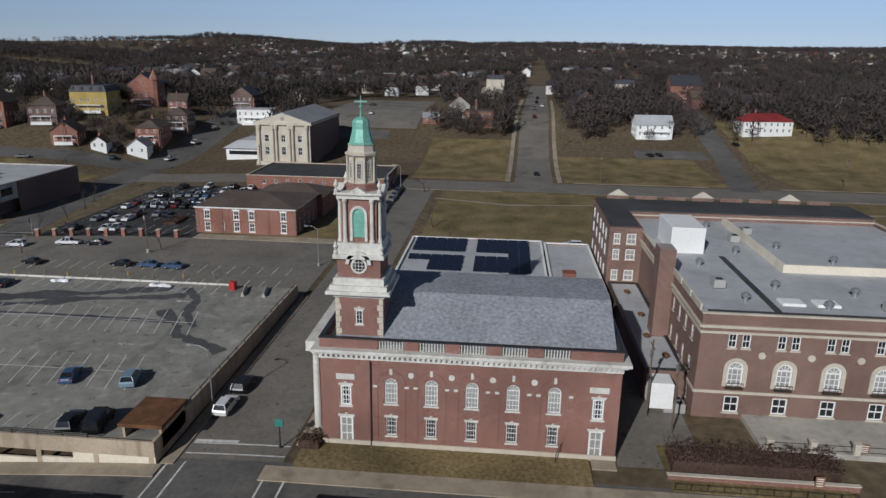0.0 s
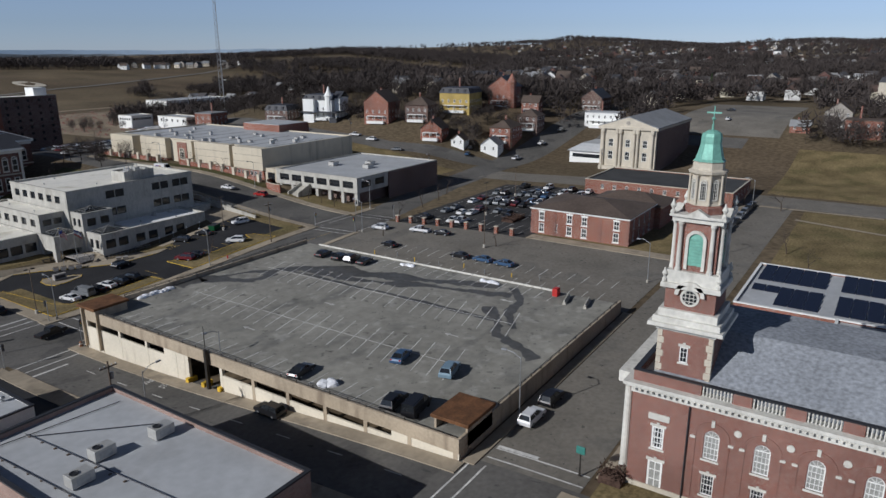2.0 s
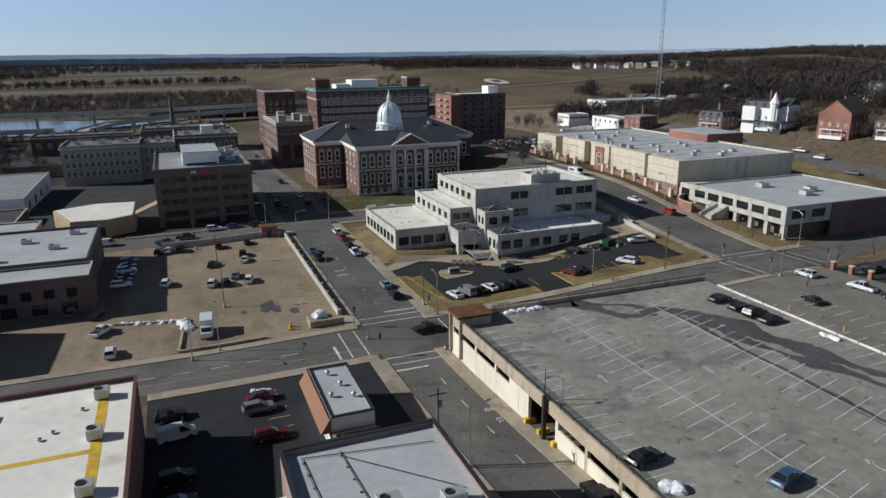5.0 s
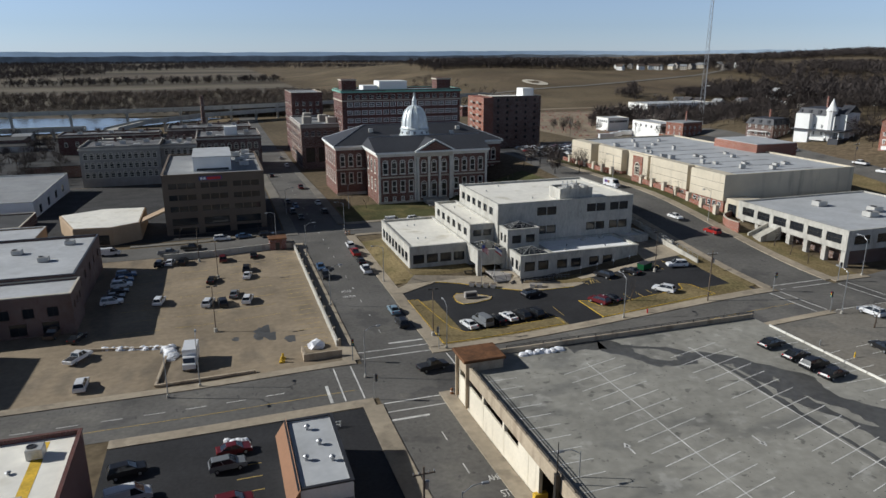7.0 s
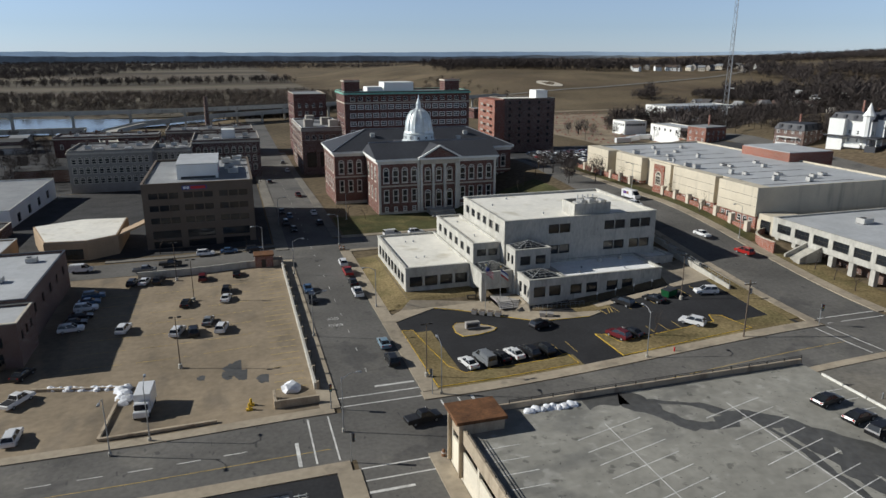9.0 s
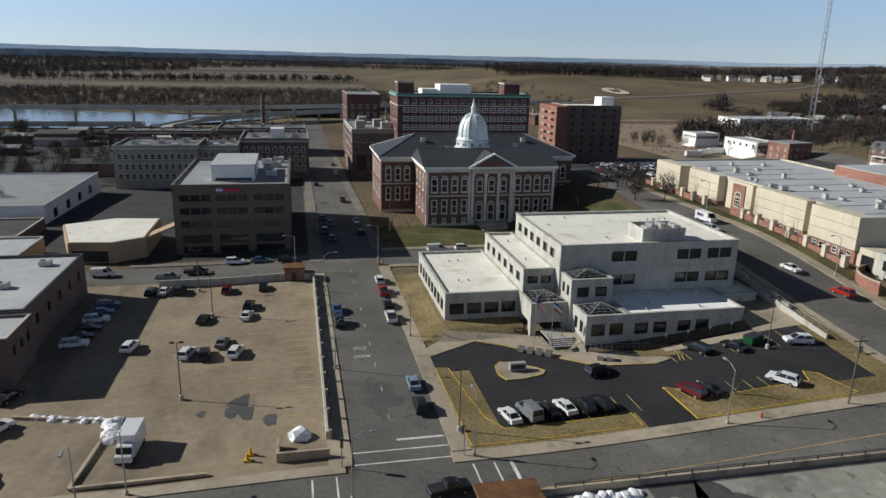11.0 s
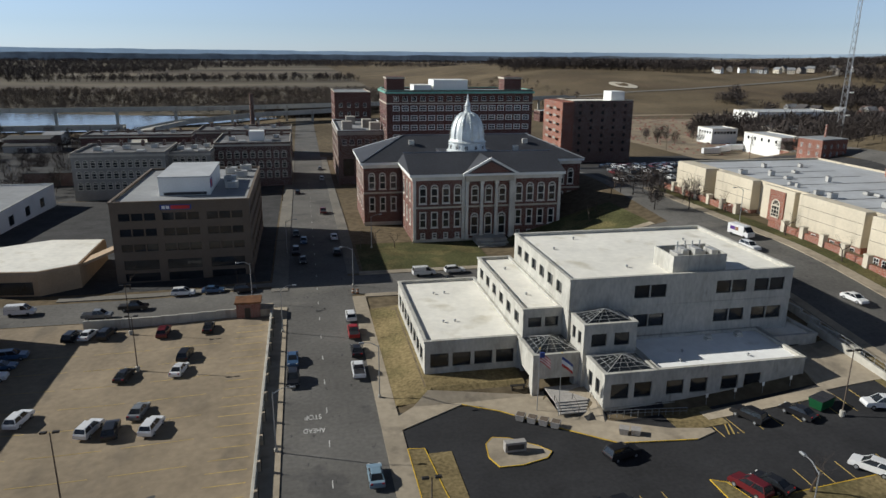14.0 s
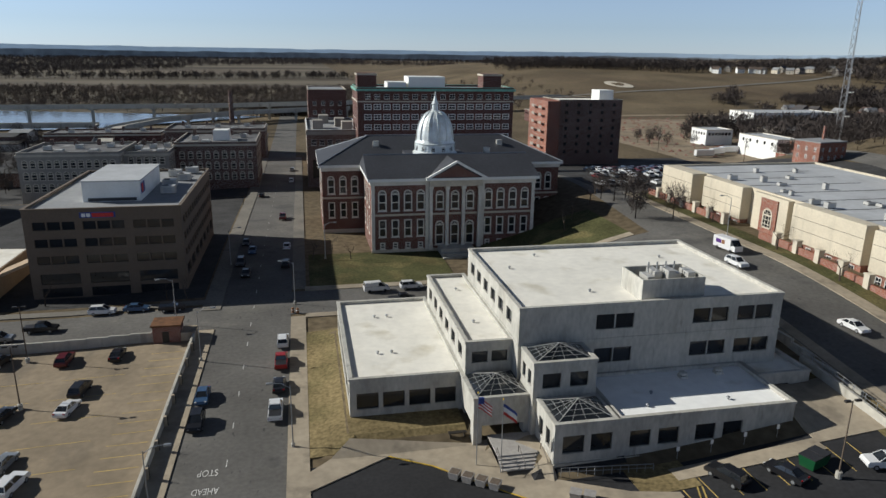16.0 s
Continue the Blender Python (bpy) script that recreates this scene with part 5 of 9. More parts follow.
# ---- bank tower and its annex ----
def bank():
    b = thing("bank_building", "five-storey brown precast office block with banded windows", "office building")
    rect = (-50.5, -21.0, 125.5, 172)
    dw = dict(frame=M_DSTEEL, cols=1, rows=1, fr=.06, inset=.3)
    s, e = [], []
    for z in (8.6, 5.1, 1.6):
        for a, c_ in ((-49, -41), (-39.8, -31.8), (-30.4, -22.4)):
            s += row(a, c_, 3, 2.4, z, 1.7, **dw)
        e += row(127, 171, 14, 2.4, z, 1.7, **dw)
    for a, c_ in ((-49, -41), (-39.8, -31.8), (-30.4, -22.4)):
        s += [dict(c=(a + c_) / 2, w=7.4, zb=-2.6, h=2.2, **dw), dict(c=(a + c_) / 2, w=7.4, zb=-5.4, h=2.0, **dw)]
    e += row(127, 171, 7, 5, -2.6, 2.4, **dw)
    zr = block(b, rect, -6.5, 13, M_BROWNCONC, M_GROOF, {"S": s, "E": e, "W": list(e)}, .6, .4, M_BROWNCONC, .3, .15)
    p = part("penthouse", Mesh().box(-41.5, -30.2, 134, 156, zr, 16.6), M_WHITE, b, "white metal-clad rooftop plant room")
    part("penthouse_roof", Mesh().box(-41.7, -30.0, 133.8, 156.2, 16.6, 16.85), M_LROOF, p)
    part("vents", Mesh().box(-40.5, -31, 133.85, 133.99, zr + .15, zr + .8), M_COPPING, p)
    part("logo_panel", Mesh().box(-30.19, -30.1, 135, 138.5, 13.8, 16), M_BLUE, p)
    part("logo_shape", Mesh().box(-30.09, -30.05, 135.3, 136.8, 14.0, 15.8), M_RED, p)
    sg = part("sign", Mesh().box(-40.0, -33.4, 125.3, 125.49, 11.0, 12.1), M_BLUE, b, "dark sign panel with red and white shapes")
    part("sign_bars", Mesh().box(-39.6, -38.9, 125.2, 125.29, 11.2, 11.9).box(-38.7, -38.0, 125.2, 125.29, 11.2, 11.9), M_WHITE, sg)
    part("sign_mark", Mesh().box(-37.7, -33.7, 125.2, 125.29, 11.15, 11.95), M_RED, sg)
    for x, y in ((-27, 150), (-25, 158), (-28, 164), (-24.5, 168), (-26, 142)):
        roof_unit(x, y, zr, 3, 2.4, 1.7)
    a = thing("bank_annex", "low tan drive-up bank hall with white roof", "bank hall")
    pts = [(-82, 141), (-75, 120.5), (-64.5, 119.5), (-57.5, 124), (-57.5, 146), (-70, 147.5)]
    part("wall", Mesh().prism(pts, -6.5, -.9), M_TAN, a)
    inner = [(x + (-68 - x) * .05, y + (134 - y) * .05) for x, y in pts]
    part("coping", Mesh().prism(pts, -.9, -.3, [(x + (-68 - x) * .02, y + (134 - y) * .02) for x, y in pts]), M_TAN, a)
    part("roof", Mesh().prism(inner, -.3, -.22), M_WROOF, a)
    part("glazing", Mesh().add([(-74.2, 120.35, -5.2), (-65.6, 119.5, -5.2), (-65.6, 119.5, -2.4), (-74.2, 120.35, -2.4)], [(0, 1, 2, 3)]), M_GLASS, a)
    part("canopy", Mesh().add([(-57.4, 126, -1.2), (-50.6, 126, 1.6), (-50.6, 132, 1.6), (-57.4, 132, -1.2), (-57.4, 126, -.6), (-50.6, 126, 2.2), (-50.6, 132, 2.2), (-57.4, 132, -.6)], [(3, 2, 1, 0), (4, 5, 6, 7), (0, 1, 5, 4), (2, 3, 7, 6), (1, 2, 6, 5), (3, 0, 4, 7)]), M_TAN, a)


bank()


# ---- simple buildings by one function ----
def plain_building(name, label, category, rect, z1, wall, roof, faces=None, coping=None, parapet=.5, band=None, z0=None, group=""):
    x0, x1, y0, y1 = rect
    z0 = min(land(x, y) for x in (x0, x1) for y in (y0, y1)) - .6 if z0 is None else z0
    b = thing(name, label, category, group)
    zr = block(b, rect, z0, z1, wall, roof, faces, parapet, .3, coping, .2, .1, band)
    return b, zr


sash = dict(cols=2, rows=2, fr=.1, inset=.18, sill=M_STONE)
dark = dict(cols=2, rows=1, fr=.08, inset=.2, frame=M_DSTEEL)
# the great red hospital block behind the courthouse
hs = [w for z in (-3, .7, 4.4, 8.1, 11.8, 15.5, 19.2, 22.9) for w in row(26, 82, 16, 2.7, z, 2.1, cols=2, rows=2, fr=.26, inset=.06, frame=M_WHITE)]
hb, zr = plain_building("hospital_block", "nine-storey dark red brick block with white windows", "brick building", (24, 83, 238, 262), 31, M_BRICK4, M_GROOF,
                        {"S": hs + row(26, 82, 16, 2.0, 26.8, 1.7, **sash), "W": [w for z in (4.4, 8.1, 11.8, 15.5, 19.2) for w in row(240, 261, 4, 1.6, z, 1.9, **sash)]}, M_COPPER, .8, [(25.6, .5, .2, M_STONE), (29.6, .8, .6, M_COPPER)], -8)
for x0, x1 in ((24.1, 31), (71, 78)):
    t_ = part("stair_tower", Mesh().box(x0, x1, 238.1, 246, zr, 35.9, .1), M_BRICK4, hb)
    part("tower_cap", Mesh().box(x0 - .3, x1 + .3, 237.8, 246.3, 35.2, 35.8), M_STONE, t_)
part("penthouse", Mesh().box(44, 58, 246, 258, zr, 34.5, .1).box(36, 43, 246, 256, zr, 32.5), M_WHITE, hb)
plain_building("red_block", "tall dark red brick block with rooftop units", "brick building", (7, 23.9, 300, 335), 27, M_BRICK4, M_GROOF, {"S": [w for z in (0, 4, 8, 12, 16, 20) for w in row(8, 23, 4, 1.6, z, 1.9, **sash)], "W": [w for z in (0, 4, 8, 12, 16, 20) for w in row(301, 334, 7, 1.6, z, 1.9, **sash)]}, M_STONE)
wb, zr = plain_building("corner_block", "dark brick commercial block with pale upper band", "brick building", (5.5, 26, 250, 299), 14.6, M_BRICK3, M_GROOF,
                        {"S": row(6.5, 25, 6, 1.8, 8.6, 2.2, **sash) + row(6.5, 25, 3, 4.4, -4, 7, **dark), "W": [w for z in (-3, 1.5, 6, 10) for w in row(252, 298, 9, 2.2, z, 2.2, **sash)]}, M_WHITE, .8, [(12.6, 1.4, .3, M_STONEGREY)])
for x, y in ((10, 262), (19, 270), (13, 284), (21, 256)):
    part("roof_box", Mesh().box(x - 2, x + 2, y - 3, y + 3, zr, zr + 3.4, .08), M_STONEGREY, wb)
ap = [w for z in (-1, 2.6, 6.2, 9.8, 13.4, 17, 20.4) for w in row(120, 149, 5, 1.5, z, 1.6, **dark)]
aw = [w for z in (-1, 2.6, 6.2, 9.8, 13.4, 17, 20.4) for w in row(286, 303, 3, 1.5, z, 1.6, **dark)]
ab, zr = plain_building("apartment_block", "seven-storey orange and dark brick apartment house with balconies", "apartment house", (119, 150, 284, 306), 23.6, M_BRICK3, M_WROOF, {"S": ap, "W": aw}, M_STONE, .7)
part("lift_tower", Mesh().box(140, 147, 288, 297, zr, 27.6, .1), M_WHITE, ab)
part("front_bay", Mesh().box(113, 118.98, 282, 308, -6, 23.0, .1), M_BRICK2, ab, "orange brick balcony wing")
for z in (-1, 2.6, 6.2, 9.8, 13.4, 17, 20.4):
    for y in (286, 296):
        bl = part("balcony", Mesh().box(111.4, 112.98, y, y + 4, z - .9, z - .7).box(111.4, 111.5, y, y + 4, z - .7, z + .3), M_STONEGREY, ab)

# old commercial rows down by the river
vb = dict(arch=True, cols=1, rows=2, fr=.3, inset=.05, frame=M_STONE)
M_OLDROOF = mat("patched_dark_roofing", (0.12, 0.12, 0.122), 0.85, big=0.3, big_scale=0.2, fine=0.2, bump=0.1)
blotch(M_OLDROOF, (0.3, 0.3, 0.3), 0.15, 0.56, 0.64, 0.6)
for rect, z1, wall, n in (((-90, -58, 234, 262), 9.5, M_STONEGREY, 12), ((-57.9, -43, 240, 268), 8.6, M_STONEGREY, 5), ((-42.9, -13.5, 252, 285), 10.2, M_BRICK3, 9), ((-60, -14, 330, 356), 7, M_BRICK3, 9), ((-120, -66, 352, 372), 3, M_BRICK4, 9)):
    x0, x1, y0, y1 = rect
    ws = {"S": [w for z in (-4.2, -.2, 3.8) if z + 4 < z1 for w in row(x0 + 1, x1 - 1, n, 2.0, z, 3.1, **vb)], "E": [w for z in (-4.2, -.2, 3.8) if z + 4 < z1 for w in row(y0 + 1, y1 - 1, 7, 1.9, z, 3.1, **vb)]}
    b, zr = plain_building("commercial_row", "Victorian commercial block with arched window rows", "brick building", rect, z1, wall, M_OLDROOF, ws, M_STONEGREY, .8, [(z1 - 1.6, .7, .4, M_STONE)], -9.5, "old commercial blocks")
    for k in range(3):
        roof_unit(x0 + (x1 - x0) * (.2 + .3 * k), (y0 + y1) / 2 + 3 * (k - 1), zr, 2.5, 2, 1.6)
    for k in range(4):
        part("chimney", Mesh().box(x0 + (x1 - x0) * (.1 + .25 * k), x0 + (x1 - x0) * (.1 + .25 * k) + 1.1, y1 - 4, y1 - 2.8, zr - .1, zr + 2.2, .05), M_BRICK3, b)
    for k in range(2):
        part("skylight", Mesh().box(x0 + (x1 - x0) * (.3 + .35 * k), x0 + (x1 - x0) * (.3 + .35 * k) + 3, y0 + 6, y0 + 9, zr - .05, zr + .7, .3), M_UNIT, b)
part("penthouse", Mesh().box(-30, -24, 262, 268, 9.3, 13.4, .1), M_WHITE, b)
plain_building("warehouse", "long pale metal warehouse with flat roof", "warehouse", (-150, -94, 165, 226), 0.2, M_WHITE, M_GROOF, {"E": row(168, 220, 4, 4, -5.5, 3, **dark)}, M_UNIT)
plain_building("warehouse", "low tan shed with white roof", "warehouse", (-118, -84, 108, 132), -1.2, M_TAN, M_LROOF, None, M_UNIT)
plain_building("brick_store", "low brown brick store with tar roof", "store", (-140, -92, 136, 158), -2, M_BRICK3, M_TAR, None, M_STONE)
lb, zr = plain_building("brick_store", "dark brick store with grey roof beside the tan lot", "store", (-100, -64.6, 62, 96.5), 3.6, M_BRICK3, M_LROOF, {"S": row(-87, -66, 5, 2, -3.4, 2.2, **dark), "E": row(64, 95, 5, 1.6, -1, 2, **dark)}, M_COPPING, .6)
plain_building("store_front", "dark brick front wing with grey roof and tall windows", "store", (-100, -63.6, 51, 61.9), 2.9, M_BRICK3, M_LROOF, {"S": row(-99, -65, 8, 2, -1.6, 2, **dark) + row(-99, -65, 6, 3, -5, 2.4, **dark), "E": row(52, 61, 3, 1.4, -1.2, 1.8, **dark)}, M_STONE, .5)
plain_building("brick_store", "tall dark brick store west of the tan lot", "store", (-125, -93, 30, 50), 9.0, M_BRICK3, M_TAR, None, M_STONE)
for x, y in ((-80, 84), (-73, 76), (-84, 68), (-70, 90)):
    roof_unit(x, y, zr, 2.2, 1.8, 1.1)

# ---- west side of the street ----
mb, zr = plain_building("flat_roof_store", "brick store with pale grey membrane roof", "store", (-37, -19.6, -72.5, -39.4), 7.1, M_PINKBRICK, M_LROOF, {"E": row(-71, -42, 6, 2.4, .5, 2.6, **dark)}, M_COPPING, .75)
for x, y in ((-28.8, -52.1), (-22.9, -53.6), (-32.6, -54.6)):
    roof_unit(x, y, zr, 2.3, 1.5, 1.3)
rng = random.Random(4)
for k in range(2):
    cd = thing("roof_conduit", "thin dark conduit run across the flat roof", "conduit", at=(0, 0, zr))
    part("pipe", Mesh().tube((-35 + 4 * k, -41, .15), (-34 + 5 * k, -60 - 8 * k, .15), .05).tube((-35 + 4 * k, -41 - k, .15), (-21, -43 - k * 9, .15), .05), M_COPPING, cd)
    for i in range(8):
        part("block", Mesh().box(-35.1 + 4 * k + i * .12, -34.8 + 4 * k + i * .12, -42 - i * 2.3, -41.8 - i * 2.3, 0, .12), M_WOOD, cd)
plain_building("flat_roof_store", "plain brick store with pale membrane roof", "store", (-44, -17.2, -140, -93.6), 7.3, M_BRICK, M_LROOF, {"E": row(-138, -96, 7, 2.2, 1.2, 2.2, **dark)}, M_COPPING, .6)
plain_building("low_store", "low store with cream flat roof", "store", (-51.5, -37.1, -80, -42.5), 3.4, M_BRICK2, M_WROOF, None, M_WHITE, .3)
yb, zr = plain_building("white_roof_store", "brick store with white roof marked by yellow walkways", "store", (-92, -52, -75, -10), 5.2, M_BRICK4, M_WROOF, None, M_BRICK4, .6)
part("walkway_stripe", Mesh().box(-56.4, -55.2, -70, -11, zr, zr + .02).box(-90, -56.4, -28, -27.1, zr, zr + .02).box(-90, -56.4, -52, -51.1, zr, zr + .02).box(-73, -72, -27.1, -11, zr, zr + .021), M_YELLOW, yb, "yellow painted roof walkway")
for x, y in ((-56, -14), (-56, -24.5), (-56, -36), (-70, -15), (-57, -48)):
    roof_unit(x, y, zr, 1.7, 1.7, 1.3)
for i in range(16):
    roof_vent(-88 + rng.random() * 34, -13 - rng.random() * 45, zr, .3, .4)
hb2, zr = plain_building("corner_shop", "small white shop with orange metal mansard side", "shop", (-28.6, -22.4, -24, -8.2), 1.0, M_WHITE, M_LROOF, {"W": row(-23, -9, 4, 1.1, -3, 1.3, **sash)}, M_COPPING, .3)
part("mansard", Mesh().add([(-29.9, -24.3, -1.2), (-29.9, -8, -1.2), (-28.4, -8, 1.1), (-28.4, -24.3, 1.1), (-28.5, -24.3, -1.2), (-28.5, -8, -1.2)], [(0, 1, 2, 3)[::-1], (0, 3, 4), (1, 5, 2), (0, 4, 5, 1)]), M_ORANGE, hb2, "orange-brown metal mansard")
part("lean_to", Mesh().box(-28.5, -22.5, -27, -24.05, -4.6, -1.2), M_BRICK3, hb2)
for k in range(7):
    part("fence_panel", Mesh().box(-28.4 + k * .85, -27.65 + k * .85, -27.1, -27.02, -1.1, .1), M_WOOD, hb2)
for x, y in ((-26, -11), (-25, -15), (-24, -19), (-27, -18)):
    roof_vent(x, y, zr, .35, .8)

# ---- hotel block south of the church ----
def hotel():
    rect = (17, 72, -190, -142.6)
    w = []
    for y in (-147.5, -153.6, -159.6, -165.6, -171.6, -177.6):
        w += row(y - 1.7, y + 1.7, 2, 1.05, 10.3, 1.9, cols=2, rows=2, fr=.13, inset=.15, sill=M_STONE)
        w += [dict(c=y, w=2.0, zb=5.0, h=3.4, arch=True, cols=3, rows=3, fr=.22, inset=.12, pane=M_BLIND, frame=M_WHITE), dict(c=y, w=1.9, zb=1.2, h=2.3, cols=2, rows=2, fr=.18, inset=.15, sill=M_STONE)]
    n = []
    for z in (1.5, 5.4, 9.8):
        n += row(19, 44, 7, 1.1, z, 2.0, **sash)
    b, zr = plain_building("hotel", "large brown brick hotel with stone bands and grey roof", "hotel", rect, 15, M_HOTELBRICK, M_LROOF, {"W": w, "N": n}, M_STONE, .8, [(13.0, .35, .3, M_STONE), (12.2, .3, .15, M_STONE), (3.9, .35, .18, M_STONE)])
    for y in (-147.5, -153.6, -159.6, -165.6, -171.6, -177.6):
        m = Mesh()
        for k in range(12):
            a0, a1 = math.pi * k / 12, math.pi * (k + 1) / 12
            p = [(y - math.cos(a) * r, 7.4 + math.sin(a) * r) for a, r in ((a0, 1.5), (a1, 1.5), (a1, 1.0), (a0, 1.0))]
            m.add([(16.88, u, z) for u, z in p] + [(17, u, z) for u, z in p], [(0, 1, 2, 3), (7, 6, 5, 4), (1, 0, 4, 5), (3, 2, 6, 7)])
        m.box(16.88, 16.998, y - 1.5, y - 1.0, 4.9, 7.4).box(16.88, 16.998, y + 1.0, y + 1.5, 4.9, 7.4)
        part("stone_arch", m, M_STONE, b)
        part("balconette", Mesh().box(16.5, 16.95, y - 1.1, y + 1.1, 4.7, 4.85).box(16.5, 16.56, y - 1.1, y + 1.1, 5.5, 5.56).box(16.5, 16.56, y - 1.1, y - 1.05, 4.85, 5.5).box(16.5, 16.56, y + 1.05, y + 1.1, 4.85, 5.5).box(16.5, 16.56, y - .4, y - .36, 4.85, 5.5).box(16.5, 16.56, y + .36, y + .4, 4.85, 5.5), M_DSTEEL, b)
        if y > -175:
            part("crest", Mesh().tube((16.85, y - 3, 9.4), (17, y - 3, 9.4), .5, n=6), M_STONE, b)
    part("chimney", Mesh().box(33, 36.4, -142.58, -140.2, 0, 18.6, .08), M_HOTELBRICK, b)
    part("penthouse", Mesh().box(47, 57, -150.5, -145, zr, 18.6, .06), M_WHITE, b, "white rendered rooftop stair house")
    part("rear_wing", Mesh().box(58.2, 72, -142.58, -136.6, -.5, 15.5).box(72.02, 84, -190, -136.6, -.5, 15.5), M_HOTELBRICK, b)
    part("rear_roof", Mesh().box(72.2, 83.8, -189.8, -136.8, 15.5, 15.8).box(58.4, 72.19, -142, -136.8, 15.5, 15.8), M_TAR, b)
    # stepped gables and coping along the rear wing's parapet
    for k, y in enumerate(np.arange(-186, -138, 6.0)):
        part("parapet_block", Mesh().box(83.4, 84.0, y, y + 4.6, 15.5, 16.5, .06), M_HOTELBRICK, b)
        if k % 3 == 1:
            part("parapet_gable", Mesh().add([(83.3, y, 16.5), (83.3, y + 4.6, 16.5), (83.3, y + 2.3, 17.9), (83.9, y, 16.5), (83.9, y + 4.6, 16.5), (83.9, y + 2.3, 17.9)], [(0, 2, 1), (3, 4, 5), (0, 3, 5, 2), (1, 2, 5, 4), (0, 1, 4, 3)]), M_STONE, b)
    for x in np.arange(17.6, 34, 5.2):
        part("north_balustrade", Mesh().box(x, x + 4.6, -142.58, -142.3, 15.0, 15.9, .05), M_STONE, b)
    part("stair_hood", Mesh().box(17.2, 20.4, -140.2, -137.2, 1.0, 4.6, .1), M_WHITE, b, "white stair hood by the alley")
    part("court_parapet", Mesh().box(38, 70, -160.4, -160, zr, zr + 1.3).box(38, 38.4, -176, -160.4, zr, zr + 1.3), M_CREAM, b)
    for z in (5.4, 9.4, 12.4):
        for y in (-139.6,):
            for c_, w_ in ((y + 1.6, 1.2), (y - 1.0, 1.7)):
                window(b, "W", (58.2, 72, -142.58, -136.6), c_, w_, z, 2.0, False, 2, 2, .16, -.06, frame=M_WHITE, pane=M_BLIND, sill=M_STONE)
            for c_ in (62, 66, 70, 75, 80):
                window(b, "N", (58.2, 84, -142.58, -136.6), c_, 1.3, z, 2.0, False, 2, 2, .16, -.06, frame=M_WHITE, sill=M_STONE)
    for x, y in ((24, -150), (30, -156), (40, -148), (48, -156), (28, -166), (60, -150), (52, -164), (22, -160), (66, -156), (44, -170)):
        roof_vent(x, y, zr, .6, 1.3)
    for x, y in ((30, -148), (22, -168), (56, -158), (62, -162)):
        roof_unit(x, y, zr, 2.2, 1.6, 1.3)
    for x, y in ((24, -156), (24, -160.5)):
        part("skylight", Mesh().box(x - 1.2, x + 1.2, y - 1.5, y + 1.5, zr, zr + .35, .1), M_WHITE, b)
    part("tar_strip", Mesh().box(18, 46, -153.6, -152.6, zr, zr + .02).box(19.4, 20.3, -186, -144, zr, zr + .021), M_TAR, b)
    # raised terrace with planting box along the street
    part("terrace", Mesh().box(8.5, 16.98, -190, -149, -.5, 1.0, .05), M_CONC, b)
    for i in range(7):
        y = -149.6 - i * 5
        part("terrace_post", Mesh().box(8.4, 9.0, y - .35, y + .35, 1.0, 2.3).box(8.3, 9.1, y - .45, y + .45, 2.3, 2.5), M_STONE, b)
        part("terrace_rail", Mesh().tube((8.7, y - .35, 2.0), (8.7, y - 4.65, 2.0), .04).tube((8.7, y - .35, 1.3), (8.7, y - 4.65, 1.3), .04), M_DSTEEL, b)


hotel()
lw, zr = plain_building("service_wing", "low brick service wing with pale roof", "wing", (21, 58, -142.4, -137), 5.0, M_HOTELBRICK, M_LROOF, {"W": row(-141.6, -137.6, 2, .9, 1.5, 1.5, **sash)}, M_COPPING, .3)
for x, y in ((52, -139.5), (41, -140), (32, -139.2), (25, -140.6)):
    v_ = thing("roof_vent", "rusty red roof turbine vent", "vent", "turbine vents", at=(x, y, zr))
    part("neck", Mesh().lathe(0, 0, [(.25, 0), (.25, .3)], 8), M_STEEL, v_)
    part("cap", Mesh().lathe(0, 0, [(.3, .3), (.55, .5), (.5, .75), (.1, .9)], 10), M_RUST, v_)
sb_, zr = plain_building("solar_roof_hall", "brick hall with rows of dark solar panels", "hall", (56, 82, -125.5, -96.8), 6.0, M_BRICK2, M_LROOF, {"W": row(-124, -98, 5, 1.3, 2.6, 1.9, **sash), "N": row(58, 80, 5, 1.3, 2.6, 1.9, **sash)}, M_WHITE, .4)
for j in range(7):
    for i in range(11):
        x, y = 58.6 + j * 3.3, -122.6 + i * 2.25
        if i == 5 or (j == 3 and i > 1) or (i > 8 and j < 2):
            continue
        o = part("solar_panel", Mesh().add([(0, 0, .12), (0, 2.1, .12), (2.6, 2.1, .5), (2.6, 0, .5), (0, 0, .07), (0, 2.1, .07), (2.6, 2.1, .45), (2.6, 0, .45)], [(0, 3, 2, 1), (4, 5, 6, 7), (0, 1, 5, 4), (2, 3, 7, 6), (1, 2, 6, 5), (3, 0, 4, 7)]) if (i, j) == (0, 0) else bpy.data.meshes["solar_panel"], M_SOLAR, sb_)
        o.location = (x, y, zr)
s2, zr = plain_building("rear_hall", "flat grey roofed brick hall with tall chimney", "hall", (46, 80, -135.5, -126), 6.2, M_BRICK2, M_LROOF, {"W": row(-134, -127, 2, 1.2, 2, 2, **sash)}, M_WHITE, .4)
plain_building("rear_hall", "flat grey roofed brick hall beside the church", "hall", (46, 55.9, -125.9, -112), 6.2, M_BRICK2, M_LROOF, {"W": row(-125, -113, 3, 1.2, 2, 2, **sash)}, M_WHITE, .4)
part("chimney", Mesh().box(44, 45.98, -129.4, -127.4, 0, 10.6, .06).box(43.9, 46.1, -129.5, -127.3, 10.3, 10.7), M_BRICK2, s2)

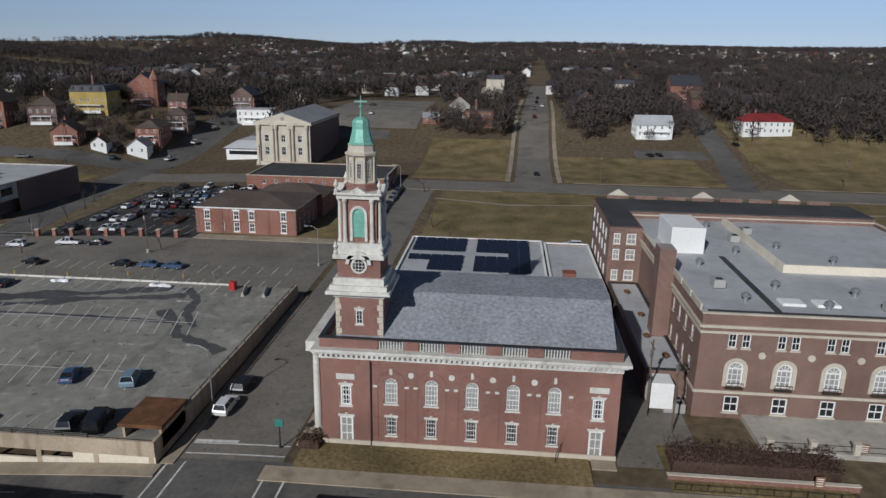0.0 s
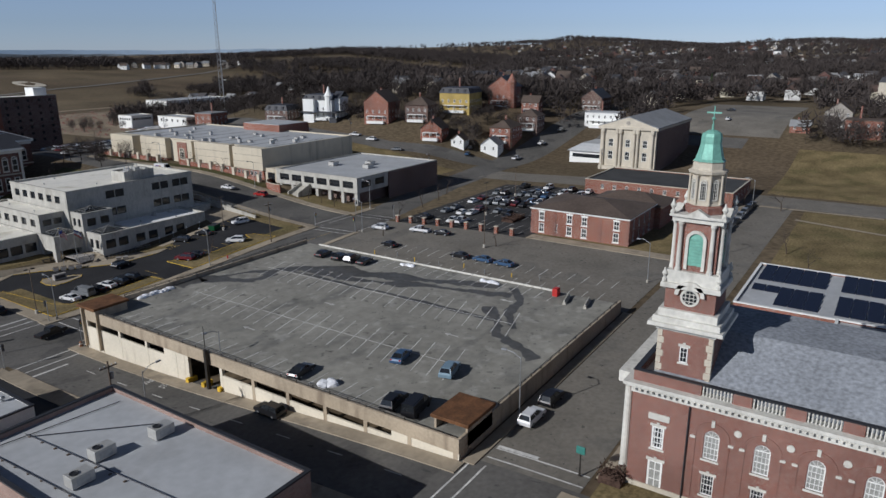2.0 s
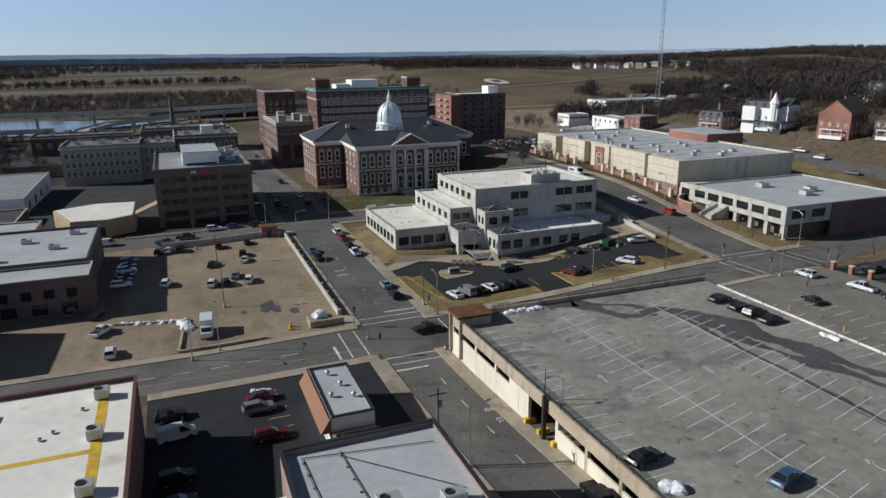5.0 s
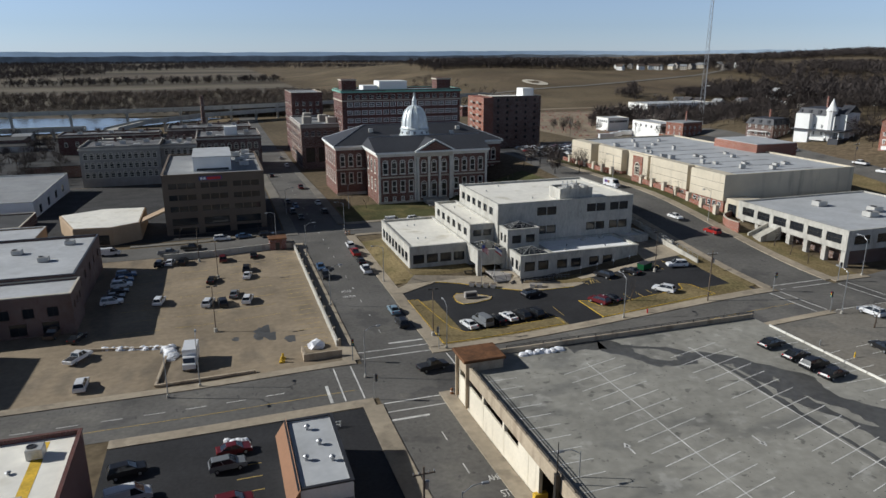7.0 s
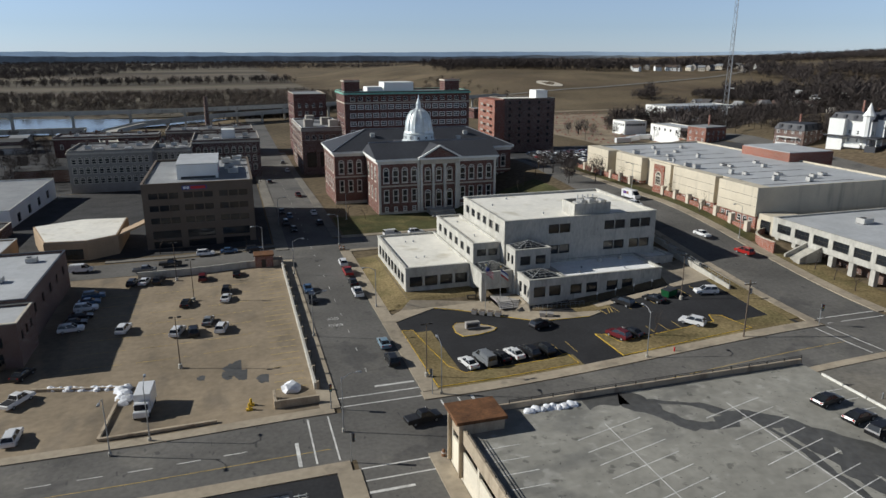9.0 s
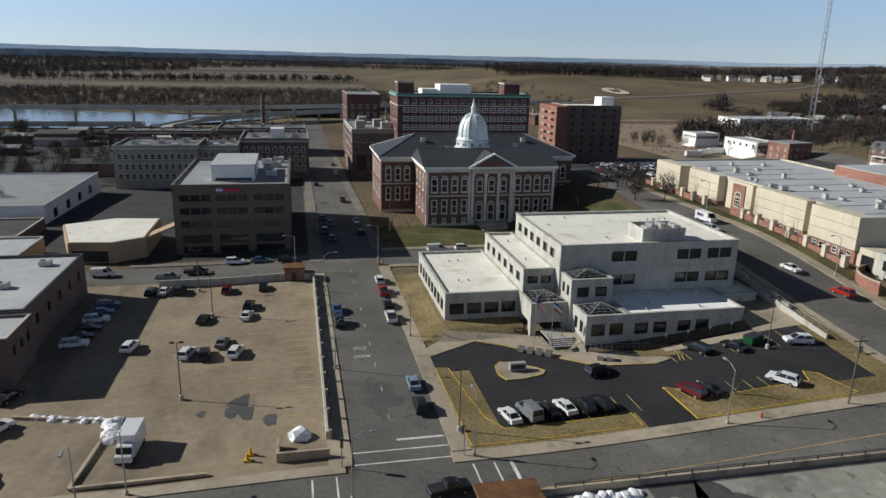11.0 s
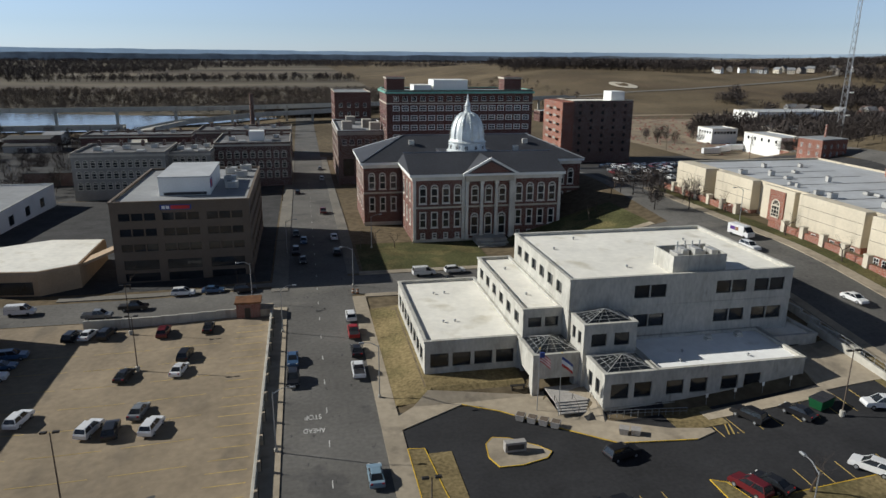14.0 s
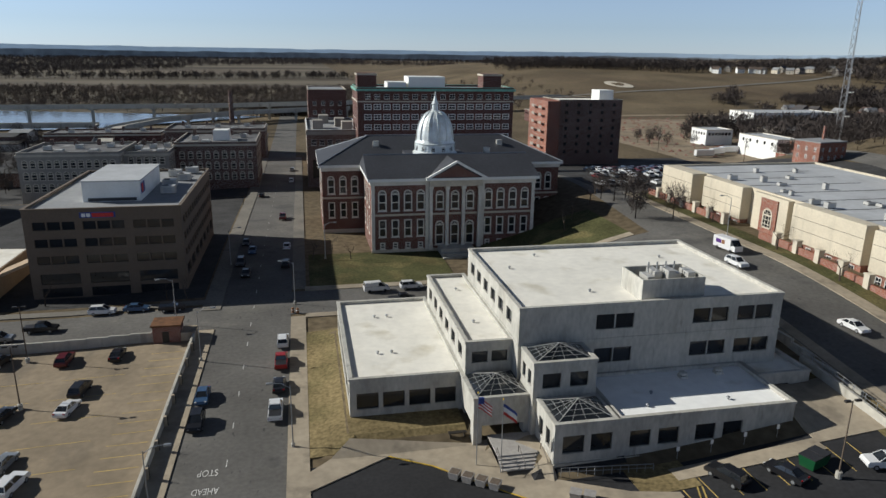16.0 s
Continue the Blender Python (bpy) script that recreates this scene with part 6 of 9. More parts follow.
# ---- east side: recreation hall, library wing, brick annexes, temple ----
def recreation():
    r = thing("recreation_hall", "long beige precast recreation hall on brick base", "sports hall")
    zr = block(r, (106, 150, 67, 156), -1, 14.2, M_BEIGE, M_LROOF, {}, .5, .4, M_BEIGE, .3, .1)
    for y0, y1, x0 in ((67.0, 82, 102.5), (85, 104.5, 103.5), (122, 138, 103.5), (141, 156, 102.0)):
        part("panel_bay", Mesh().box(x0, 105.99, y0, y1, 6.6, 14.2, .08), M_BEIGE, r)
        part("joint", Mesh().box(x0 - .01, x0 + .02, y0 + .2, y1 - .2, 9.2, 9.28).box(x0 - .01, x0 + .02, y0 + .2, y1 - .2, 11.6, 11.68), M_COPPING, r)
        part("brick_base", Mesh().box(x0 + .6, 105.98, y0 + .3, y1 - .3, -1, 6.6), M_BRICK2, r)
        rr = (x0 + .6, 105, y0, y1)
        for k in row(y0 + 1, y1 - 1, 6, 1.4, 4.4, 1.6, cols=2, rows=2, fr=.1, inset=-.03, frame=M_WHITE):
            window(r, "W", rr, **k)
    e = part("entrance", Mesh().box(104.6, 105.99, 107.5, 119, 4.4, 13.9), M_BEIGE, r)
    part("entrance_base", Mesh().box(104.7, 105.98, 107.5, 119, -1, 4.38), M_BRICK2, r)
    part("brick_strip", Mesh().box(104.3, 104.59, 110.4, 116, 4.0, 13.2, .05), M_BRICK2, r)
    window(e, "W", (104.3, 106, 107, 119), 113.2, 3.2, 6.6, 4.6, True, 3, 3, .35, -.06, frame=M_STONE)
    window(e, "W", (104.6, 106, 107, 119), 113.2, 5.5, 1.5, 2.5, False, 5, 2, .15, -.06, frame=M_WHITE)
    part("gym", Mesh().box(145.4, 163, 103, 125, 0, 16.5, .1), M_BRICK2, r, "red brick upper hall")
    part("gym_roof", Mesh().box(145.7, 162.7, 103.3, 124.7, 16.5, 16.7), M_LROOF, r)
    for i in range(9):
        part("tar_strip", Mesh().box(107, 139, 72 + i * 9, 72.5 + i * 9, zr, zr + .02), M_TAR, r)
    rg = random.Random(9)
    for i in range(22):
        roof_unit(108 + rg.random() * 28, 70 + rg.random() * 82, zr, .8 + rg.random() * 1.6, .8 + rg.random(), .7 + rg.random() * .8)
    # link with glass doors
    k = part("link", Mesh().box(103.5, 112, 61.3, 66.98, -1.5, 7.6, .06), M_BEIGE, r)
    window(k, "W", (103.5, 112, 61, 67), 64, 3.4, 2.6, 3.6, False, 3, 3, .12, -.05, frame=M_DSTEEL)


recreation()


def library():
    l = thing("library_wing", "two-storey precast wing with ribbon windows over columns", "office wing")
    rw = dict(cols=3, rows=2, fr=.12, inset=.2, frame=M_DSTEEL)
    up = (103, 148, 25, 61)
    zr = block(l, up, 3.0, 8.0, M_PRECAST, M_LROOF, {"W": row(26, 60, 6, 4.4, 4.4, 2.2, **rw), "S": row(104, 118, 2, 4.8, 4.4, 2.2, **rw)}, .4, .4, M_PRECAST, .3, .1)
    part("lower_wall", Mesh().box(106.5, 148, 27, 60.5, -4, 2.98), M_BRICK3, l)
    part("south_wall", Mesh().box(119, 148, 24.6, 24.99, -4, 7.7), M_BRICK3, l, "dark red brick end wall")
    for i in range(7):
        y = 26 + i * 5.6
        part("column", Mesh().box(103.4, 104.6, y - .6, y + .6, -4, 2.98), M_PRECAST, l)
    for x, y in ((120, 50), (128, 40), (122, 36)):
        roof_unit(x, y, zr, 3, 2.4, 1.4)


library()
# brick terrace, stairs and pier wall in front of the hall
tw = thing("terrace_wall", "curved red brick terrace wall with stone coping", "wall")
for i in range(12):
    a0, a1 = -.2 + i * .16, -.2 + (i + 1) * .16
    p = [(104.5 - 9 * math.cos(a), 58 + 10 * math.sin(a) - 4) for a in (a0, a1)]
    z = min(land(*q) for q in p) - .3
    part("brick_panel", Mesh().prism([p[1], p[0], (p[0][0] + .4, p[0][1]), (p[1][0] + .4, p[1][1])], z, land(96, 56) + 2.4), M_BRICK2, tw)
    part("coping", Mesh().prism([(p[1][0] - .06, p[1][1]), (p[0][0] - .06, p[0][1]), (p[0][0] + .46, p[0][1]), (p[1][0] + .46, p[1][1])], land(96, 56) + 2.4, land(96, 56) + 2.55), M_STONE, tw)
st_ = thing("outdoor_stairs", "pale stone steps climbing to the recreation hall", "stairs")
for i in range(14):
    part("step", Mesh().box(97.0 + i * .42, 97.5 + i * .42, 45.5, 49.5, -1, land(97, 47) + .17 * (i + 1)), M_CONC, st_)
for y in (45.3, 49.7):
    part("cheek_wall", Mesh().add([(97, y - .2, -1), (103.3, y - .2, -1), (103.3, y - .2, 4.4), (97, y - .2, 2.0), (97, y + .2, -1), (103.3, y + .2, -1), (103.3, y + .2, 4.4), (97, y + .2, 2.0)], [(0, 1, 2, 3), (7, 6, 5, 4), (3, 2, 6, 7), (0, 3, 7, 4)]), M_CONC, st_)
pw = thing("pier_wall", "brick garden wall with pale square piers", "wall")
for i in range(15):
    y = 66 + i * 6.2
    if 106 < y < 118:
        continue
    z = land(99.6, y)
    part("pier", Mesh().box(99.0, 100.2, y - .6, y + .6, z - .3, z + 2.6).box(98.9, 100.3, y - .7, y + .7, z + 2.6, z + 2.85), M_STONE, pw)
    part("panel", Mesh().box(99.4, 99.8, y + .6, y + 5.6, z - .4, z + 1.7), M_BRICK2, pw)
rt = thing("retaining_wall", "pale concrete retaining wall beside the city hall", "wall")
for i in range(10):
    y = 50 + i * 4.6
    part("panel", Mesh().box(73.6, 74.1, y, y + 4.58, -4.5, land(78, y + 4.6) + .4, .03), M_CONC, rt)
    part("railing", Mesh().tube((73.8, y, land(78, y) + 1.2), (73.8, y + 4.58, land(78, y + 4.6) + 1.2), .04).tube((73.8, y, land(78, y) + .3), (73.8, y, land(78, y) + 1.2), .04), M_DSTEEL, rt)

# brick office with tall white windows
ob_ = [w for y in (-41.5, -49.2, -53.2, -61.5) for w in (dict(c=y, w=1.5, zb=4.1, h=2.3, cols=2, rows=2, fr=.18, inset=.1, sill=M_WHITE, head=M_WHITE), dict(c=y, w=1.5, zb=1.0, h=2.4, cols=2, rows=2, fr=.18, inset=.1, sill=M_WHITE))] + row(-46.5, -44.5, 1, .9, 1.2, 2.4, cols=2, rows=3, fr=.1, inset=.1)
ofb = thing("brick_office", "two-storey orange brick office with tall white windows", "office")
block(ofb, (98, 119, -64.5, -38.8), -.5, 7.0, M_BRICK2, M_BROWNSH, {"W": ob_, "S": row(100, 117, 4, 1.4, 4.1, 2.2, **sash) + row(100, 117, 4, 1.4, 1.0, 2.2, **sash)}, .2, .3)
part("eaves", Mesh().box(97.5, 119.5, -65, -38.3, 7.0, 7.35), M_WHITE, ofb)
part("hip_roof", hip(Mesh(), 97.4, 119.6, -65.1, -38.2, 7.35, 9.4), M_BROWNSH, ofb, "low brown shingle hip roof")
qm = Mesh()
for y in (-64.4, -38.9, -57.4, -45.2):
    for k in range(9):
        qm.box(97.9, 98.3, y - .35 - .12 * (k % 2), y + .35 + .12 * (k % 2), .2 + k * .75, .85 + k * .75)
part("quoin_strip", qm, M_BRICK, ofb)
part("rear_wing", Mesh().box(119.6, 134, -66, -46, -.5, 6.2), M_BRICK2, ofb)
part("rear_roof", hip(Mesh(), 119.2, 134.6, -66.6, -45.4, 6.2, 8.6), M_BROWNSH, ofb)
plain_building("brick_annex", "long low red brick hall with black roof", "hall", (156, 184, -77, -30), 5.2, M_BRICK2, M_TAR, {"W": row(-75, -34, 10, 1.1, 2.4, 1.5, **sash), "S": row(158, 182, 5, 1.1, 2.4, 1.5, **sash)}, M_STONE, .4)


def temple():
    t = thing("temple_hall", "classical pale stone lodge hall with pediment", "lodge hall")
    rect = (208, 256, -37.5, -15)
    w = [k for y in (-33.2, -26.3, -19.4) for k in (dict(c=y, w=1.9, zb=9.4, h=3.0, cols=2, rows=2, fr=.16, inset=.2, sill=M_STONE), dict(c=y, w=1.9, zb=4.2, h=3.4, cols=2, rows=2, fr=.16, inset=.2, sill=M_STONE))]
    block(t, rect, -1, 16.4, M_STONE, M_SLATE, {"W": w}, .2, .5)
    part("dark_side", Mesh().box(209.5, 256.2, -37.9, -37.51, -1, 16.3), M_BRICK3, t, "dark brick flank wall")
    part("cornice", Mesh().box(207.1, 256.5, -38.3, -14.2, 16.4, 17.4), M_STONE, t)
    gm = Mesh()
    gable(gm, 208, 256, -37.8, -14.7, 17.4, 21.2, "x", .5, .3)
    part("roof", gm, M_GROOF, t)
    part("pediment", Mesh().add([(207.6, -38, 17.4), (207.6, -14.5, 17.4), (207.6, -26.2, 21.3), (209, -38, 17.4), (209, -14.5, 17.4), (209, -26.2, 21.3)], [(0, 2, 1), (3, 4, 5), (0, 3, 5, 2), (1, 2, 5, 4)]), M_STONE, t)
    part("emblem", Mesh().tube((207.4, -26.2, 18.9), (207.7, -26.2, 18.9), .8, n=14), M_STONEGREY, t)
    for y in (-36.2, -30.4, -29.0, -23.5, -22.1, -16.3):
        part("pilaster", Mesh().lathe(207.5, y, [(.75, 0), (.75, 1), (.6, 1.2), (.52, 14.4), (.8, 14.9), (.8, 16.4)], 12), M_STONE, t)
    part("plinth", Mesh().box(206.6, 207.99, -37.5, -15, -1, 1.6), M_STONE, t)
    a = thing("lodge_annex", "white modern annex with curved band windows", "annex")
    part("wall", Mesh().box(222, 246, -14.5, 4, -3, 4.5, .1), M_WHITE, a)
    part("band_window", Mesh().box(221.9, 222.05, -13, 2.6, 1.8, 3.4), M_GLASS, a)
    part("roof", Mesh().add([(221, -15, 4.5), (247, -15, 4.5), (247, 5, 4.5), (221, 5, 4.5), (226, -10, 7.5), (242, -10, 7.5), (242, 0, 7.5), (226, 0, 7.5)], [(0, 1, 5, 4), (1, 2, 6, 5), (2, 3, 7, 6), (3, 0, 4, 7), (4, 5, 6, 7)]), M_LROOF, a)


temple()
# pale industrial sheds and a red inn on the flats to the north-east
for rect, z1, wall, roof, lab in (((232, 246, 281, 312), 4.5, M_WHITE, M_LROOF, "white three-storey industrial office"), ((234, 251, 346, 362), 2.5, M_WHITE, M_LROOF, "small white industrial shed"),
                                  ((285, 340, 352, 376), 1, M_STONEGREY, M_GROOF, "long grey industrial shed"), ((330, 400, 440, 470), 4, M_WHITE, M_LROOF, "pale steel industrial warehouse by the yard"),
                                  ((180, 200, 505, 520), 1, M_BRICK4, M_LROOF, "small red brick shed"), ((238, 252, 262, 280), 4.5, M_BRICK2, M_GROOF, "red brick inn with flat roof"),
                                  ((256, 272, 262, 282), 3, M_STONEGREY, M_GROOF, "grey clapboard inn wing"), ((225, 236, 258, 272), 0, M_BRICK2, M_GROOF, "low red brick corner shop")):
    x0, x1, y0, y1 = rect
    plain_building("shed", lab, "shed", rect, z1, wall, roof, {"W": row(y0 + 1, y1 - 1, 5, 1.6, z1 - 3.4, 1.6, **dark), "S": row(x0 + 1, x1 - 1, 7, 1.8, z1 - 3.4, 1.6, **dark)}, M_STONE, .4, group="industrial sheds")
# ---- vehicles ----
PAINT = {k: mat("car_paint_" + k, c, .28, .1, big=.05, fine=.04, bump=0, spec=.6) for k, c in dict(
    white=(.72, .72, .72), black=(.014, .014, .016), grey=(.19, .2, .21), red=(.33, .018, .016), maroon=(.12, .012, .016), blue=(.05, .1, .19), lightblue=(.2, .29, .36), brown=(.16, .11, .07), green=(.015, .09, .035)).items()}
FORMS = dict(
    sedan=dict(L=4.7, W=1.82, body=[(-2.3, .35), (-2.35, .75), (-2.2, .98), (-1.45, 1.02), (1.0, .96), (2.15, .78), (2.35, .55), (2.3, .32)], cab=[(-1.75, 1.0), (-1.0, 1.43), (.35, 1.44), (1.15, .97)]),
    suv=dict(L=4.8, W=1.9, body=[(-2.35, .4), (-2.4, .9), (-2.3, 1.12), (-1.5, 1.15), (1.05, 1.1), (2.2, .98), (2.4, .65), (2.35, .38)], cab=[(-2.25, 1.12), (-1.95, 1.72), (.25, 1.74), (1.15, 1.1)]),
    van=dict(L=5.4, W=2.0, body=[(-2.65, .4), (-2.7, 1.0), (-2.65, 1.25), (0, 1.28), (1.6, 1.22), (2.5, 1.02), (2.7, .7), (2.65, .38)], cab=[(-2.6, 1.25), (-2.5, 2.1), (.9, 2.1), (1.9, 1.2)]),
    pickup=dict(L=5.6, W=1.98, body=[(-2.75, .5), (-2.8, 1.02), (-2.7, 1.12), (-.6, 1.14), (1.3, 1.12), (2.6, 1.0), (2.8, .7), (2.75, .45)], cab=[(-.75, 1.12), (-.55, 1.8), (.75, 1.8), (1.5, 1.12)]))
MADE = {}


def car_master(form, colour, far=False):
    f = FORMS[form]
    w, paint = f["W"] / 2, PAINT[colour]
    c = thing("car" if form in ("sedan", "suv") else form, f"{'pale ' if colour == 'lightblue' else ''}{colour.replace('light', '')} {form} parked with its wheels straight", form if form != "suv" else "car", "parked cars")
    b, n = Mesh(), len(f["body"])
    ring = f["body"]
    v = []
    for y, s in ((-w, .0), (w, .0)):
        v += [(x, y * (1 if z < .95 else .94), z) for x, z in ring]
    b.add(v, [tuple(range(n)), tuple(reversed(range(n, 2 * n)))] + [(i, n + i, n + (i + 1) % n, (i + 1) % n) for i in range(n)])
    body = part("body", b, paint, c)
    if form == "pickup":
        part("bed", Mesh().box(-2.65, -.85, -w + .16, w - .16, 1.145, 1.16), M_COPPING, body)
    (x0, z0), (x1, z1), (x2, z2), (x3, z3) = f["cab"]
    g = Mesh()
    gw, tw_ = w - .1, w - .28
    g.add([(x0, -gw, z0), (x3, -gw, z3), (x3, gw, z3), (x0, gw, z0), (x1, -tw_, z1), (x2, -tw_, z2), (x2, tw_, z2), (x1, tw_, z1)],
          [(0, 1, 5, 4), (1, 2, 6, 5), (2, 3, 7, 6), (3, 0, 4, 7), (4, 5, 6, 7)])
    part("glazing", g, M_GLASS, c, "dark tinted windows")
    r = Mesh().add([(x1 - .04, -tw_ - .02, z1 - .03), (x2 + .04, -tw_ - .02, z2 - .03), (x2 + .04, tw_ + .02, z2 - .03), (x1 - .04, tw_ + .02, z1 - .03), (x1 + .06, -tw_ + .06, z1 + .04), (x2 - .06, -tw_ + .06, z2 + .04), (x2 - .06, tw_ - .06, z2 + .04), (x1 + .06, tw_ - .06, z1 + .04)],
                   [(0, 1, 5, 4), (1, 2, 6, 5), (2, 3, 7, 6), (3, 0, 4, 7), (4, 5, 6, 7)])
    for xa, za, xb, zb in ((x0, z0, x1, z1), (x3, z3, x2, z2), ((x0 + x3) / 2, z0, (x1 + x2) / 2, z1)):
        for s in (-1, 1):
            r.tube((xa, s * gw, za), (xb, s * tw_, zb), .05, n=4)
    if form == "van":
        r.box(x1, .3, -gw - .0, gw + .0, 1.3, 2.06)
    part("roof", r, paint, c)
    tyre = Mesh().lathe(0, 0, [(.2, -.1), (.32, -.11), (.34, -.07), (.34, .07), (.32, .11), (.2, .1)], 12)
    rim = Mesh().lathe(0, 0, [(.03, -.12), (.2, -.115), (.21, .1), (.03, .11)], 10)
    if far:
        gear = Mesh().box(-f["L"] * .4, f["L"] * .4, -w + .1, w - .1, .2, .4)
        for x in (-f["L"] * .3, f["L"] * .3):
            gear.tube((x, -w + .01, .34), (x, w - .01, .34), .34, n=12)
        part("running_gear", gear, M_RUBBER, c)
    for x in (-f["L"] * .3, f["L"] * .3) if not far else ():
        for s in (-1, 1):
            o = part("wheel", tyre.data("wheel"), M_RUBBER, c)
            o.matrix_basis = pose(x, s * (w - .08), .34, 90)
            if form != "van":
                part("rim", rim.data("rim"), M_STEEL, o)
    e = f["L"] / 2
    for s in (-1, 1) if not far else ():
        part("headlight", Mesh().box(e - .22, e - .06, s * w * .55, s * w * .88, .62, .78), M_LIGHT, c)
        part("tail_light", Mesh().box(-e + .02, -e + .12, s * w * .6, s * w * .9, .78, .96), M_TAIL, c)
    return c


def car(x, y, form, colour, rz, z=None, far=False):
    key = (form, colour, far)
    m = pose(x, y, land(x, y) + .1 if z is None else z, 0, 0, rz)
    if key not in MADE:
        MADE[key] = car_master(form, colour, far)
        MADE[key].matrix_basis = m
        return MADE[key]
    return copy_thing(MADE[key], m)


for x, y, form, colour, rz in [(-49.0, 63.4, "suv", "white", 80), (-38.7, 58.8, "suv", "white", 75), (-35.7, 57.8, "suv", "black", 95), (-33.1, 62.5, "sedan", "grey", 82), (-30.4, 57.5, "suv", "white", 78), (-29.6, 75.2, "sedan", "white", 80), (-29.5, 80.8, "suv", "black", 85), (-37.9, 75.2, "sedan", "black", 80), (-35.0, 92.4, "suv", "maroon", 90), (-27.1, 92.4, "sedan", "black", 90), (-50.7, 93.4, "suv", "black", 80), (-48.2, 93.9, "sedan", "white", 80), (-45.0, 93.7, "suv", "black", 80)]:
    car(x, y, form, colour, rz)
for x, y, form, colour, rz in [(-58.9, 66.2, "suv", "white", 5), (-58.9, 69.9, "sedan", "black", 5), (-58.4, 73.6, "sedan", "black", 5), (-58.2, 78.2, "suv", "white", 5), (-58.3, 82.4, "sedan", "blue", 5), (-58.0, 86.4, "suv", "blue", 5), (-61.0, 36.5, "pickup", "white", 60), (-58.6, 24.2, "suv", "white", 90), (-62.7, 46.6, "sedan", "black", 70), (-67.5, 50.3, "pickup", "brown", 80),
                               (-43.3, 107.4, "pickup", "black", 0), (-49.1, 103.6, "pickup", "grey", 0), (-64.4, 108.4, "van", "white", 0), (-34.8, 114.2, "suv", "white", 0), (-28.7, 114.2, "sedan", "blue", 0), (-22, 112.6, "suv", "black", 5)]:
    car(x, y, form, colour, rz)
for x, y, form, colour, rz in [(-0.9, 92.6, "suv", "white", 90), (-1.0, 84.6, "pickup", "red", 90), (-1.1, 76.4, "sedan", "black", 90), (-1.4, 68.8, "pickup", "white", 90), (-11.7, 74.8, "sedan", "blue", -90), (-11.6, 67.4, "suv", "black", -90), (-1.7, 39.8, "sedan", "lightblue", 90), (-1.9, 32.3, "suv", "black", 90), (-9.7, 131.8, "sedan", "black", -90), (-9.4, 150.3, "sedan", "blue", -90),
                               (-1.2, 153.0, "sedan", "white", 90), (-1.2, 137.6, "suv", "black", 90), (-3, 188.4, "pickup", "maroon", 90), (-11.4, 140, "suv", "black", -90), (-11.4, 158, "sedan", "black", -90), (-3.2, -48.5, "suv", "black", 88), (-2.0, 11.4, "pickup", "black", 10), (-11.2, 230, "sedan", "black", 90), (-1.2, 262, "suv", "white", 90), (-1.2, 290, "sedan", "grey", 90)]:
    car(x, y, form, colour, rz)
for x, y, form, colour, rz in [(10.5, 27.2, "sedan", "white", 100), (13.6, 27.6, "van", "grey", 100), (16.6, 27.6, "sedan", "black", 100), (19.3, 27.9, "sedan", "white", 100), (22.0, 27.6, "suv", "black", 100), (24.9, 27.5, "suv", "black", 100), (29.0, 37.7, "suv", "black", 15), (39.8, 27.5, "suv", "maroon", 110), (42.4, 27.4, "sedan", "black", 115), (55.2, 26.9, "suv", "white", 125), (49.0, 41.2, "suv", "black", 112), (55.3, 39.8, "sedan", "black", 112), (66.6, 38.1, "suv", "white", 165),
                               (17.6, 117.0, "van", "white", 5), (25.0, 117.6, "suv", "white", 5), (22.0, 109.8, "pickup", "black", 2), (85.7, 65.5, "sedan", "white", -85), (88.6, 53.4, "suv", "red", 95), (83, 92, "suv", "white", -85)]:
    car(x, y, form, colour, rz)
for x, y, form, colour, rz in [(14.1, -58.4, "sedan", "blue", 15), (14.1, -67.1, "suv", "lightblue", 15), (2.4, -49.3, "sedan", "black", 10), (2.4, -66.0, "suv", "black", 10), (2.8, -69.3, "van", "black", 10), (48.3, -11.0, "sedan", "black", 10), (48.6, -15.8, "sedan", "black", 10), (48.6, -19.3, "suv", "black", 10), (48.8, -22.6, "sedan", "black", 10)]:
    car(x, y, form, colour, rz, 2.01)
for x, y, form, colour, rz in [(69.1, -13.9, "sedan", "black", 80), (69.0, -34.6, "sedan", "black", 85), (69.0, -40.7, "sedan", "blue", 85), (68.7, -46.4, "sedan", "blue", 85), (82.2, -.4, "suv", "white", 95), (83.7, -12.9, "pickup", "white", 95), (83.5, -19.9, "sedan", "black", 95), (11.6, -81.4, "suv", "white", 0), (17.6, -81.4, "suv", "black", 0),
                               (-47.8, -12.1, "van", "white", 10), (-48.6, -5.6, "suv", "black", 10), (-36.2, -8.4, "suv", "grey", 5), (-35.7, -17.4, "suv", "maroon", 5), (-35.3, -4.6, "sedan", "maroon", 5), (-48, -24, "suv", "black", 8), (-48, -30, "sedan", "black", 8),
                               (96, -126, "sedan", "grey", 90), (97, -134, "suv", "white", 90), (243, -180, "sedan", "black", 20), (244, -184, "sedan", "black", 20)]:
    car(x, y, form, colour, rz)
rng = random.Random(11)
CHOICE = ["black", "black", "white", "grey", "white", "black", "maroon", "grey", "black", "white", "blue", "white"]
# the walled car park
for ri, x in enumerate((98, 108.5, 114, 125, 130.5, 141, 147, 155)):
    for k in range(11):
        y = -35 + k * 3.0
        if rng.random() < (.45 if ri < 2 else .75 if ri < 6 else .5) and not (x < 100 and y < -28):
            car(x + rng.uniform(-.4, .4), y, rng.choice(["sedan", "sedan", "suv", "suv", "pickup"]), rng.choice(CHOICE), rng.choice([0, 180]) + rng.uniform(-3, 3), far=True)
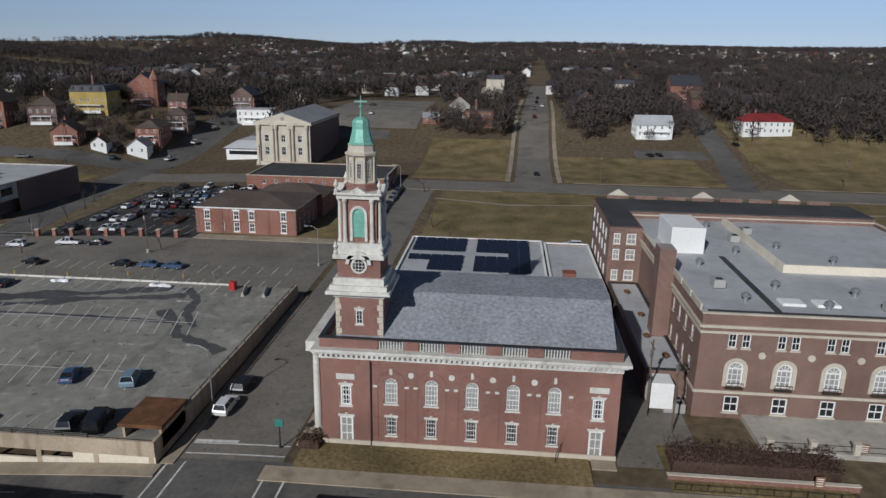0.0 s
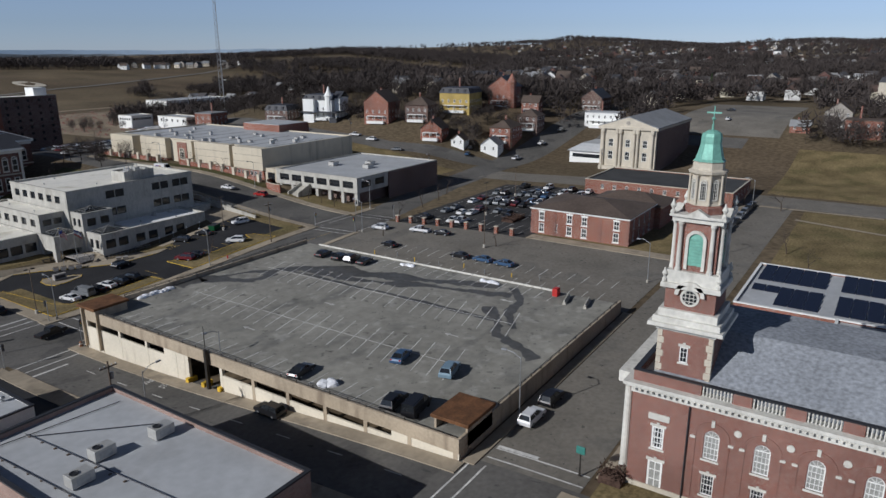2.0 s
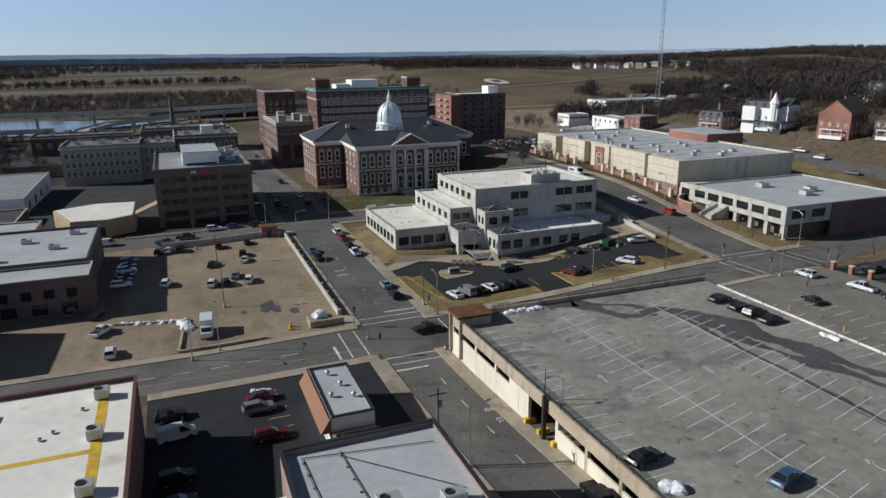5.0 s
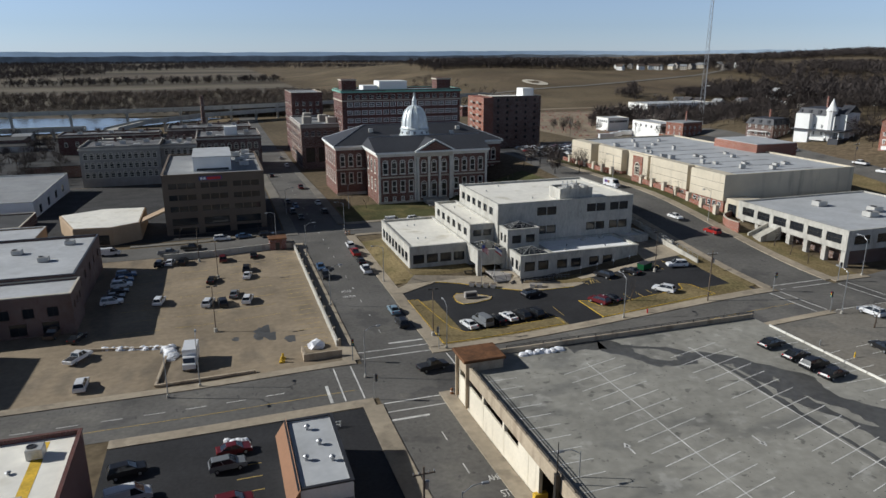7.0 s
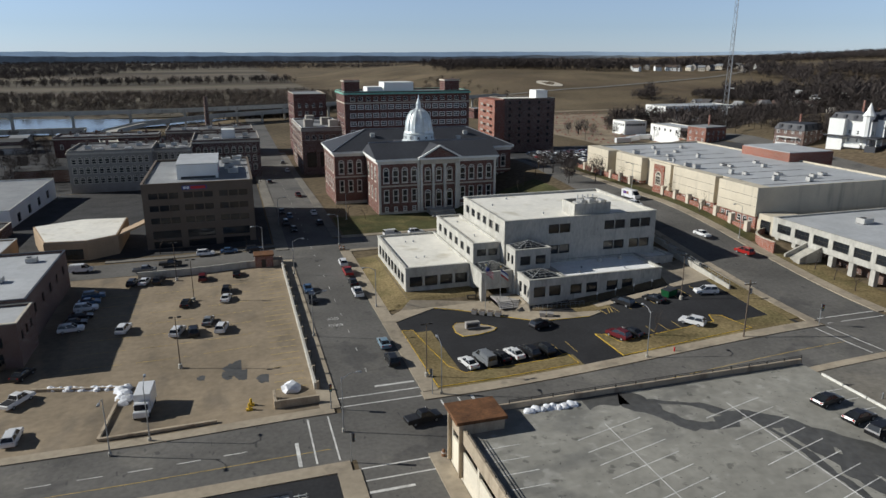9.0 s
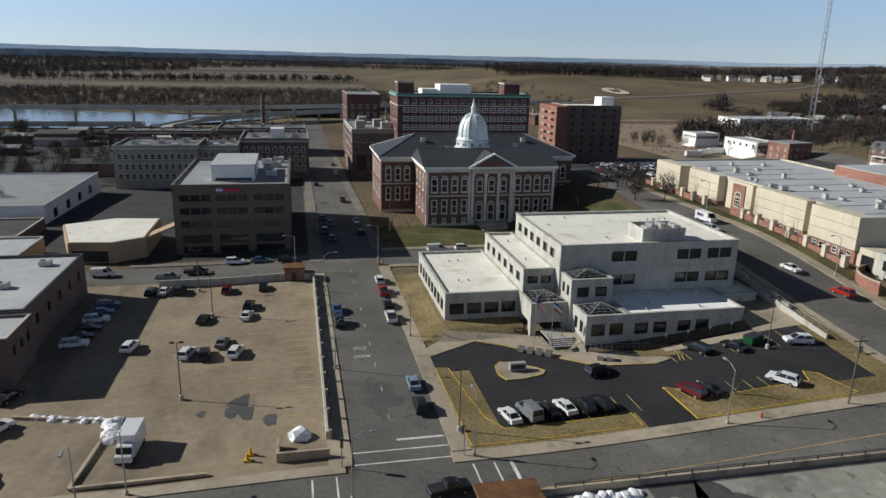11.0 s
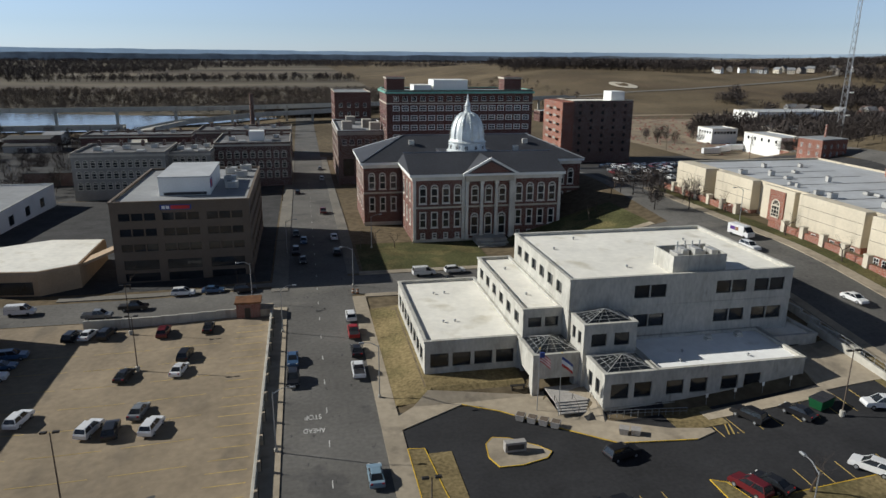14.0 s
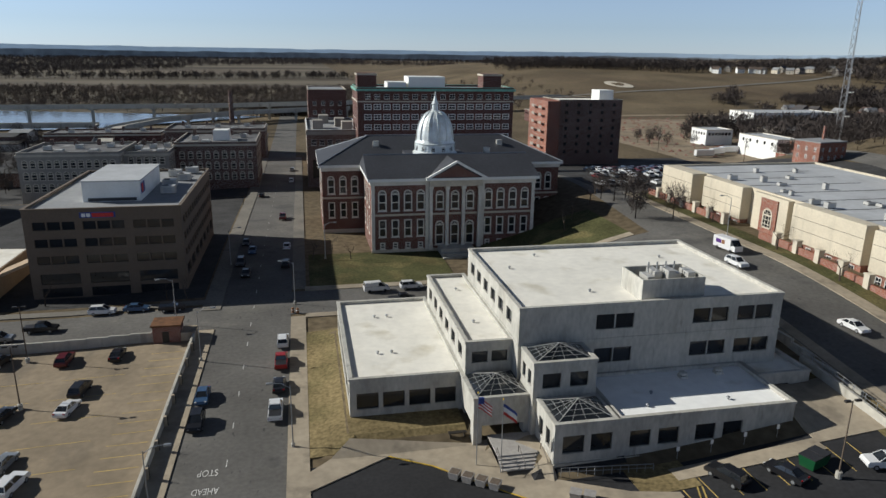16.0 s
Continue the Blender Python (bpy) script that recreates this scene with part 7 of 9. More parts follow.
# kerbside beyond the tower
for k in range(11):
    car(100 + k * 6.2, -81.6, rng.choice(["sedan", "suv"]), rng.choice(["black", "black", "grey", "blue", "white"]), 180, far=True)
# crowded lot behind the courthouse
for y in (172, 186, 192, 206, 212, 226, 232):
    for k in range(13):
        if rng.random() < .75:
            car(91 + k * 3.0 + (y - 172) * .35, y, rng.choice(["sedan", "suv", "pickup", "sedan"]), rng.choice(CHOICE), 90 + rng.uniform(-4, 4), far=True)
# along the streets of houses
for x, y, rz in ((186, 96, 95), (183, 84, 92), (188, 130, 85), (196, 160, 80), (240, 26, 0), (262, 26, 0), (214, 26, 0), (178, 66, 110), (200, -129, 2), (330, -132, 2), (380, -135, 2), (420, -137, 2), (350, -137, 2), (300, -131, 2), (300, -45, 0), (330, -40, 90), (262, -222, 10), (204, 44, 20), (198, 42, 20)):
    car(x, y, rng.choice(["sedan", "suv", "pickup"]), rng.choice(CHOICE), rz, far=True)

# parcel van, box truck, green skip
pv = thing("parcel_van", "white delivery van with purple and orange panel shapes", "van", at=(87, 101, land(87, 101) + .1), rz=-82)
part("body", Mesh().box(-3.2, 1.7, -1.05, 1.05, .5, 2.7, .1).box(1.7, 3.0, -1.0, 1.0, .5, 1.5, .2), PAINT["white"], pv)
part("windscreen", Mesh().add([(1.72, -.95, 2.5), (1.72, .95, 2.5), (2.7, .95, 1.5), (2.7, -.95, 1.5)], [(0, 3, 2, 1)]), M_GLASS, pv)
for s in (-1, 1):
    part("panel_shape", Mesh().box(-2.4, -.9, s * 1.05, s * 1.065, 1.4, 2.2), M_PURPLE, pv)
    part("panel_shape", Mesh().box(-.8, .1, s * 1.05, s * 1.065, 1.4, 2.2), M_ORANGE, pv)
    for x in (-1.9, 1.9):
        o = part("wheel", Mesh().lathe(0, 0, [(.2, -.12), (.36, -.12), (.38, 0), (.36, .12), (.2, .12)], 12), M_RUBBER, pv)
        o.matrix_basis = pose(x, s * .95, .38, 90)
bt = thing("box_truck", "white box truck parked beside the snow heap", "truck", at=(-41.6, 28, land(-41.6, 28) + .1), rz=-94)
part("box", Mesh().box(-3.6, 1.1, -1.2, 1.2, .8, 3.4, .06), PAINT["white"], bt)
part("cab", Mesh().box(1.2, 3.1, -1.1, 1.1, .6, 1.5, .12).box(1.2, 2.2, -1.05, 1.05, 1.5, 2.4, .15), PAINT["white"], bt)
part("windscreen", Mesh().add([(2.24, -.95, 2.3), (2.24, .95, 2.3), (2.5, .95, 1.5), (2.5, -.95, 1.5)], [(0, 3, 2, 1)]), M_GLASS, bt)
for x in (-2.4, 2.3):
    for s in (-1, 1):
        o = part("wheel", Mesh().lathe(0, 0, [(.25, -.15), (.45, -.15), (.47, 0), (.45, .15), (.25, .15)], 12), M_RUBBER, bt)
        o.matrix_basis = pose(x, s * 1.0, .47, 90)
sk = thing("skip", "green steel refuse skip beside the parking bays", "skip", at=(59.4, 40.5, land(59.4, 40.5) + .1), rz=20)
part("bin", Mesh().prism([(-1.4, -.8), (1.4, -.8), (1.4, .8), (-1.4, .8)], .15, 1.5, [(-1.6, -1), (1.6, -1), (1.6, 1), (-1.6, 1)]), PAINT["green"], sk)
part("lid", Mesh().box(-1.6, 0, -1, 1, 1.5, 1.6).box(.04, 1.6, -1, 1, 1.5, 1.66), M_COPPING, sk)


# ---- trees ----
def grow(m, t, a, d, length, r, depth, rg):
    n = 2 if depth else 1
    p = Vector(a)
    for _ in range(n):
        d = (Vector(d) + Vector((rg.uniform(-.16, .16), rg.uniform(-.16, .16), rg.uniform(-.02, .1)))).normalized()
        q = p + d * length / n
        (m if r > .06 else t).tube(p, q, r, r * .8, 5 if r > .06 else 3)
        p, r = q, r * .8
    if depth == 0:
        return
    for _ in range(3 if depth > 1 else 4):
        u = d.orthogonal().normalized()
        u.rotate(Matrix.Rotation(rg.uniform(0, 6.28), 3, d))
        grow(m, t, p, (d * rg.uniform(.6, 1.0) + u * rg.uniform(.5, .95)).normalized(), length * rg.uniform(.6, .8), r * .66, depth - 1, rg)


TREES = []
for k in range(3):
    rg = random.Random(30 + k)
    tr = thing("bare_tree", "bare leafless street tree in winter", "tree", "street trees")
    tm, cm = Mesh(), Mesh()
    grow(tm, cm, (0, 0, 0), (0, 0, 1), 2.1, .17, 4, rg)
    part("trunk", tm, M_BARK, tr)
    part("crown", cm, M_TWIG, tr, "fine tangle of bare twigs")
    TREES.append(tr)
spots = [(4.0, -124, .55), (46, 25.5, 1.0), (76.5, -6, 1.0), (81, -37.5, .9), (-20, 118, .9), (-24, 119, .8), (-47, 121, .9), (5, 142, .9), (14, 141, .8), (10, 150, .9), (70, 142, 1.1), (78, 150, 1.2), (84, 160, 1.2), (66, 136, .9), (97.5, 30, .8), (98, 36, .8), (98.5, 42, .8), (97, 82, 1.1), (97.5, 100, 1.1),
         (98, 124, 1.0), (97, 140, 1.0), (93.5, -8, 1.0), (112, 6, 1.2), (124, 8, 1.2), (135, 12, 1.2), (94, 2, 1.1), (120, -72, 1.2), (128, -74, 1.3), (138, -70, 1.4), (148, -76, 1.3), (160, -90, 1.2), (112, -98, 1.0), (98, -104, 1.0), (163, -79, 1.3), (-50, 233, 1.0), (-16.5, 215, .9)]
for k, (x, y, s) in enumerate(spots):
    m = pose(x, y, land(x, y) + .1, 0, 0, k * 77 % 360) @ Matrix.Scale(s, 4)
    if k < 3:
        TREES[k].matrix_basis = m
    else:
        o = copy_thing(TREES[k % 3], m)
        o.scale = (s, s, s)
rg = random.Random(5)


def wood(name, places, label, seed, material=M_TWIG, h=11.0, blades=34, thin=1.0):
    """Bare woodland: every tree a short trunk and a loose crown of twig slivers."""
    r = np.random.RandomState(seed)
    n = len(places)
    pts = np.array(places)
    hs = h * r.uniform(.65, 1.25, n)
    # slivers in an oval crown
    c = r.normal(size=(n, blades, 3))
    c /= np.linalg.norm(c, axis=2, keepdims=True)
    c *= r.uniform(.25, 1, (n, blades, 1)) ** .5
    centre = pts[:, None, :] + np.stack([c[..., 0] * .36 * hs[:, None], c[..., 1] * .36 * hs[:, None], hs[:, None] * (.62 + .36 * c[..., 2])], 2)
    d = c * .5 + r.normal(size=c.shape) * .35 + np.array([0, 0, .35])
    d /= np.linalg.norm(d, axis=2, keepdims=True)
    side = np.cross(d, r.normal(size=c.shape))
    side /= np.linalg.norm(side, axis=2, keepdims=True) + 1e-6
    ln, wd = .17 * hs[:, None, None], .024 * thin * hs[:, None, None]
    tri = np.stack([centre - d * ln + side * wd, centre - d * ln - side * wd, centre + d * ln], 2).reshape(-1, 3)
    base = np.repeat(pts, 3, axis=0).reshape(n, 3, 3)
    trunk = base + np.stack([np.stack([-.025 * hs, 0 * hs, -.5 + 0 * hs], 1), np.stack([.025 * hs, .012 * hs, -.5 + 0 * hs], 1), np.stack([0 * hs, 0 * hs, .8 * hs], 1)], 1)
    v = np.concatenate([tri, trunk.reshape(-1, 3)])
    f = np.arange(len(v)).reshape(-1, 3)
    tagged(new(name, big_mesh(name, v, f, material)), label, "woodland", kind="stuff")


def scatter(n, x0, x1, y0, y1, rg, keep=lambda x, y: True, clump=.004, cut=-.15):
    out = []
    while len(out) < n:
        x, y = rg.uniform(x0, x1), rg.uniform(y0, y1)
        if keep(x, y) and noise.noise((x * clump, y * clump, 3.3)) > cut:
            out.append((x, y, land(x, y)))
    return out


HOMES = []


SITES = {}


def near_house(x, y):
    return any(abs(x - a) < 11 + .012 * a and abs(y - b) < 11 and a - x < 11 + .012 * a for i in (-1, 0, 1) for j in (-1, 0, 1) for a, b in SITES.get((int(x // 40) + i, int(y // 40) + j), ()))


def off_roads(x, y):
    """Clear of the roads, the vacant lots and the named houses."""
    if abs(y + 127.5 + (x - 182) * .04) < 12 or abs(y + 213 + (x - 290) * .09) < 8 or (x < 264 and y < -60) or (258 < x < 385 and -80 < y < -14):
        return False
    if x < 300 and 10 < y < 240 and (x < 215 or noise.noise((x * .05, y * .05, 1)) < .12):
        return False
    return not near_house(x, y) and all((x - a) ** 2 + (y - b) ** 2 > c * c for a, b, c in HOMES)



# ---- houses ----
def house(x, y, w, d, h, wall, roof, rz=0, kind="gable", label="two-storey frame house with gable roof", porch=True, group="hillside houses", z=None, far=False):
    hs_ = thing("house", label, "house", group, at=(x, y, land(x, y) if z is None else z), rz=rz)
    rect = (-w / 2, w / 2, -d / 2, d / 2)
    m = Mesh()
    ws = []
    n = 2 if h > 4.5 else 1
    for fc in "SWNE":
        ln = w if fc in "SN" else d
        hl = [dict(c=-ln / 2 + ln * (i + .5) / max(2, int(ln / 3)), w=1.0, zb=1.0 + 2.9 * s, h=1.5) for s in range(n) for i in range(max(2, int(ln / 3)))]
        facade(m, fc, rect, -4.0, h, [(k["c"], k["w"], k["zb"], k["h"], False) for k in hl], .2)
        if fc in "SW":
            ws += [(fc, k) for k in hl]
    m.box(-w / 2 + .2, w / 2 - .2, -d / 2 + .2, d / 2 - .2, -4.0, h - .05)
    r = Mesh()
    if kind == "gable":
        along = "x" if w >= d else "y"
        rise = min(w, d) * .38
        gable(r, *rect, h, h + rise, along, .45)
        if along == "x":
            for sx in (-w / 2, w / 2 - .2):
                m.add([(sx, -d / 2, h), (sx, d / 2, h), (sx, 0, h + rise), (sx + .2, -d / 2, h), (sx + .2, d / 2, h), (sx + .2, 0, h + rise)], [(0, 2, 1), (3, 4, 5)])
        else:
            for sy in (-d / 2, d / 2 - .2):
                m.add([(-w / 2, sy, h), (w / 2, sy, h), (0, sy, h + rise), (-w / 2, sy + .2, h), (w / 2, sy + .2, h), (0, sy + .2, h + rise)], [(0, 1, 2), (3, 5, 4)])
    elif kind == "hip":
        hip(r, -w / 2 - .5, w / 2 + .5, -d / 2 - .5, d / 2 + .5, h, h + min(w, d) * .32)
    elif kind == "mansard":
        r.prism([(-w / 2 - .3, -d / 2 - .3), (w / 2 + .3, -d / 2 - .3), (w / 2 + .3, d / 2 + .3), (-w / 2 - .3, d / 2 + .3)], h, h + 2.6, [(-w / 2 + .9, -d / 2 + .9), (w / 2 - .9, -d / 2 + .9), (w / 2 - .9, d / 2 - .9), (-w / 2 + .9, d / 2 - .9)])
        for i in range(int(w / 4)):
            r.box(-w / 2 + 2 + i * 4, -w / 2 + 3.2 + i * 4, -d / 2 - .1, -d / 2 + 1.2, h + .4, h + 2.0)
        for i in range(int(d / 4)):
            r.box(-w / 2 - .1, -w / 2 + 1.2, -d / 2 + 2 + i * 4, -d / 2 + 3.2 + i * 4, h + .4, h + 2.0)
    else:
        r.box(-w / 2 - .1, w / 2 + .1, -d / 2 - .1, d / 2 + .1, h, h + .4)
    part("wall", m, wall, hs_)
    part("roof", r, roof, hs_)
    if not far:
        part("chimney", Mesh().box(w * .2, w * .2 + .7, d * .12, d * .12 + .7, h - .5, h + min(w, d) * .38 + 1.0), M_BRICK, hs_)
    if far:
        wm = Mesh()
        for fc, k in ws:
            p, q = wall_point(fc, rect, k["c"] - .5, .1, k["zb"]), wall_point(fc, rect, k["c"] + .5, .1, k["zb"] + k["h"])
            wm.add([p, (q[0], q[1], p[2]), q, (p[0], p[1], q[2])], [(0, 1, 2, 3) if fc in "SE" else (3, 2, 1, 0)])
        part("glazing", wm, M_GLASS, hs_)
    for fc, k in ws if not far else ():
        window(hs_, fc, rect, k["c"], k["w"], k["zb"], k["h"], False, 2, 2, .12, .1)
    if porch and not far:
        p = part("porch", Mesh().box(-w / 2 - 1.8, -w / 2 - .02, -d * .35, d * .35, 2.5, 2.75).box(-w / 2 - 1.8, -w / 2 - .02, -d * .35, d * .35, -1, .25), M_WHITE, hs_)
        for yy in (-d * .33, 0, d * .33) if not far else ():
            part("post", Mesh().box(-w / 2 - 1.75, -w / 2 - 1.6, yy - .07, yy + .07, .25, 2.5), M_WHITE, p)
    return hs_


# the named ones along the old street and the vacant lots
def home(x, y, r, *a, **k):
    HOMES.append((x, y, r))
    HOMES.append((x - r * .9, y - r * .5, r * .9))
    return house(x, y, *a, **k)


mn = home(212, 138, 16, 17, 16, 9, M_WHITE, M_SLATE, 15, "mansard", "ornate white mansion with mansard roof and dormers")
home(202, 159, 11, 14, 13, 5.5, M_BRICK3, M_SLATE, 15, "mansard", "dark brick house with slate mansard roof", True)
home(188, 200, 10, 13, 11, 7, M_BRICK2, M_GROOF, 10, "flat", "red brick flat-roofed corner house", False)
part("wing", Mesh().box(-11, -8.52, 1, 7, -3, 9.5).box(-5, 5, -11, -8.02, -3, 10), M_WHITE, mn)
part("wing_roof", gable(Mesh(), -5, 5, -11, -7, 10, 13, "y", .4), M_SLATE, mn)
part("veranda", Mesh().box(-12.5, 9, -12.5, -8.5, 3.0, 3.4).box(-12.5, -8.6, -8.4, 8, 3.0, 3.4).box(-12.5, 9, -12.5, -8.5, -3, .3), M_SLATE, mn, "dark veranda roof")
for xx in (-12, -8, -4, 0, 4, 8):
    part("column", Mesh().tube((xx, -12.2, .3), (xx, -12.2, 3.0), .16, n=8), M_WHITE, mn)
part("turret", Mesh().lathe(-7.5, -6, [(2, -1), (2, 11), (2.4, 11.1), (1.2, 13), (.1, 16)], 10), M_WHITE, mn)
part("bay", Mesh().lathe(3, -8.3, [(1.8, -1), (1.8, 8.5), (1.9, 8.7), (.2, 10)], 8), M_WHITE, mn)
home(212, 100, 12, 14, 13, 9.5, M_BRICK2, M_BROWNSH, 12, "gable", "tall red brick house with steep gable")
home(220, 82, 11, 13, 12, 7, M_BRICK3, M_BROWNSH, 12, "hip", "dark brick house with hip roof")
home(244, 74, 15, 18, 16, 8.5, mat("yellow_brick_wall", (.42, .31, .1), .9), M_SLATE, 10, "mansard", "large yellow mansion with dark mansard roof")
rb_ = home(276, 66, 14, 14, 14, 10, M_BRICK2, M_SLATE, 10, "gable", "red brick mansion with pointed towers")
part("tower", Mesh().lathe(-6.5, -6, [(2.4, -1), (2.4, 12), (2.8, 12.2), (.1, 17)], 8), M_BRICK2, rb_)
home(267, 45, 8, 8, 9, 6, M_BRICK2, M_BROWNSH, 10, "gable", "small red brick gabled house")
home(202, 62, 10, 11, 10, 4.5, M_BRICK2, M_BROWNSH, 15, "gable", "red brick cottage with white gable trim")
home(203, 49, 6, 7, 6, 2.8, M_WHITE, M_BROWNSH, 12, "gable", "white clapboard garage with gable roof", False)
home(212, 37.5, 8, 9, 8, 3.4, M_WHITE, M_GROOF, 12, "gable", "white clapboard cottage near the corner", False)
home(228, 39, 12, 17, 10, 6, M_BRICK2, M_BROWNSH, 8, "hip", "row of red brick houses with white bays")
home(250, 37, 10, 12, 10, 6, M_BRICK3, M_BROWNSH, 8, "hip", "dark brick house with columned porch")
home(285, 12, 12, 12, 18, 6.5, M_WHITE, M_LROOF, 5, "flat", "white two-storey flat-roofed house")
home(286, -103, 11, 12, 14, 6.5, M_BRICK2, M_BROWNSH, 0, "flat", "red brick house beside the vacant field", False)
home(287, -78.5, 7, 6, 8, 2.6, M_BRICK2, M_GROOF, 0, "gable", "low red shed with grey-green roof", False)
home(302, -92, 11, 12, 11, 6, M_STONEGREY, M_BROWNSH, 0, "gable", "grey clapboard house with lean-to")
home(273, -186, 13, 10, 17, 6, M_WHITE, M_LROOF, 4, "gable", "white frame house under large bare trees")
home(282, -240, 15, 11, 24, 6, M_WHITE, mat("red_metal_roof", (.22, .03, .03), .6), 8, "hip", "long white house with red hip roof", False)
home(388, -251, 12, 14, 16, 8, M_BRICK2, M_SLATE, 0, "hip", "red brick house with green-grey roof")
home(430, -236, 14, 17, 20, 11, M_BRICK2, M_SLATE, 0, "gable", "gabled red brick villa on the slope")
home(430, -196, 11, 12, 13, 11, M_STONE, M_SLATE, 0, "mansard", "pale stone villa among trees")
home(420, -108, 11, 13, 12, 13, M_STONE, M_SLATE, 0, "mansard", "tall pale stone mansion with turrets")
home(318, 30, 12, 15, 12, 7, M_BRICK3, M_SLATE, 0, "gable", "dark brick house above the temple")
masters = [house(*a, far=True) for a in ((520, 120, 9, 11, 5.6, M_WHITE, M_BROWNSH, 10), (560, 80, 10, 9, 5.6, M_STONEGREY, M_SLATE, 95), (610, 150, 9, 12, 6, M_BRICK2, M_BROWNSH, 0, "hip", "two-storey brick house with hip roof"),
                               (700, 40, 8, 11, 5.4, M_CREAM, M_GROOF, 80), (650, 100, 10, 10, 6, M_BRICK4, M_BROWNSH, 5), (590, 20, 12, 10, 6, M_BRICK3, M_SLATE, 92, "gable", "dark brick house with gable roof"))]
placed = 0
while placed < 250:
    if placed < 160:
        x = 330 + 1300 * rg.random() ** 1.1
        y = rg.uniform(-700, 260) * (x / 800 if x > 800 else 1)
    else:
        x, y = rg.uniform(275, 640), rg.uniform(110, 470)
        if x < 425 and y > 240:
            continue
    if off_roads(x, y) and noise.noise((x * .004, y * .004, 8)) > -.3:
        SITES.setdefault((int(x // 40), int(y // 40)), []).append((x, y))
        copy_thing(masters[rg.choice((0, 1, 4, 0, 2, 3, 5, 4, 3))], pose(x, y, land(x, y) + .6, 0, 0, rg.uniform(-12, 12) + rg.choice((0, 90))))
        placed += 1
for k in range(18):
    x, y = 640 + k * 12 + rg.uniform(-9, 9), 1000 + rg.uniform(-35, 30) - k * 4
    SITES.setdefault((int(x // 40), int(y // 40)), []).append((x, y))
    copy_thing(masters[rg.choice((0, 1, 3))], pose(x, y, land(x, y), 0, 0, rg.uniform(0, 90)))



def far_town(n, seed):
    """The houses past the countable ones: wall boxes under gable roofs, scattered over the hills."""
    r = random.Random(seed)
    walls, roofs = Mesh(), Mesh()
    made = 0
    while made < n:
        x = r.uniform(420, 2300)
        y = r.uniform(-.75, .42) * x + r.uniform(-60, 160)
        if made % 4 == 0:
            x, y = r.uniform(300, 1000), r.uniform(120, 620)
            if y > 200 and x < 440:
                continue
        if near_house(x, y) or not off_roads(x, y) or noise.noise((x * .003, y * .003, 5)) < -.25:
            continue
        made += 1
        SITES.setdefault((int(x // 40), int(y // 40)), []).append((x, y))
        w, d, h, z = r.uniform(3.6, 6.5), r.uniform(3.6, 5.2), r.uniform(4.5, 7.5), land(x, y)
        a = radians(r.choice((0, 90)) + r.uniform(-14, 14))
        c_, s_ = math.cos(a), math.sin(a)
        q = [(x + u * c_ - v * s_, y + u * s_ + v * c_) for u, v in ((-w, -d), (w, -d), (w, d), (-w, d))]
        e = [(x + u * c_ - v * s_, y + u * s_ + v * c_) for u, v in ((-w, 0), (w, 0))]
        o = [(x + u * c_ - v * s_, y + u * s_ + v * c_) for u, v in ((-w - .4, -d - .4), (w + .4, -d - .4), (w + .4, d + .4), (-w - .4, d + .4), (-w - .4, 0), (w + .4, 0))]
        k, t = h + d * .7, h + d * .7 + .3
        walls.add([(*p, z - 2) for p in q] + [(*p, z + h) for p in q] + [(*p, z + k) for p in e], [(0, 1, 5, 4), (1, 2, 6, 9, 5), (2, 3, 7, 6), (3, 0, 4, 8, 7)])
        roofs.add([(*p, z + h - .2) for p in o[:4]] + [(*p, z + t) for p in o[4:]], [(0, 1, 5, 4), (2, 3, 4, 5), (1, 2, 5), (3, 0, 4)])
    nf = len(walls.f)
    both = Mesh()
    both.add(walls.v, walls.f).add(roofs.v, roofs.f)
    me = both.data("far_houses")
    for i, tones in enumerate((((.62, .62, .6), (.7, .7, .68), (.2, .075, .05), (.5, .46, .36), (.13, .06, .045), (.33, .32, .3), (.1, .08, .07)), ((.06, .055, .055), (.13, .12, .115), (.09, .06, .05), (.25, .25, .25), (.04, .04, .045)))):
        m = mat("far_house_roofs" if i else "far_house_walls", (.5, .5, .5), .85, bump=0)
        t_, l_ = m.node_tree.nodes, m.node_tree.links
        g, rp = t_.new("ShaderNodeNewGeometry"), t_.new("ShaderNodeValToRGB")
        rp.color_ramp.interpolation = 'CONSTANT'
        for j, tone in enumerate(tones):
            el = rp.color_ramp.elements[j] if j < 2 else rp.color_ramp.elements.new(j / len(tones))
            el.position, el.color = j / len(tones), (*tone, 1)
        l_.new(g.outputs["Random Per Island"], rp.inputs[0])
        l_.new(rp.outputs[0], t_[m["mixer"]].inputs["A"])
        me.materials.append(m)
    me.polygons.foreach_set("material_index", np.array([0] * nf + [1] * (len(both.f) - nf), dtype=np.int32))
    tagged(new("far_houses", me), "hundreds of small frame and brick houses over the wooded hills", "houses", kind="stuff")


far_town(950, 21)
wood("hill_woods", scatter(19000, 262, 1150, -950, 430, rg, off_roads, .008, -.45), "grey-brown leafless woods among hillside houses", 1, h=12.5, blades=34, thin=1.15)
wood("far_hill_woods", scatter(17000, 1050, 3600, -2300, 1300, rg, lambda x, y: not near_house(x, y) and rg.random() > (y / x - .3) * 2.2, .003, -.6), "dense leafless woods on the far hills", 2, h=16, blades=24, thin=1.7)
wood("town_trees", scatter(260, -260, -20, 150, 440, rg, lambda x, y: x < -100 or y > 300, .02, -.1) + scatter(110, 200, 330, 90, 420, rg, lambda x, y: (x < 262 or y > 200) and all((x - a) ** 2 + (y - b) ** 2 > c * c for a, b, c in HOMES), .02, .0) + scatter(9, 78, 92, 128, 165, rg, lambda x, y: True, .1, -.2), "bare trees between the yards of the old town", 3, h=9, blades=170, thin=.35)
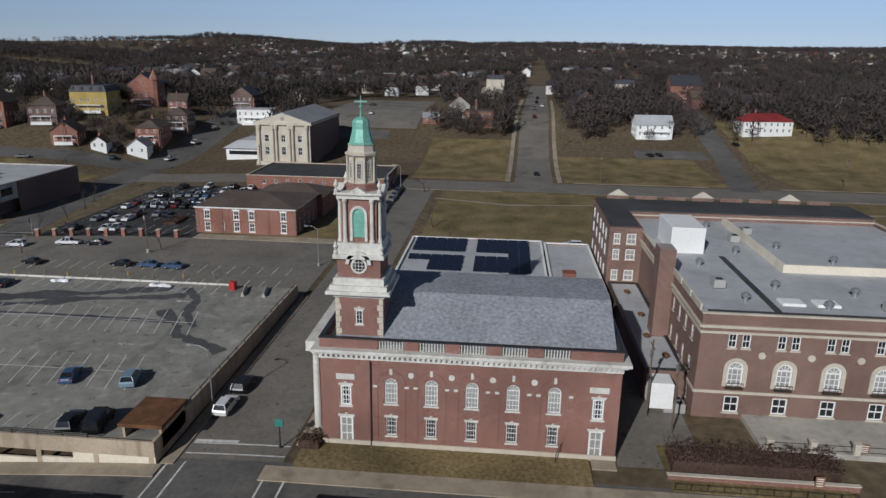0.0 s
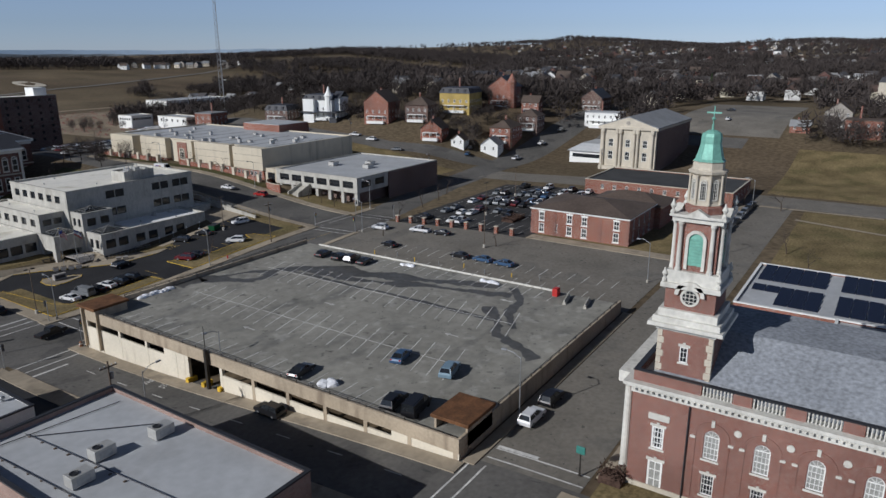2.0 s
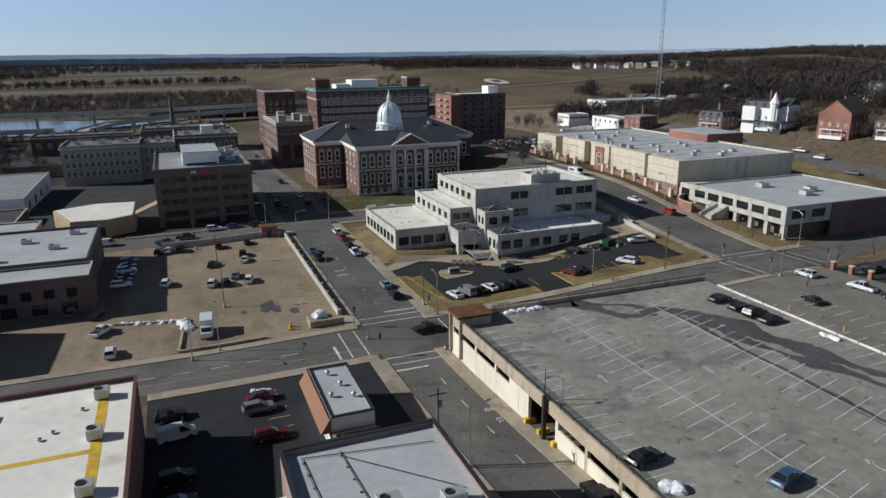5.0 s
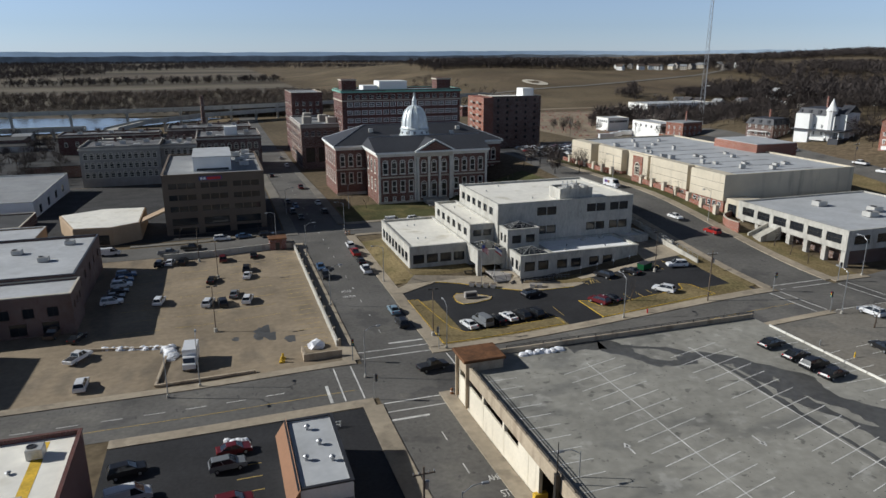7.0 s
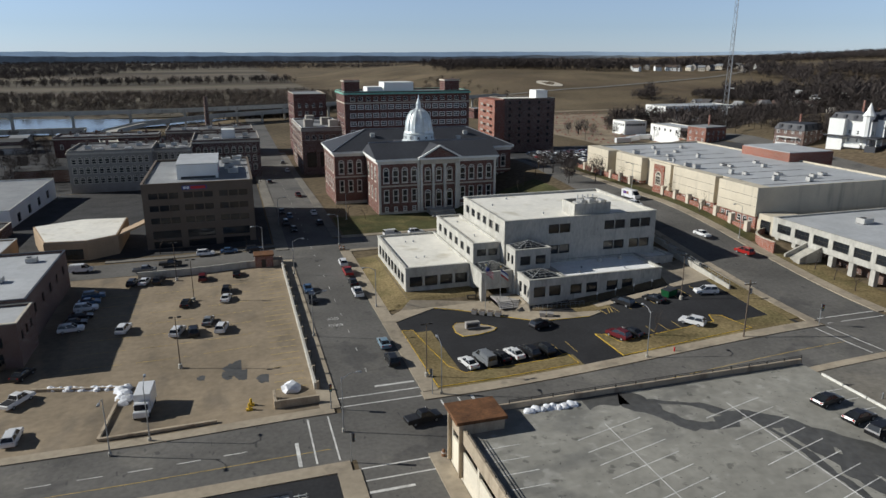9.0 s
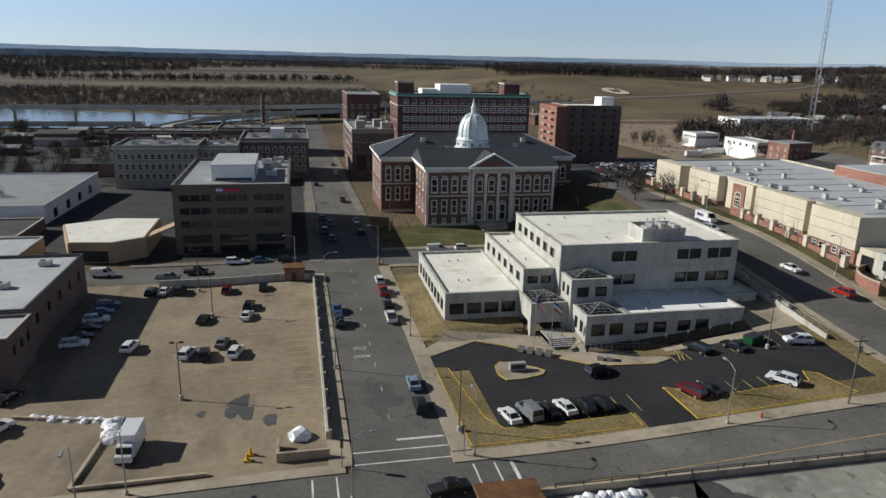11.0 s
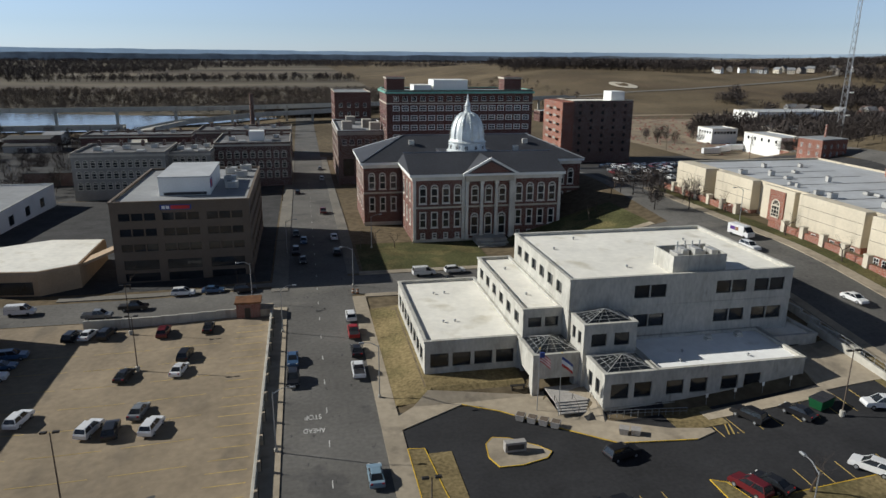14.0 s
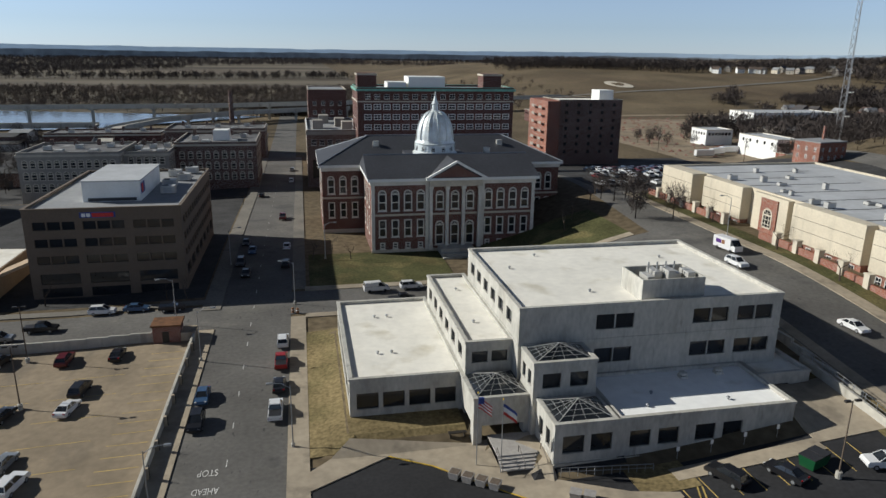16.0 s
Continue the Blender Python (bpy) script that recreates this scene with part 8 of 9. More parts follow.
wood("river_trees", scatter(8500, -1500, 300, 610, 960, rg, lambda x, y: x < 250 - .5 * (y - 610) or rg.random() < .15, .006, -.35) + scatter(1500, -300, 160, 560, 620, rg, lambda x, y: x > -60, .01, -.2), "leafless thickets along the river bank", 4, M_SCRUB, h=8.5, blades=30)
wood("bottomland_trees", scatter(9000, -3600, 1100, 2150, 4350, rg, lambda x, y: True, .0016, -.12) + scatter(4200, -2600, -300, 1250, 2150, rg, lambda x, y: x < -250 - .4 * (2150 - y), .003, -.2) + scatter(500, -700, 700, 940, 2100, rg, lambda x, y: abs(y - 1350 - .1 * x) < 25, .004, -.1), "dark tree lines across the river flats", 6, h=14, blades=24, thin=1.7)
wood("bluff_woods", scatter(7000, 330, 1700, 560, 1400, rg, lambda x, y: not near_house(x, y) and ((y > 940 + .06 * x) or (y < 700 and x > 400 + .5 * (y - 560)) or x > 760), .004, -.1), "bare woods along the grassy bluff", 7, h=15, blades=30, thin=1.2)
wood("slope_trees", scatter(11000, 300, 1400, 110, 660, rg, lambda x, y: not near_house(x, y) and (x > 430 or y < 240), .008, -.35), "bare trees on the lower slope", 8, h=10)

wood("yard_trees", scatter(420, 205, 430, 34, 235, rg, lambda x, y: not near_house(x, y) and all((x - a) ** 2 + (y - b) ** 2 > (.72 * c) ** 2 for a, b, c in HOMES), .03, -.3) + scatter(60, 262, 330, -215, -85, rg, lambda x, y: abs(y + 132) > 13 and all((x - a) ** 2 + (y - b) ** 2 > (.6 * c) ** 2 for a, b, c in HOMES), .03, -.2), "bare yard trees among the old houses", 9, h=10, blades=150, thin=.4)

# evergreens among the houses
for k in range(9):
    x, y = rg.uniform(330, 700), rg.uniform(-420, 150)
    e = thing("conifer", "dark green conifer among bare trees", "tree", "conifers", at=(x, y, land(x, y)))
    m, r2 = Mesh(), random.Random(k)
    hgt = r2.uniform(12, 18)
    for i in range(90):
        q = r2.random()
        a, rad = r2.uniform(0, 6.28), (1 - q) * hgt * .24
        p = Vector((math.cos(a) * rad, math.sin(a) * rad, hgt * (.1 + .88 * q)))
        m.tube(p * .5 + Vector((0, 0, p.z * .5 + .4)), p - Vector((0, 0, .5)), .5, .08, 4)
    part("trunk", Mesh().tube((0, 0, -.5), (0, 0, hgt * .9), .3, .05), M_BARK, e)
    part("crown", m, M_EVERG, e)


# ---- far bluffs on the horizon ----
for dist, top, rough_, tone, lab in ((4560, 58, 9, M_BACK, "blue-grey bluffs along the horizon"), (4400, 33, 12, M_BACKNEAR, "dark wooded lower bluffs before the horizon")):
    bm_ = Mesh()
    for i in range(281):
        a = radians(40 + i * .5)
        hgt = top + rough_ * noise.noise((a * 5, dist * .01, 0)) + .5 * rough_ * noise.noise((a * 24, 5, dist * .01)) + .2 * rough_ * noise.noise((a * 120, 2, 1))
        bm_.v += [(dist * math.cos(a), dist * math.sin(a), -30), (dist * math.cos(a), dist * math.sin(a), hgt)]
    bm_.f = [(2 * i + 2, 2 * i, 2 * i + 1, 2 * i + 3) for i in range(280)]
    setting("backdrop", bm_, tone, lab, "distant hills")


# ---- river bridges ----
def viaduct(pts, z, width, label):
    b = thing("bridge", label, "bridge")
    m = Mesh()
    rail = Mesh()
    line = []
    for (xa, ya), (xb, yb) in zip(pts, pts[1:]):
        n = max(1, int(math.hypot(xb - xa, yb - ya) / 20))
        line += [(xa + (xb - xa) * i / n, ya + (yb - ya) * i / n) for i in range(n)]
    line.append(pts[-1])
    for i, (x, y) in enumerate(line):
        a, c = line[max(0, i - 1)], line[min(len(line) - 1, i + 1)]
        d = math.hypot(c[0] - a[0], c[1] - a[1])
        nx, ny = -(c[1] - a[1]) / d * width / 2, (c[0] - a[0]) / d * width / 2
        m.v += [(x + nx, y + ny, z), (x - nx, y - ny, z), (x + nx, y + ny, z - 1.6), (x - nx, y - ny, z - 1.6), (x + nx, y + ny, z + 1), (x - nx, y - ny, z + 1)]
        if i % 2 == 0:
            part("pier", Mesh().box(x - .9, x + .9, y - .9, y + .9, -12, z - 1.6).box(x - 1.4, x + 1.4, y - width / 2 + .5, y + width / 2 - .5, z - 2.6, z - 1.61), M_CONC, b)
    for i in range(len(line) - 1):
        p, q = i * 6, i * 6 + 6
        m.f += [(p + 1, p, q, q + 1), (p + 2, p + 3, q + 3, q + 2), (p + 4, p + 2, q + 2, q + 4), (p + 3, p + 5, q + 5, q + 3)]
    part("deck", m, M_CONC, b)


viaduct([(-1700, 505), (-300, 500), (-60, 520), (60, 560), (260, 640)], 4, 11, "long concrete highway viaduct over the river")
viaduct([(-1700, 445), (-300, 440), (-120, 446)], -2.2, 10, "lower concrete bridge over the river flats")
viaduct([(40, 548), (-40, 500), (-84, 450), (-98, 405), (-96, 370), (-88, 330)], 0.5, 9, "curving concrete ramp above the rail yard")
ch_ = thing("smokestack", "lone dark brick smokestack near the river", "chimney", at=(-42, 470, -8))
part("shaft", Mesh().lathe(0, 0, [(1.8, 0), (1.3, 24), (1.5, 24.2), (1.5, 25)], 12), M_BRICK3, ch_)
strip("road", [(180, 700), (332, 733), (449, 762), (608, 821), (703, 854), (900, 960)], 9, M_PALEROAD, "pale highway cutting across the grassy bluff", "road", .6)
setting("hill_emblem", drape([(396 + 14 * math.cos(a), 808 + 31 * math.sin(a)) for a in np.linspace(0, 2 * math.pi, 25)[:-1]], .7, .3, 6), M_STONE, "pale oval emblem set into the grassy bluff", "emblem")
setting("hill_emblem_figure", drape([(388, 800), (394, 792), (403, 806), (404, 824), (397, 818), (391, 822)], 1.0, .2, 6), M_GROUND, "dark plain figure on the oval emblem", "emblem")

# ---- radio mast ----
ms = thing("radio_mast", "tall lattice steel radio mast with dishes", "mast", at=(228, 238, land(228, 238)))
hgt = 86 - land(228, 238)
legs = [(1.6 * math.cos(a), 1.6 * math.sin(a)) for a in (0.5, 2.6, 4.7)]
for i, (lx, ly) in enumerate(legs):
    part("leg", Mesh().tube((lx, ly, 0), (lx * .5, ly * .5, hgt), .12, .08, 4), M_STEEL, ms)
    br = Mesh()
    nx, ny = legs[(i + 1) % 3]
    for k in range(24):
        s0, s1 = 1 - .5 * k / 24, 1 - .5 * (k + 1) / 24
        br.tube((lx * s0, ly * s0, hgt * k / 24), (nx * s1, ny * s1, hgt * (k + 1) / 24), .05, n=3)
        br.tube((nx * s0, ny * s0, hgt * k / 24), (lx * s1, ly * s1, hgt * (k + 1) / 24), .05, n=3)
    part("bracing", br, M_STEEL, ms)
for z in (12, 22):
    part("dish", Mesh().lathe(1.8, -1.2, [(.1, z), (.9, z + .3), (1.0, z + .6), (.95, z + .6), (.1, z + .15)], 12), M_WHITE, ms)


# ---- lamps, poles, signals ----
def street_lamp(x, y, h=8.5, rz=0, arm=2.2, z=None):
    l = thing("street_lamp", "slim grey street lamp with curved arm", "street lamp", "street lamps", at=(x, y, (land(x, y) + .1) if z is None else z), rz=rz)
    part("base", Mesh().lathe(0, 0, [(.25, 0), (.25, .5), (.14, .6)], 8), M_CONC, l)
    part("pole", Mesh().tube((0, 0, .5), (0, 0, h), .1, .06), M_STEEL, l)
    part("arm", Mesh().tube((0, 0, h - .3), (arm * .5, 0, h + .4), .05).tube((arm * .5, 0, h + .4), (arm, 0, h + .5), .045), M_STEEL, l)
    part("head", Mesh().box(arm - .1, arm + .65, -.16, .16, h + .36, h + .58, .05), M_STEEL, l)
    return l


def lot_lamp(x, y, h=10, z=None):
    l = thing("lot_lamp", "tall car park lamp with twin heads", "lamp post", "car park lamps", at=(x, y, (land(x, y) + .1) if z is None else z))
    part("base", Mesh().lathe(0, 0, [(.35, 0), (.35, .8), (.1, .85)], 10), M_CONC, l)
    part("pole", Mesh().tube((0, 0, .8), (0, 0, h), .11, .07), M_WOOD, l)
    for s in (-1, 1):
        part("head", Mesh().box(s * .3, s * 1.0, -.18, .18, h - .1, h + .12, .03), M_DSTEEL, l)


def signal(x, y, rz=0, h=4.2):
    s = thing("traffic_signal", "black traffic signal on a steel post", "traffic signal", "traffic signals", at=(x, y, land(x, y) + .19), rz=rz)
    part("post", Mesh().tube((0, 0, 0), (0, 0, h), .09, .07), M_STEEL, s)
    hd_ = part("head", Mesh().box(-.2, .2, -.45, -.15, h - 1.2, h), M_COPPING, s)
    for k, m in enumerate((M_TAIL, M_YELLOW, M_COPPER)):
        part("lens", Mesh().tube((0, -.46, h - .2 - k * .38), (0, -.5, h - .2 - k * .38), .12, n=10), m, hd_)


def utility_pole(x, y, h=11, rz=0):
    p = thing("utility_pole", "weathered wooden utility pole with crossarm", "utility pole", "utility poles", at=(x, y, land(x, y)), rz=rz)
    part("pole", Mesh().tube((0, 0, -.5), (0, 0, h), .16, .11), M_WOOD, p)
    part("crossarm", Mesh().box(-1.2, 1.2, -.06, .06, h - .9, h - .75), M_WOOD, p)
    for q in (-1.1, -.5, .5, 1.1):
        part("insulator", Mesh().lathe(q, 0, [(.05, h - .75), (.08, h - .6), (.03, h - .5)], 6), M_STEEL, p)
    part("transformer", Mesh().lathe(.35, 0, [(.22, h - 2.6), (.24, h - 1.7), (.1, h - 1.6)], 10), M_STEEL, p)


for x, y, rz in ((-13.6, 88, 0), (-13.6, 48, 0), (1.0, 60, 180), (-13.6, 140, 0), (1.0, 112, 180), (-13.6, -36, 0), (3.0, 18.6, 90), (40, 18.4, 90), (-20, 105, 200), (-40, 18.4, 90), (1.4, -33, 180), (77.6, 2, 90), (74, -77, 90), (12, -79.4, 90), (-13.6, 12, 0), (103, 20, 90), (94, 62, 180), (94, 112, 180), (160, -82, 90), (100, -84, 90), (-44.8, 16, -90), (8, 142, 0)):
    street_lamp(x, y, rz=rz)
for x, y in ((-37.3, 42.4), (-36.4, 77.6), (-41, 94), (60.4, 37.8), (2.4, 25.2), (78.5, -35.6), (110, -18), (140, -12), (46, 108)):
    lot_lamp(x, y, 9.5)
for x, y, rz in ((-.4, 3.9, 0), (-13.8, 4.0, 90), (1.6, 19, 200), (-14.4, 19, 0), (76, 17.8, 0), (94.5, 18.6, 90), (93.6, 3.4, 180), (76.5, 3.6, 270)):
    signal(x, y, rz)
for x, y in ((-17, -34), (60, 18.6), (186, -24), (196, -62), (168, -64), (188, -118), (188, -152), (192, -240), (250, -142), (150, 30), (196, 60), (220, 32), (176, 90), (16, -136.6), (12, -139), (236, 300), (200, 260), (190, 320), (300, 300), (-70, 300), (-120, 260), (-90, 420), (-140, 400)):
    utility_pole(x, y, 11)
pl = thing("deck_post", "dark steel lamp post through the garage edge", "lamp post", at=(-1.6, -33.4, land(-1.6, -33.4)))
part("pole", Mesh().box(-.25, .25, -.25, .25, 0, 6.6).tube((0, 0, 6.5), (0, 0, 10.5), .08, .05), M_DSTEEL, pl)
# street clock sign by the church
cs = thing("street_sign", "small green street clock on a post", "sign", at=(3.2, -91.5, land(3, -91) + .19))
part("post", Mesh().lathe(0, 0, [(.2, 0), (.1, .4), (.07, 2.8)], 8), M_DSTEEL, cs)
part("face", Mesh().box(-.12, .12, -.5, .5, 2.8, 3.7, .06), M_GOLD, cs)

# ---- markings on the streets ----
mk = Mesh()


def stripe(x0, x1, y0, y1, mesh=mk, lift=.065):
    n = max(1, int(max(x1 - x0, y1 - y0) / 4))
    for i in range(n):
        a, b = i / n, (i + 1) / n
        q = [(x0, y0 + (y1 - y0) * a), (x1, y0 + (y1 - y0) * a), (x1, y0 + (y1 - y0) * b), (x0, y0 + (y1 - y0) * b)] if y1 - y0 > x1 - x0 else [(x0 + (x1 - x0) * a, y0), (x0 + (x1 - x0) * b, y0), (x0 + (x1 - x0) * b, y1), (x0 + (x1 - x0) * a, y1)]
        mesh.add([(x, y, land(x, y) + lift) for x, y in q], [(0, 1, 2, 3)])


for y in (19.2, 22.0, 2.2, -.6):
    stripe(-12.8, .2, y - .12, y + .12)
for x in (-15.2, -18.2, 2.4, 5.2):
    stripe(x - .12, x + .12, 5, 17)
stripe(-6.6, .0, 24.2, 24.7)
stripe(-12.8, -7, -3.4, -2.9)
stripe(-20.6, -20.1, 5, 11)
stripe(7.2, 7.7, 11, 17)
for x in (74.6, 77.2, 93.2, 96):
    stripe(x - .12, x + .12, 5, 17.2)
for y in (1.8, 4.2, 18.2, 20.6):
    stripe(78.5, 92, y - .12, y + .12)
for y in (-79.4, -81.4, -91.6, -94):
    stripe(-12.8, -.4, y - .12, y + .12)
for x in (-14.6, -16.8, 1.4, 3.6):
    stripe(x - .12, x + .12, -92.6, -80.6)
stripe(3.8, 4.4, -86, -80.6)
for i in range(26):
    stripe(-6.88, -6.78, 30 + i * 9, 31.6 + i * 9)
for i in range(8):
    stripe(-6.9, -6.75, -74 + i * 9, -71.5 + i * 9)
for i in range(16):
    stripe(-120 + i * 6, -117 + i * 6, 10.9, 11.05)
setting("lane_marking", mk, M_PAINT, "faded white crossing and lane lines", "road marking")
yk = Mesh()
for i in range(14):
    stripe(10 + i * 4.6, 14.6 + i * 4.6, 10.4, 10.52, yk)
    stripe(-100 + i * 6, -94 + i * 6, 8.0, 8.12, yk)
for i in range(9):
    stripe(-35.2, -32.0, -34 + i * 3.2, -33.86 + i * 3.2, yk, .085)
for i in range(24):
    stripe(-22, -17, 28 + i * 2.8, 28.12 + i * 2.8, yk, .12)
for xx in (-52, -40.5, -29):
    for i in range(15):
        stripe(xx - .06 + i * .0, xx + .06, 44 + i * 3.2, 44.1 + i * 3.2, yk, .12)
        stripe(xx - 4.6, xx + 4.6, 44 + i * 3.2, 44.1 + i * 3.2, yk, .118) if i % 2 else None
for i in range(9):
    stripe(8.2 + i * 2.75, 8.32 + i * 2.75, 25, 30, yk, .09)
for i in range(9):
    stripe(38.5 + i * 2.8, 38.62 + i * 2.8, 25.2, 29.6, yk, .09)
for i in range(9):
    stripe(43.5 + i * 2.8, 43.62 + i * 2.8, 38.2, 43.2, yk, .09)
for i in range(5):
    yk.add([(44.2 + i * .7, 38.4, land(46, 40) + .1), (44.4 + i * .7, 38.4, land(46, 40) + .1), (46.2 + i * .5, 43, land(46, 43) + .1), (46.0 + i * .5, 43, land(46, 43) + .1)], [(0, 1, 2, 3)])
setting("bay_marking", yk, M_YLINE, "faded yellow bay and centre lines", "road marking")
wk = Mesh()
for i in range(20):
    stripe(58, 63, -72 + i * 3.2, -71.88 + i * 3.2, wk, .09)
    stripe(66.5, 71.5, -72 + i * 3.2, -71.88 + i * 3.2, wk, .09)
for k in range(5):
    for i in range(13):
        stripe(95 + k * 13.6, 104 + k * 13.6, -36.5 + i * 3.0, -36.4 + i * 3.0, wk, .085)
setting("bay_marking", wk, M_PAINT, "faded white parking bay lines", "road marking")


def words(text, x, y, size, rz, stretch):
    cu = bpy.data.curves.new("lettering", 'FONT')
    cu.body, cu.size, cu.align_x = text, size, 'CENTER'
    tmp = bpy.data.objects.new("lettering", cu)
    scene.collection.objects.link(tmp)
    me = bpy.data.meshes.new_from_object(tmp.evaluated_get(bpy.context.evaluated_depsgraph_get()))
    bpy.data.objects.remove(tmp)
    me.materials.append(M_PAINT)
    o = new("road_lettering", me)
    o.matrix_basis = pose(x, y, land(x, y) + .09, 0, 0, rz) @ Matrix.Diagonal((1, stretch, 1, 1))
    tagged(o, "white painted road words " + text.lower(), "road marking", kind="structure")


words("STOP", -8.8, 56.7, 1.0, 180, 1.9)
words("AHEAD", -8.7, 53.0, .9, 180, 1.9)
words("STOP", -3.6, -26.4, 1.0, 0, 1.9)
words("AHEAD", -3.6, -22.6, .9, 0, 1.9)

# ---- tan car park: walls, booth, snow ----
lw_ = thing("lot_wall", "low pale concrete wall round the tan lot", "wall")
for i in range(24):
    y = 26 + i * 3
    part("panel", Mesh().box(-16.1, -15.7, y, y + 2.98, land(-16, y) - .3, land(-16, y) + 1.35, .03), M_CONC, lw_)
    if i % 2 == 0:
        part("buttress", Mesh().box(-15.69, -15.3, y - .2, y + .2, land(-15, y) - .3, land(-15, y) + 1.6), M_GARAGE, lw_)
        part("rail_post", Mesh().tube((-15.2, y, land(-15, y)), (-15.2, y, land(-15, y) + 2.0), .05), M_DSTEEL, lw_)
for i in range(9):
    x = -50 + i * 3.4
    part("panel", Mesh().box(x, x + 3.38, 97.6, 98.0, land(x, 98) - .3, land(x, 98) + 1.9, .03), M_CONC, lw_)
part("corner_panel", Mesh().box(-22.6, -15.8, 21.6, 22, -5.2, -3.4, .03).box(-22.6, -22.2, 22, 25.5, -5.2, -3.4, .03), M_GARAGE, lw_)
for a, b in (((-47, 20.6), (-31, 20.6)), ((-47, 20.6), (-45.6, 37)), ((-60, 40.5), (-45.6, 37))):
    part("low_kerb", Mesh().tube((*a, land(*a) + .35), (*b, land(*b) + .35), .3, n=4), M_GARAGE, lw_)
bo = thing("brick_booth", "small red brick stair booth at the lot corner", "booth", at=(-19, 98.5, land(-19, 98)))
part("wall", Mesh().box(-3.4, 1.0, -1.8, 1.8, -.5, 3.0), M_BRICK, bo)
part("side_wall", Mesh().box(1.02, 3.4, -1.6, 1.6, -.5, 1.6), M_GARAGE, bo)
part("roof", Mesh().box(-3.7, 1.3, -2.1, 2.1, 3.0, 3.3, .05), M_RUST, bo)
part("door", Mesh().box(-1.9, -.8, -1.86, -1.8, -.1, 2.1), M_DSTEEL, bo)


def snow(pts, r, seed, z=None):
    s = thing("snow_pile", "heap of dirty ploughed snow melting", "snow", "snow heaps")
    m, rg_ = Mesh(), random.Random(seed)
    for (xa, ya), (xb, yb) in zip(pts, pts[1:]):
        n = max(1, int(math.hypot(xb - xa, yb - ya) / (r * .7)))
        for k in range(n):
            x, y = xa + (xb - xa) * k / n + rg_.uniform(-.3, .3) * r, ya + (yb - ya) * k / n + rg_.uniform(-.3, .3) * r
            q = r * rg_.uniform(.7, 1.15)
            bs = bmesh.new()
            bmesh.ops.create_icosphere(bs, subdivisions=2, radius=q)
            for v_ in bs.verts:
                v_.co *= 1 + .35 * noise.noise(v_.co * 1.3 + Vector((x, y, 0)))
            zz = land(x, y) + .1 if z is None else z
            m.add([(v_.co.x + x, v_.co.y + y, max(v_.co.z * .75, -.1) + zz) for v_ in bs.verts], [tuple(v_.index for v_ in f_.verts) for f_ in bs.faces])
            bs.free()
    part("heap", m, M_SNOW, s)


snow([(-57, 40.2), (-46, 37.2)], .75, 1)
snow([(-45.6, 37), (-45.2, 31)], 1.2, 2)
snow([(-19.4, 27.4), (-18.2, 28)], 1.9, 3)
snow([(9, -1.2), (16, -1.4)], .7, 4, 2.0)
snow([(1.5, -54.5), (2.6, -56)], 1.0, 5, 2.0)
snow([(52.6, -30), (52.6, -33)], .6, 6, 2.0)
snow([(52.6, -50), (52.6, -54)], .6, 7, 2.0)
snow([(-36, -1.5), (-33, -2.2)], .8, 8)
# tree-shaped dark patches on the tan concrete, yellow hydrant blocks
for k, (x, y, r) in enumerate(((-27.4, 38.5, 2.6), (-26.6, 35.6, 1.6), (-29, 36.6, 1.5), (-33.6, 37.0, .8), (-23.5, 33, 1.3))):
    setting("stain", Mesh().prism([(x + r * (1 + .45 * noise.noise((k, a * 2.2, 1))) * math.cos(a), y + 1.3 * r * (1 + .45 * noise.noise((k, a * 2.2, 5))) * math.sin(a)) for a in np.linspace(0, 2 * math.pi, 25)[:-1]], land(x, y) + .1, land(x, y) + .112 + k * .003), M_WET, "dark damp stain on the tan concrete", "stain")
for x, y in ((-26.3, 22.8), (-26, 24.2)):
    bl_ = thing("bollard", "yellow painted bollard by the lot entrance", "bollard", "bollards", at=(x, y, land(x, y) + .1))
    part("post", Mesh().lathe(0, 0, [(.2, 0), (.2, 1.0), (.15, 1.15), (.02, 1.2)], 10), M_YELLOW, bl_)
    part("base", Mesh().box(-.5, .5, -.3, .3, 0, .3), M_YELLOW, bl_)

# ---- city hall forecourt ----
fc_ = thing("forecourt", "pale concrete forecourt with steps and kerbs", "paving", kind="structure")
pts = [(3.0, 50.2), (12.5, 55.6), (17.5, 52.5), (24, 46.2), (30, 40.6), (40, 38.6), (43, 39.6), (43, 40.6), (38, 42.2), (31, 46.5), (31, 55.5), (23, 56.5), (8, 58.5), (3.0, 54)]
part("paving", drape(pts, .22, .3), M_WALK, fc_)
yc = Mesh()
for a, b in zip(pts[1:6], pts[2:6]):
    for i in range(4):
        p, q = [a[j] + (b[j] - a[j]) * i / 4 for j in (0, 1)], [a[j] + (b[j] - a[j]) * (i + 1) / 4 for j in (0, 1)]
        yc.tube((*p, land(*p) + .2), (*q, land(*q) + .2), .07, n=4)
part("yellow_kerb", yc, M_YELLOW, fc_)


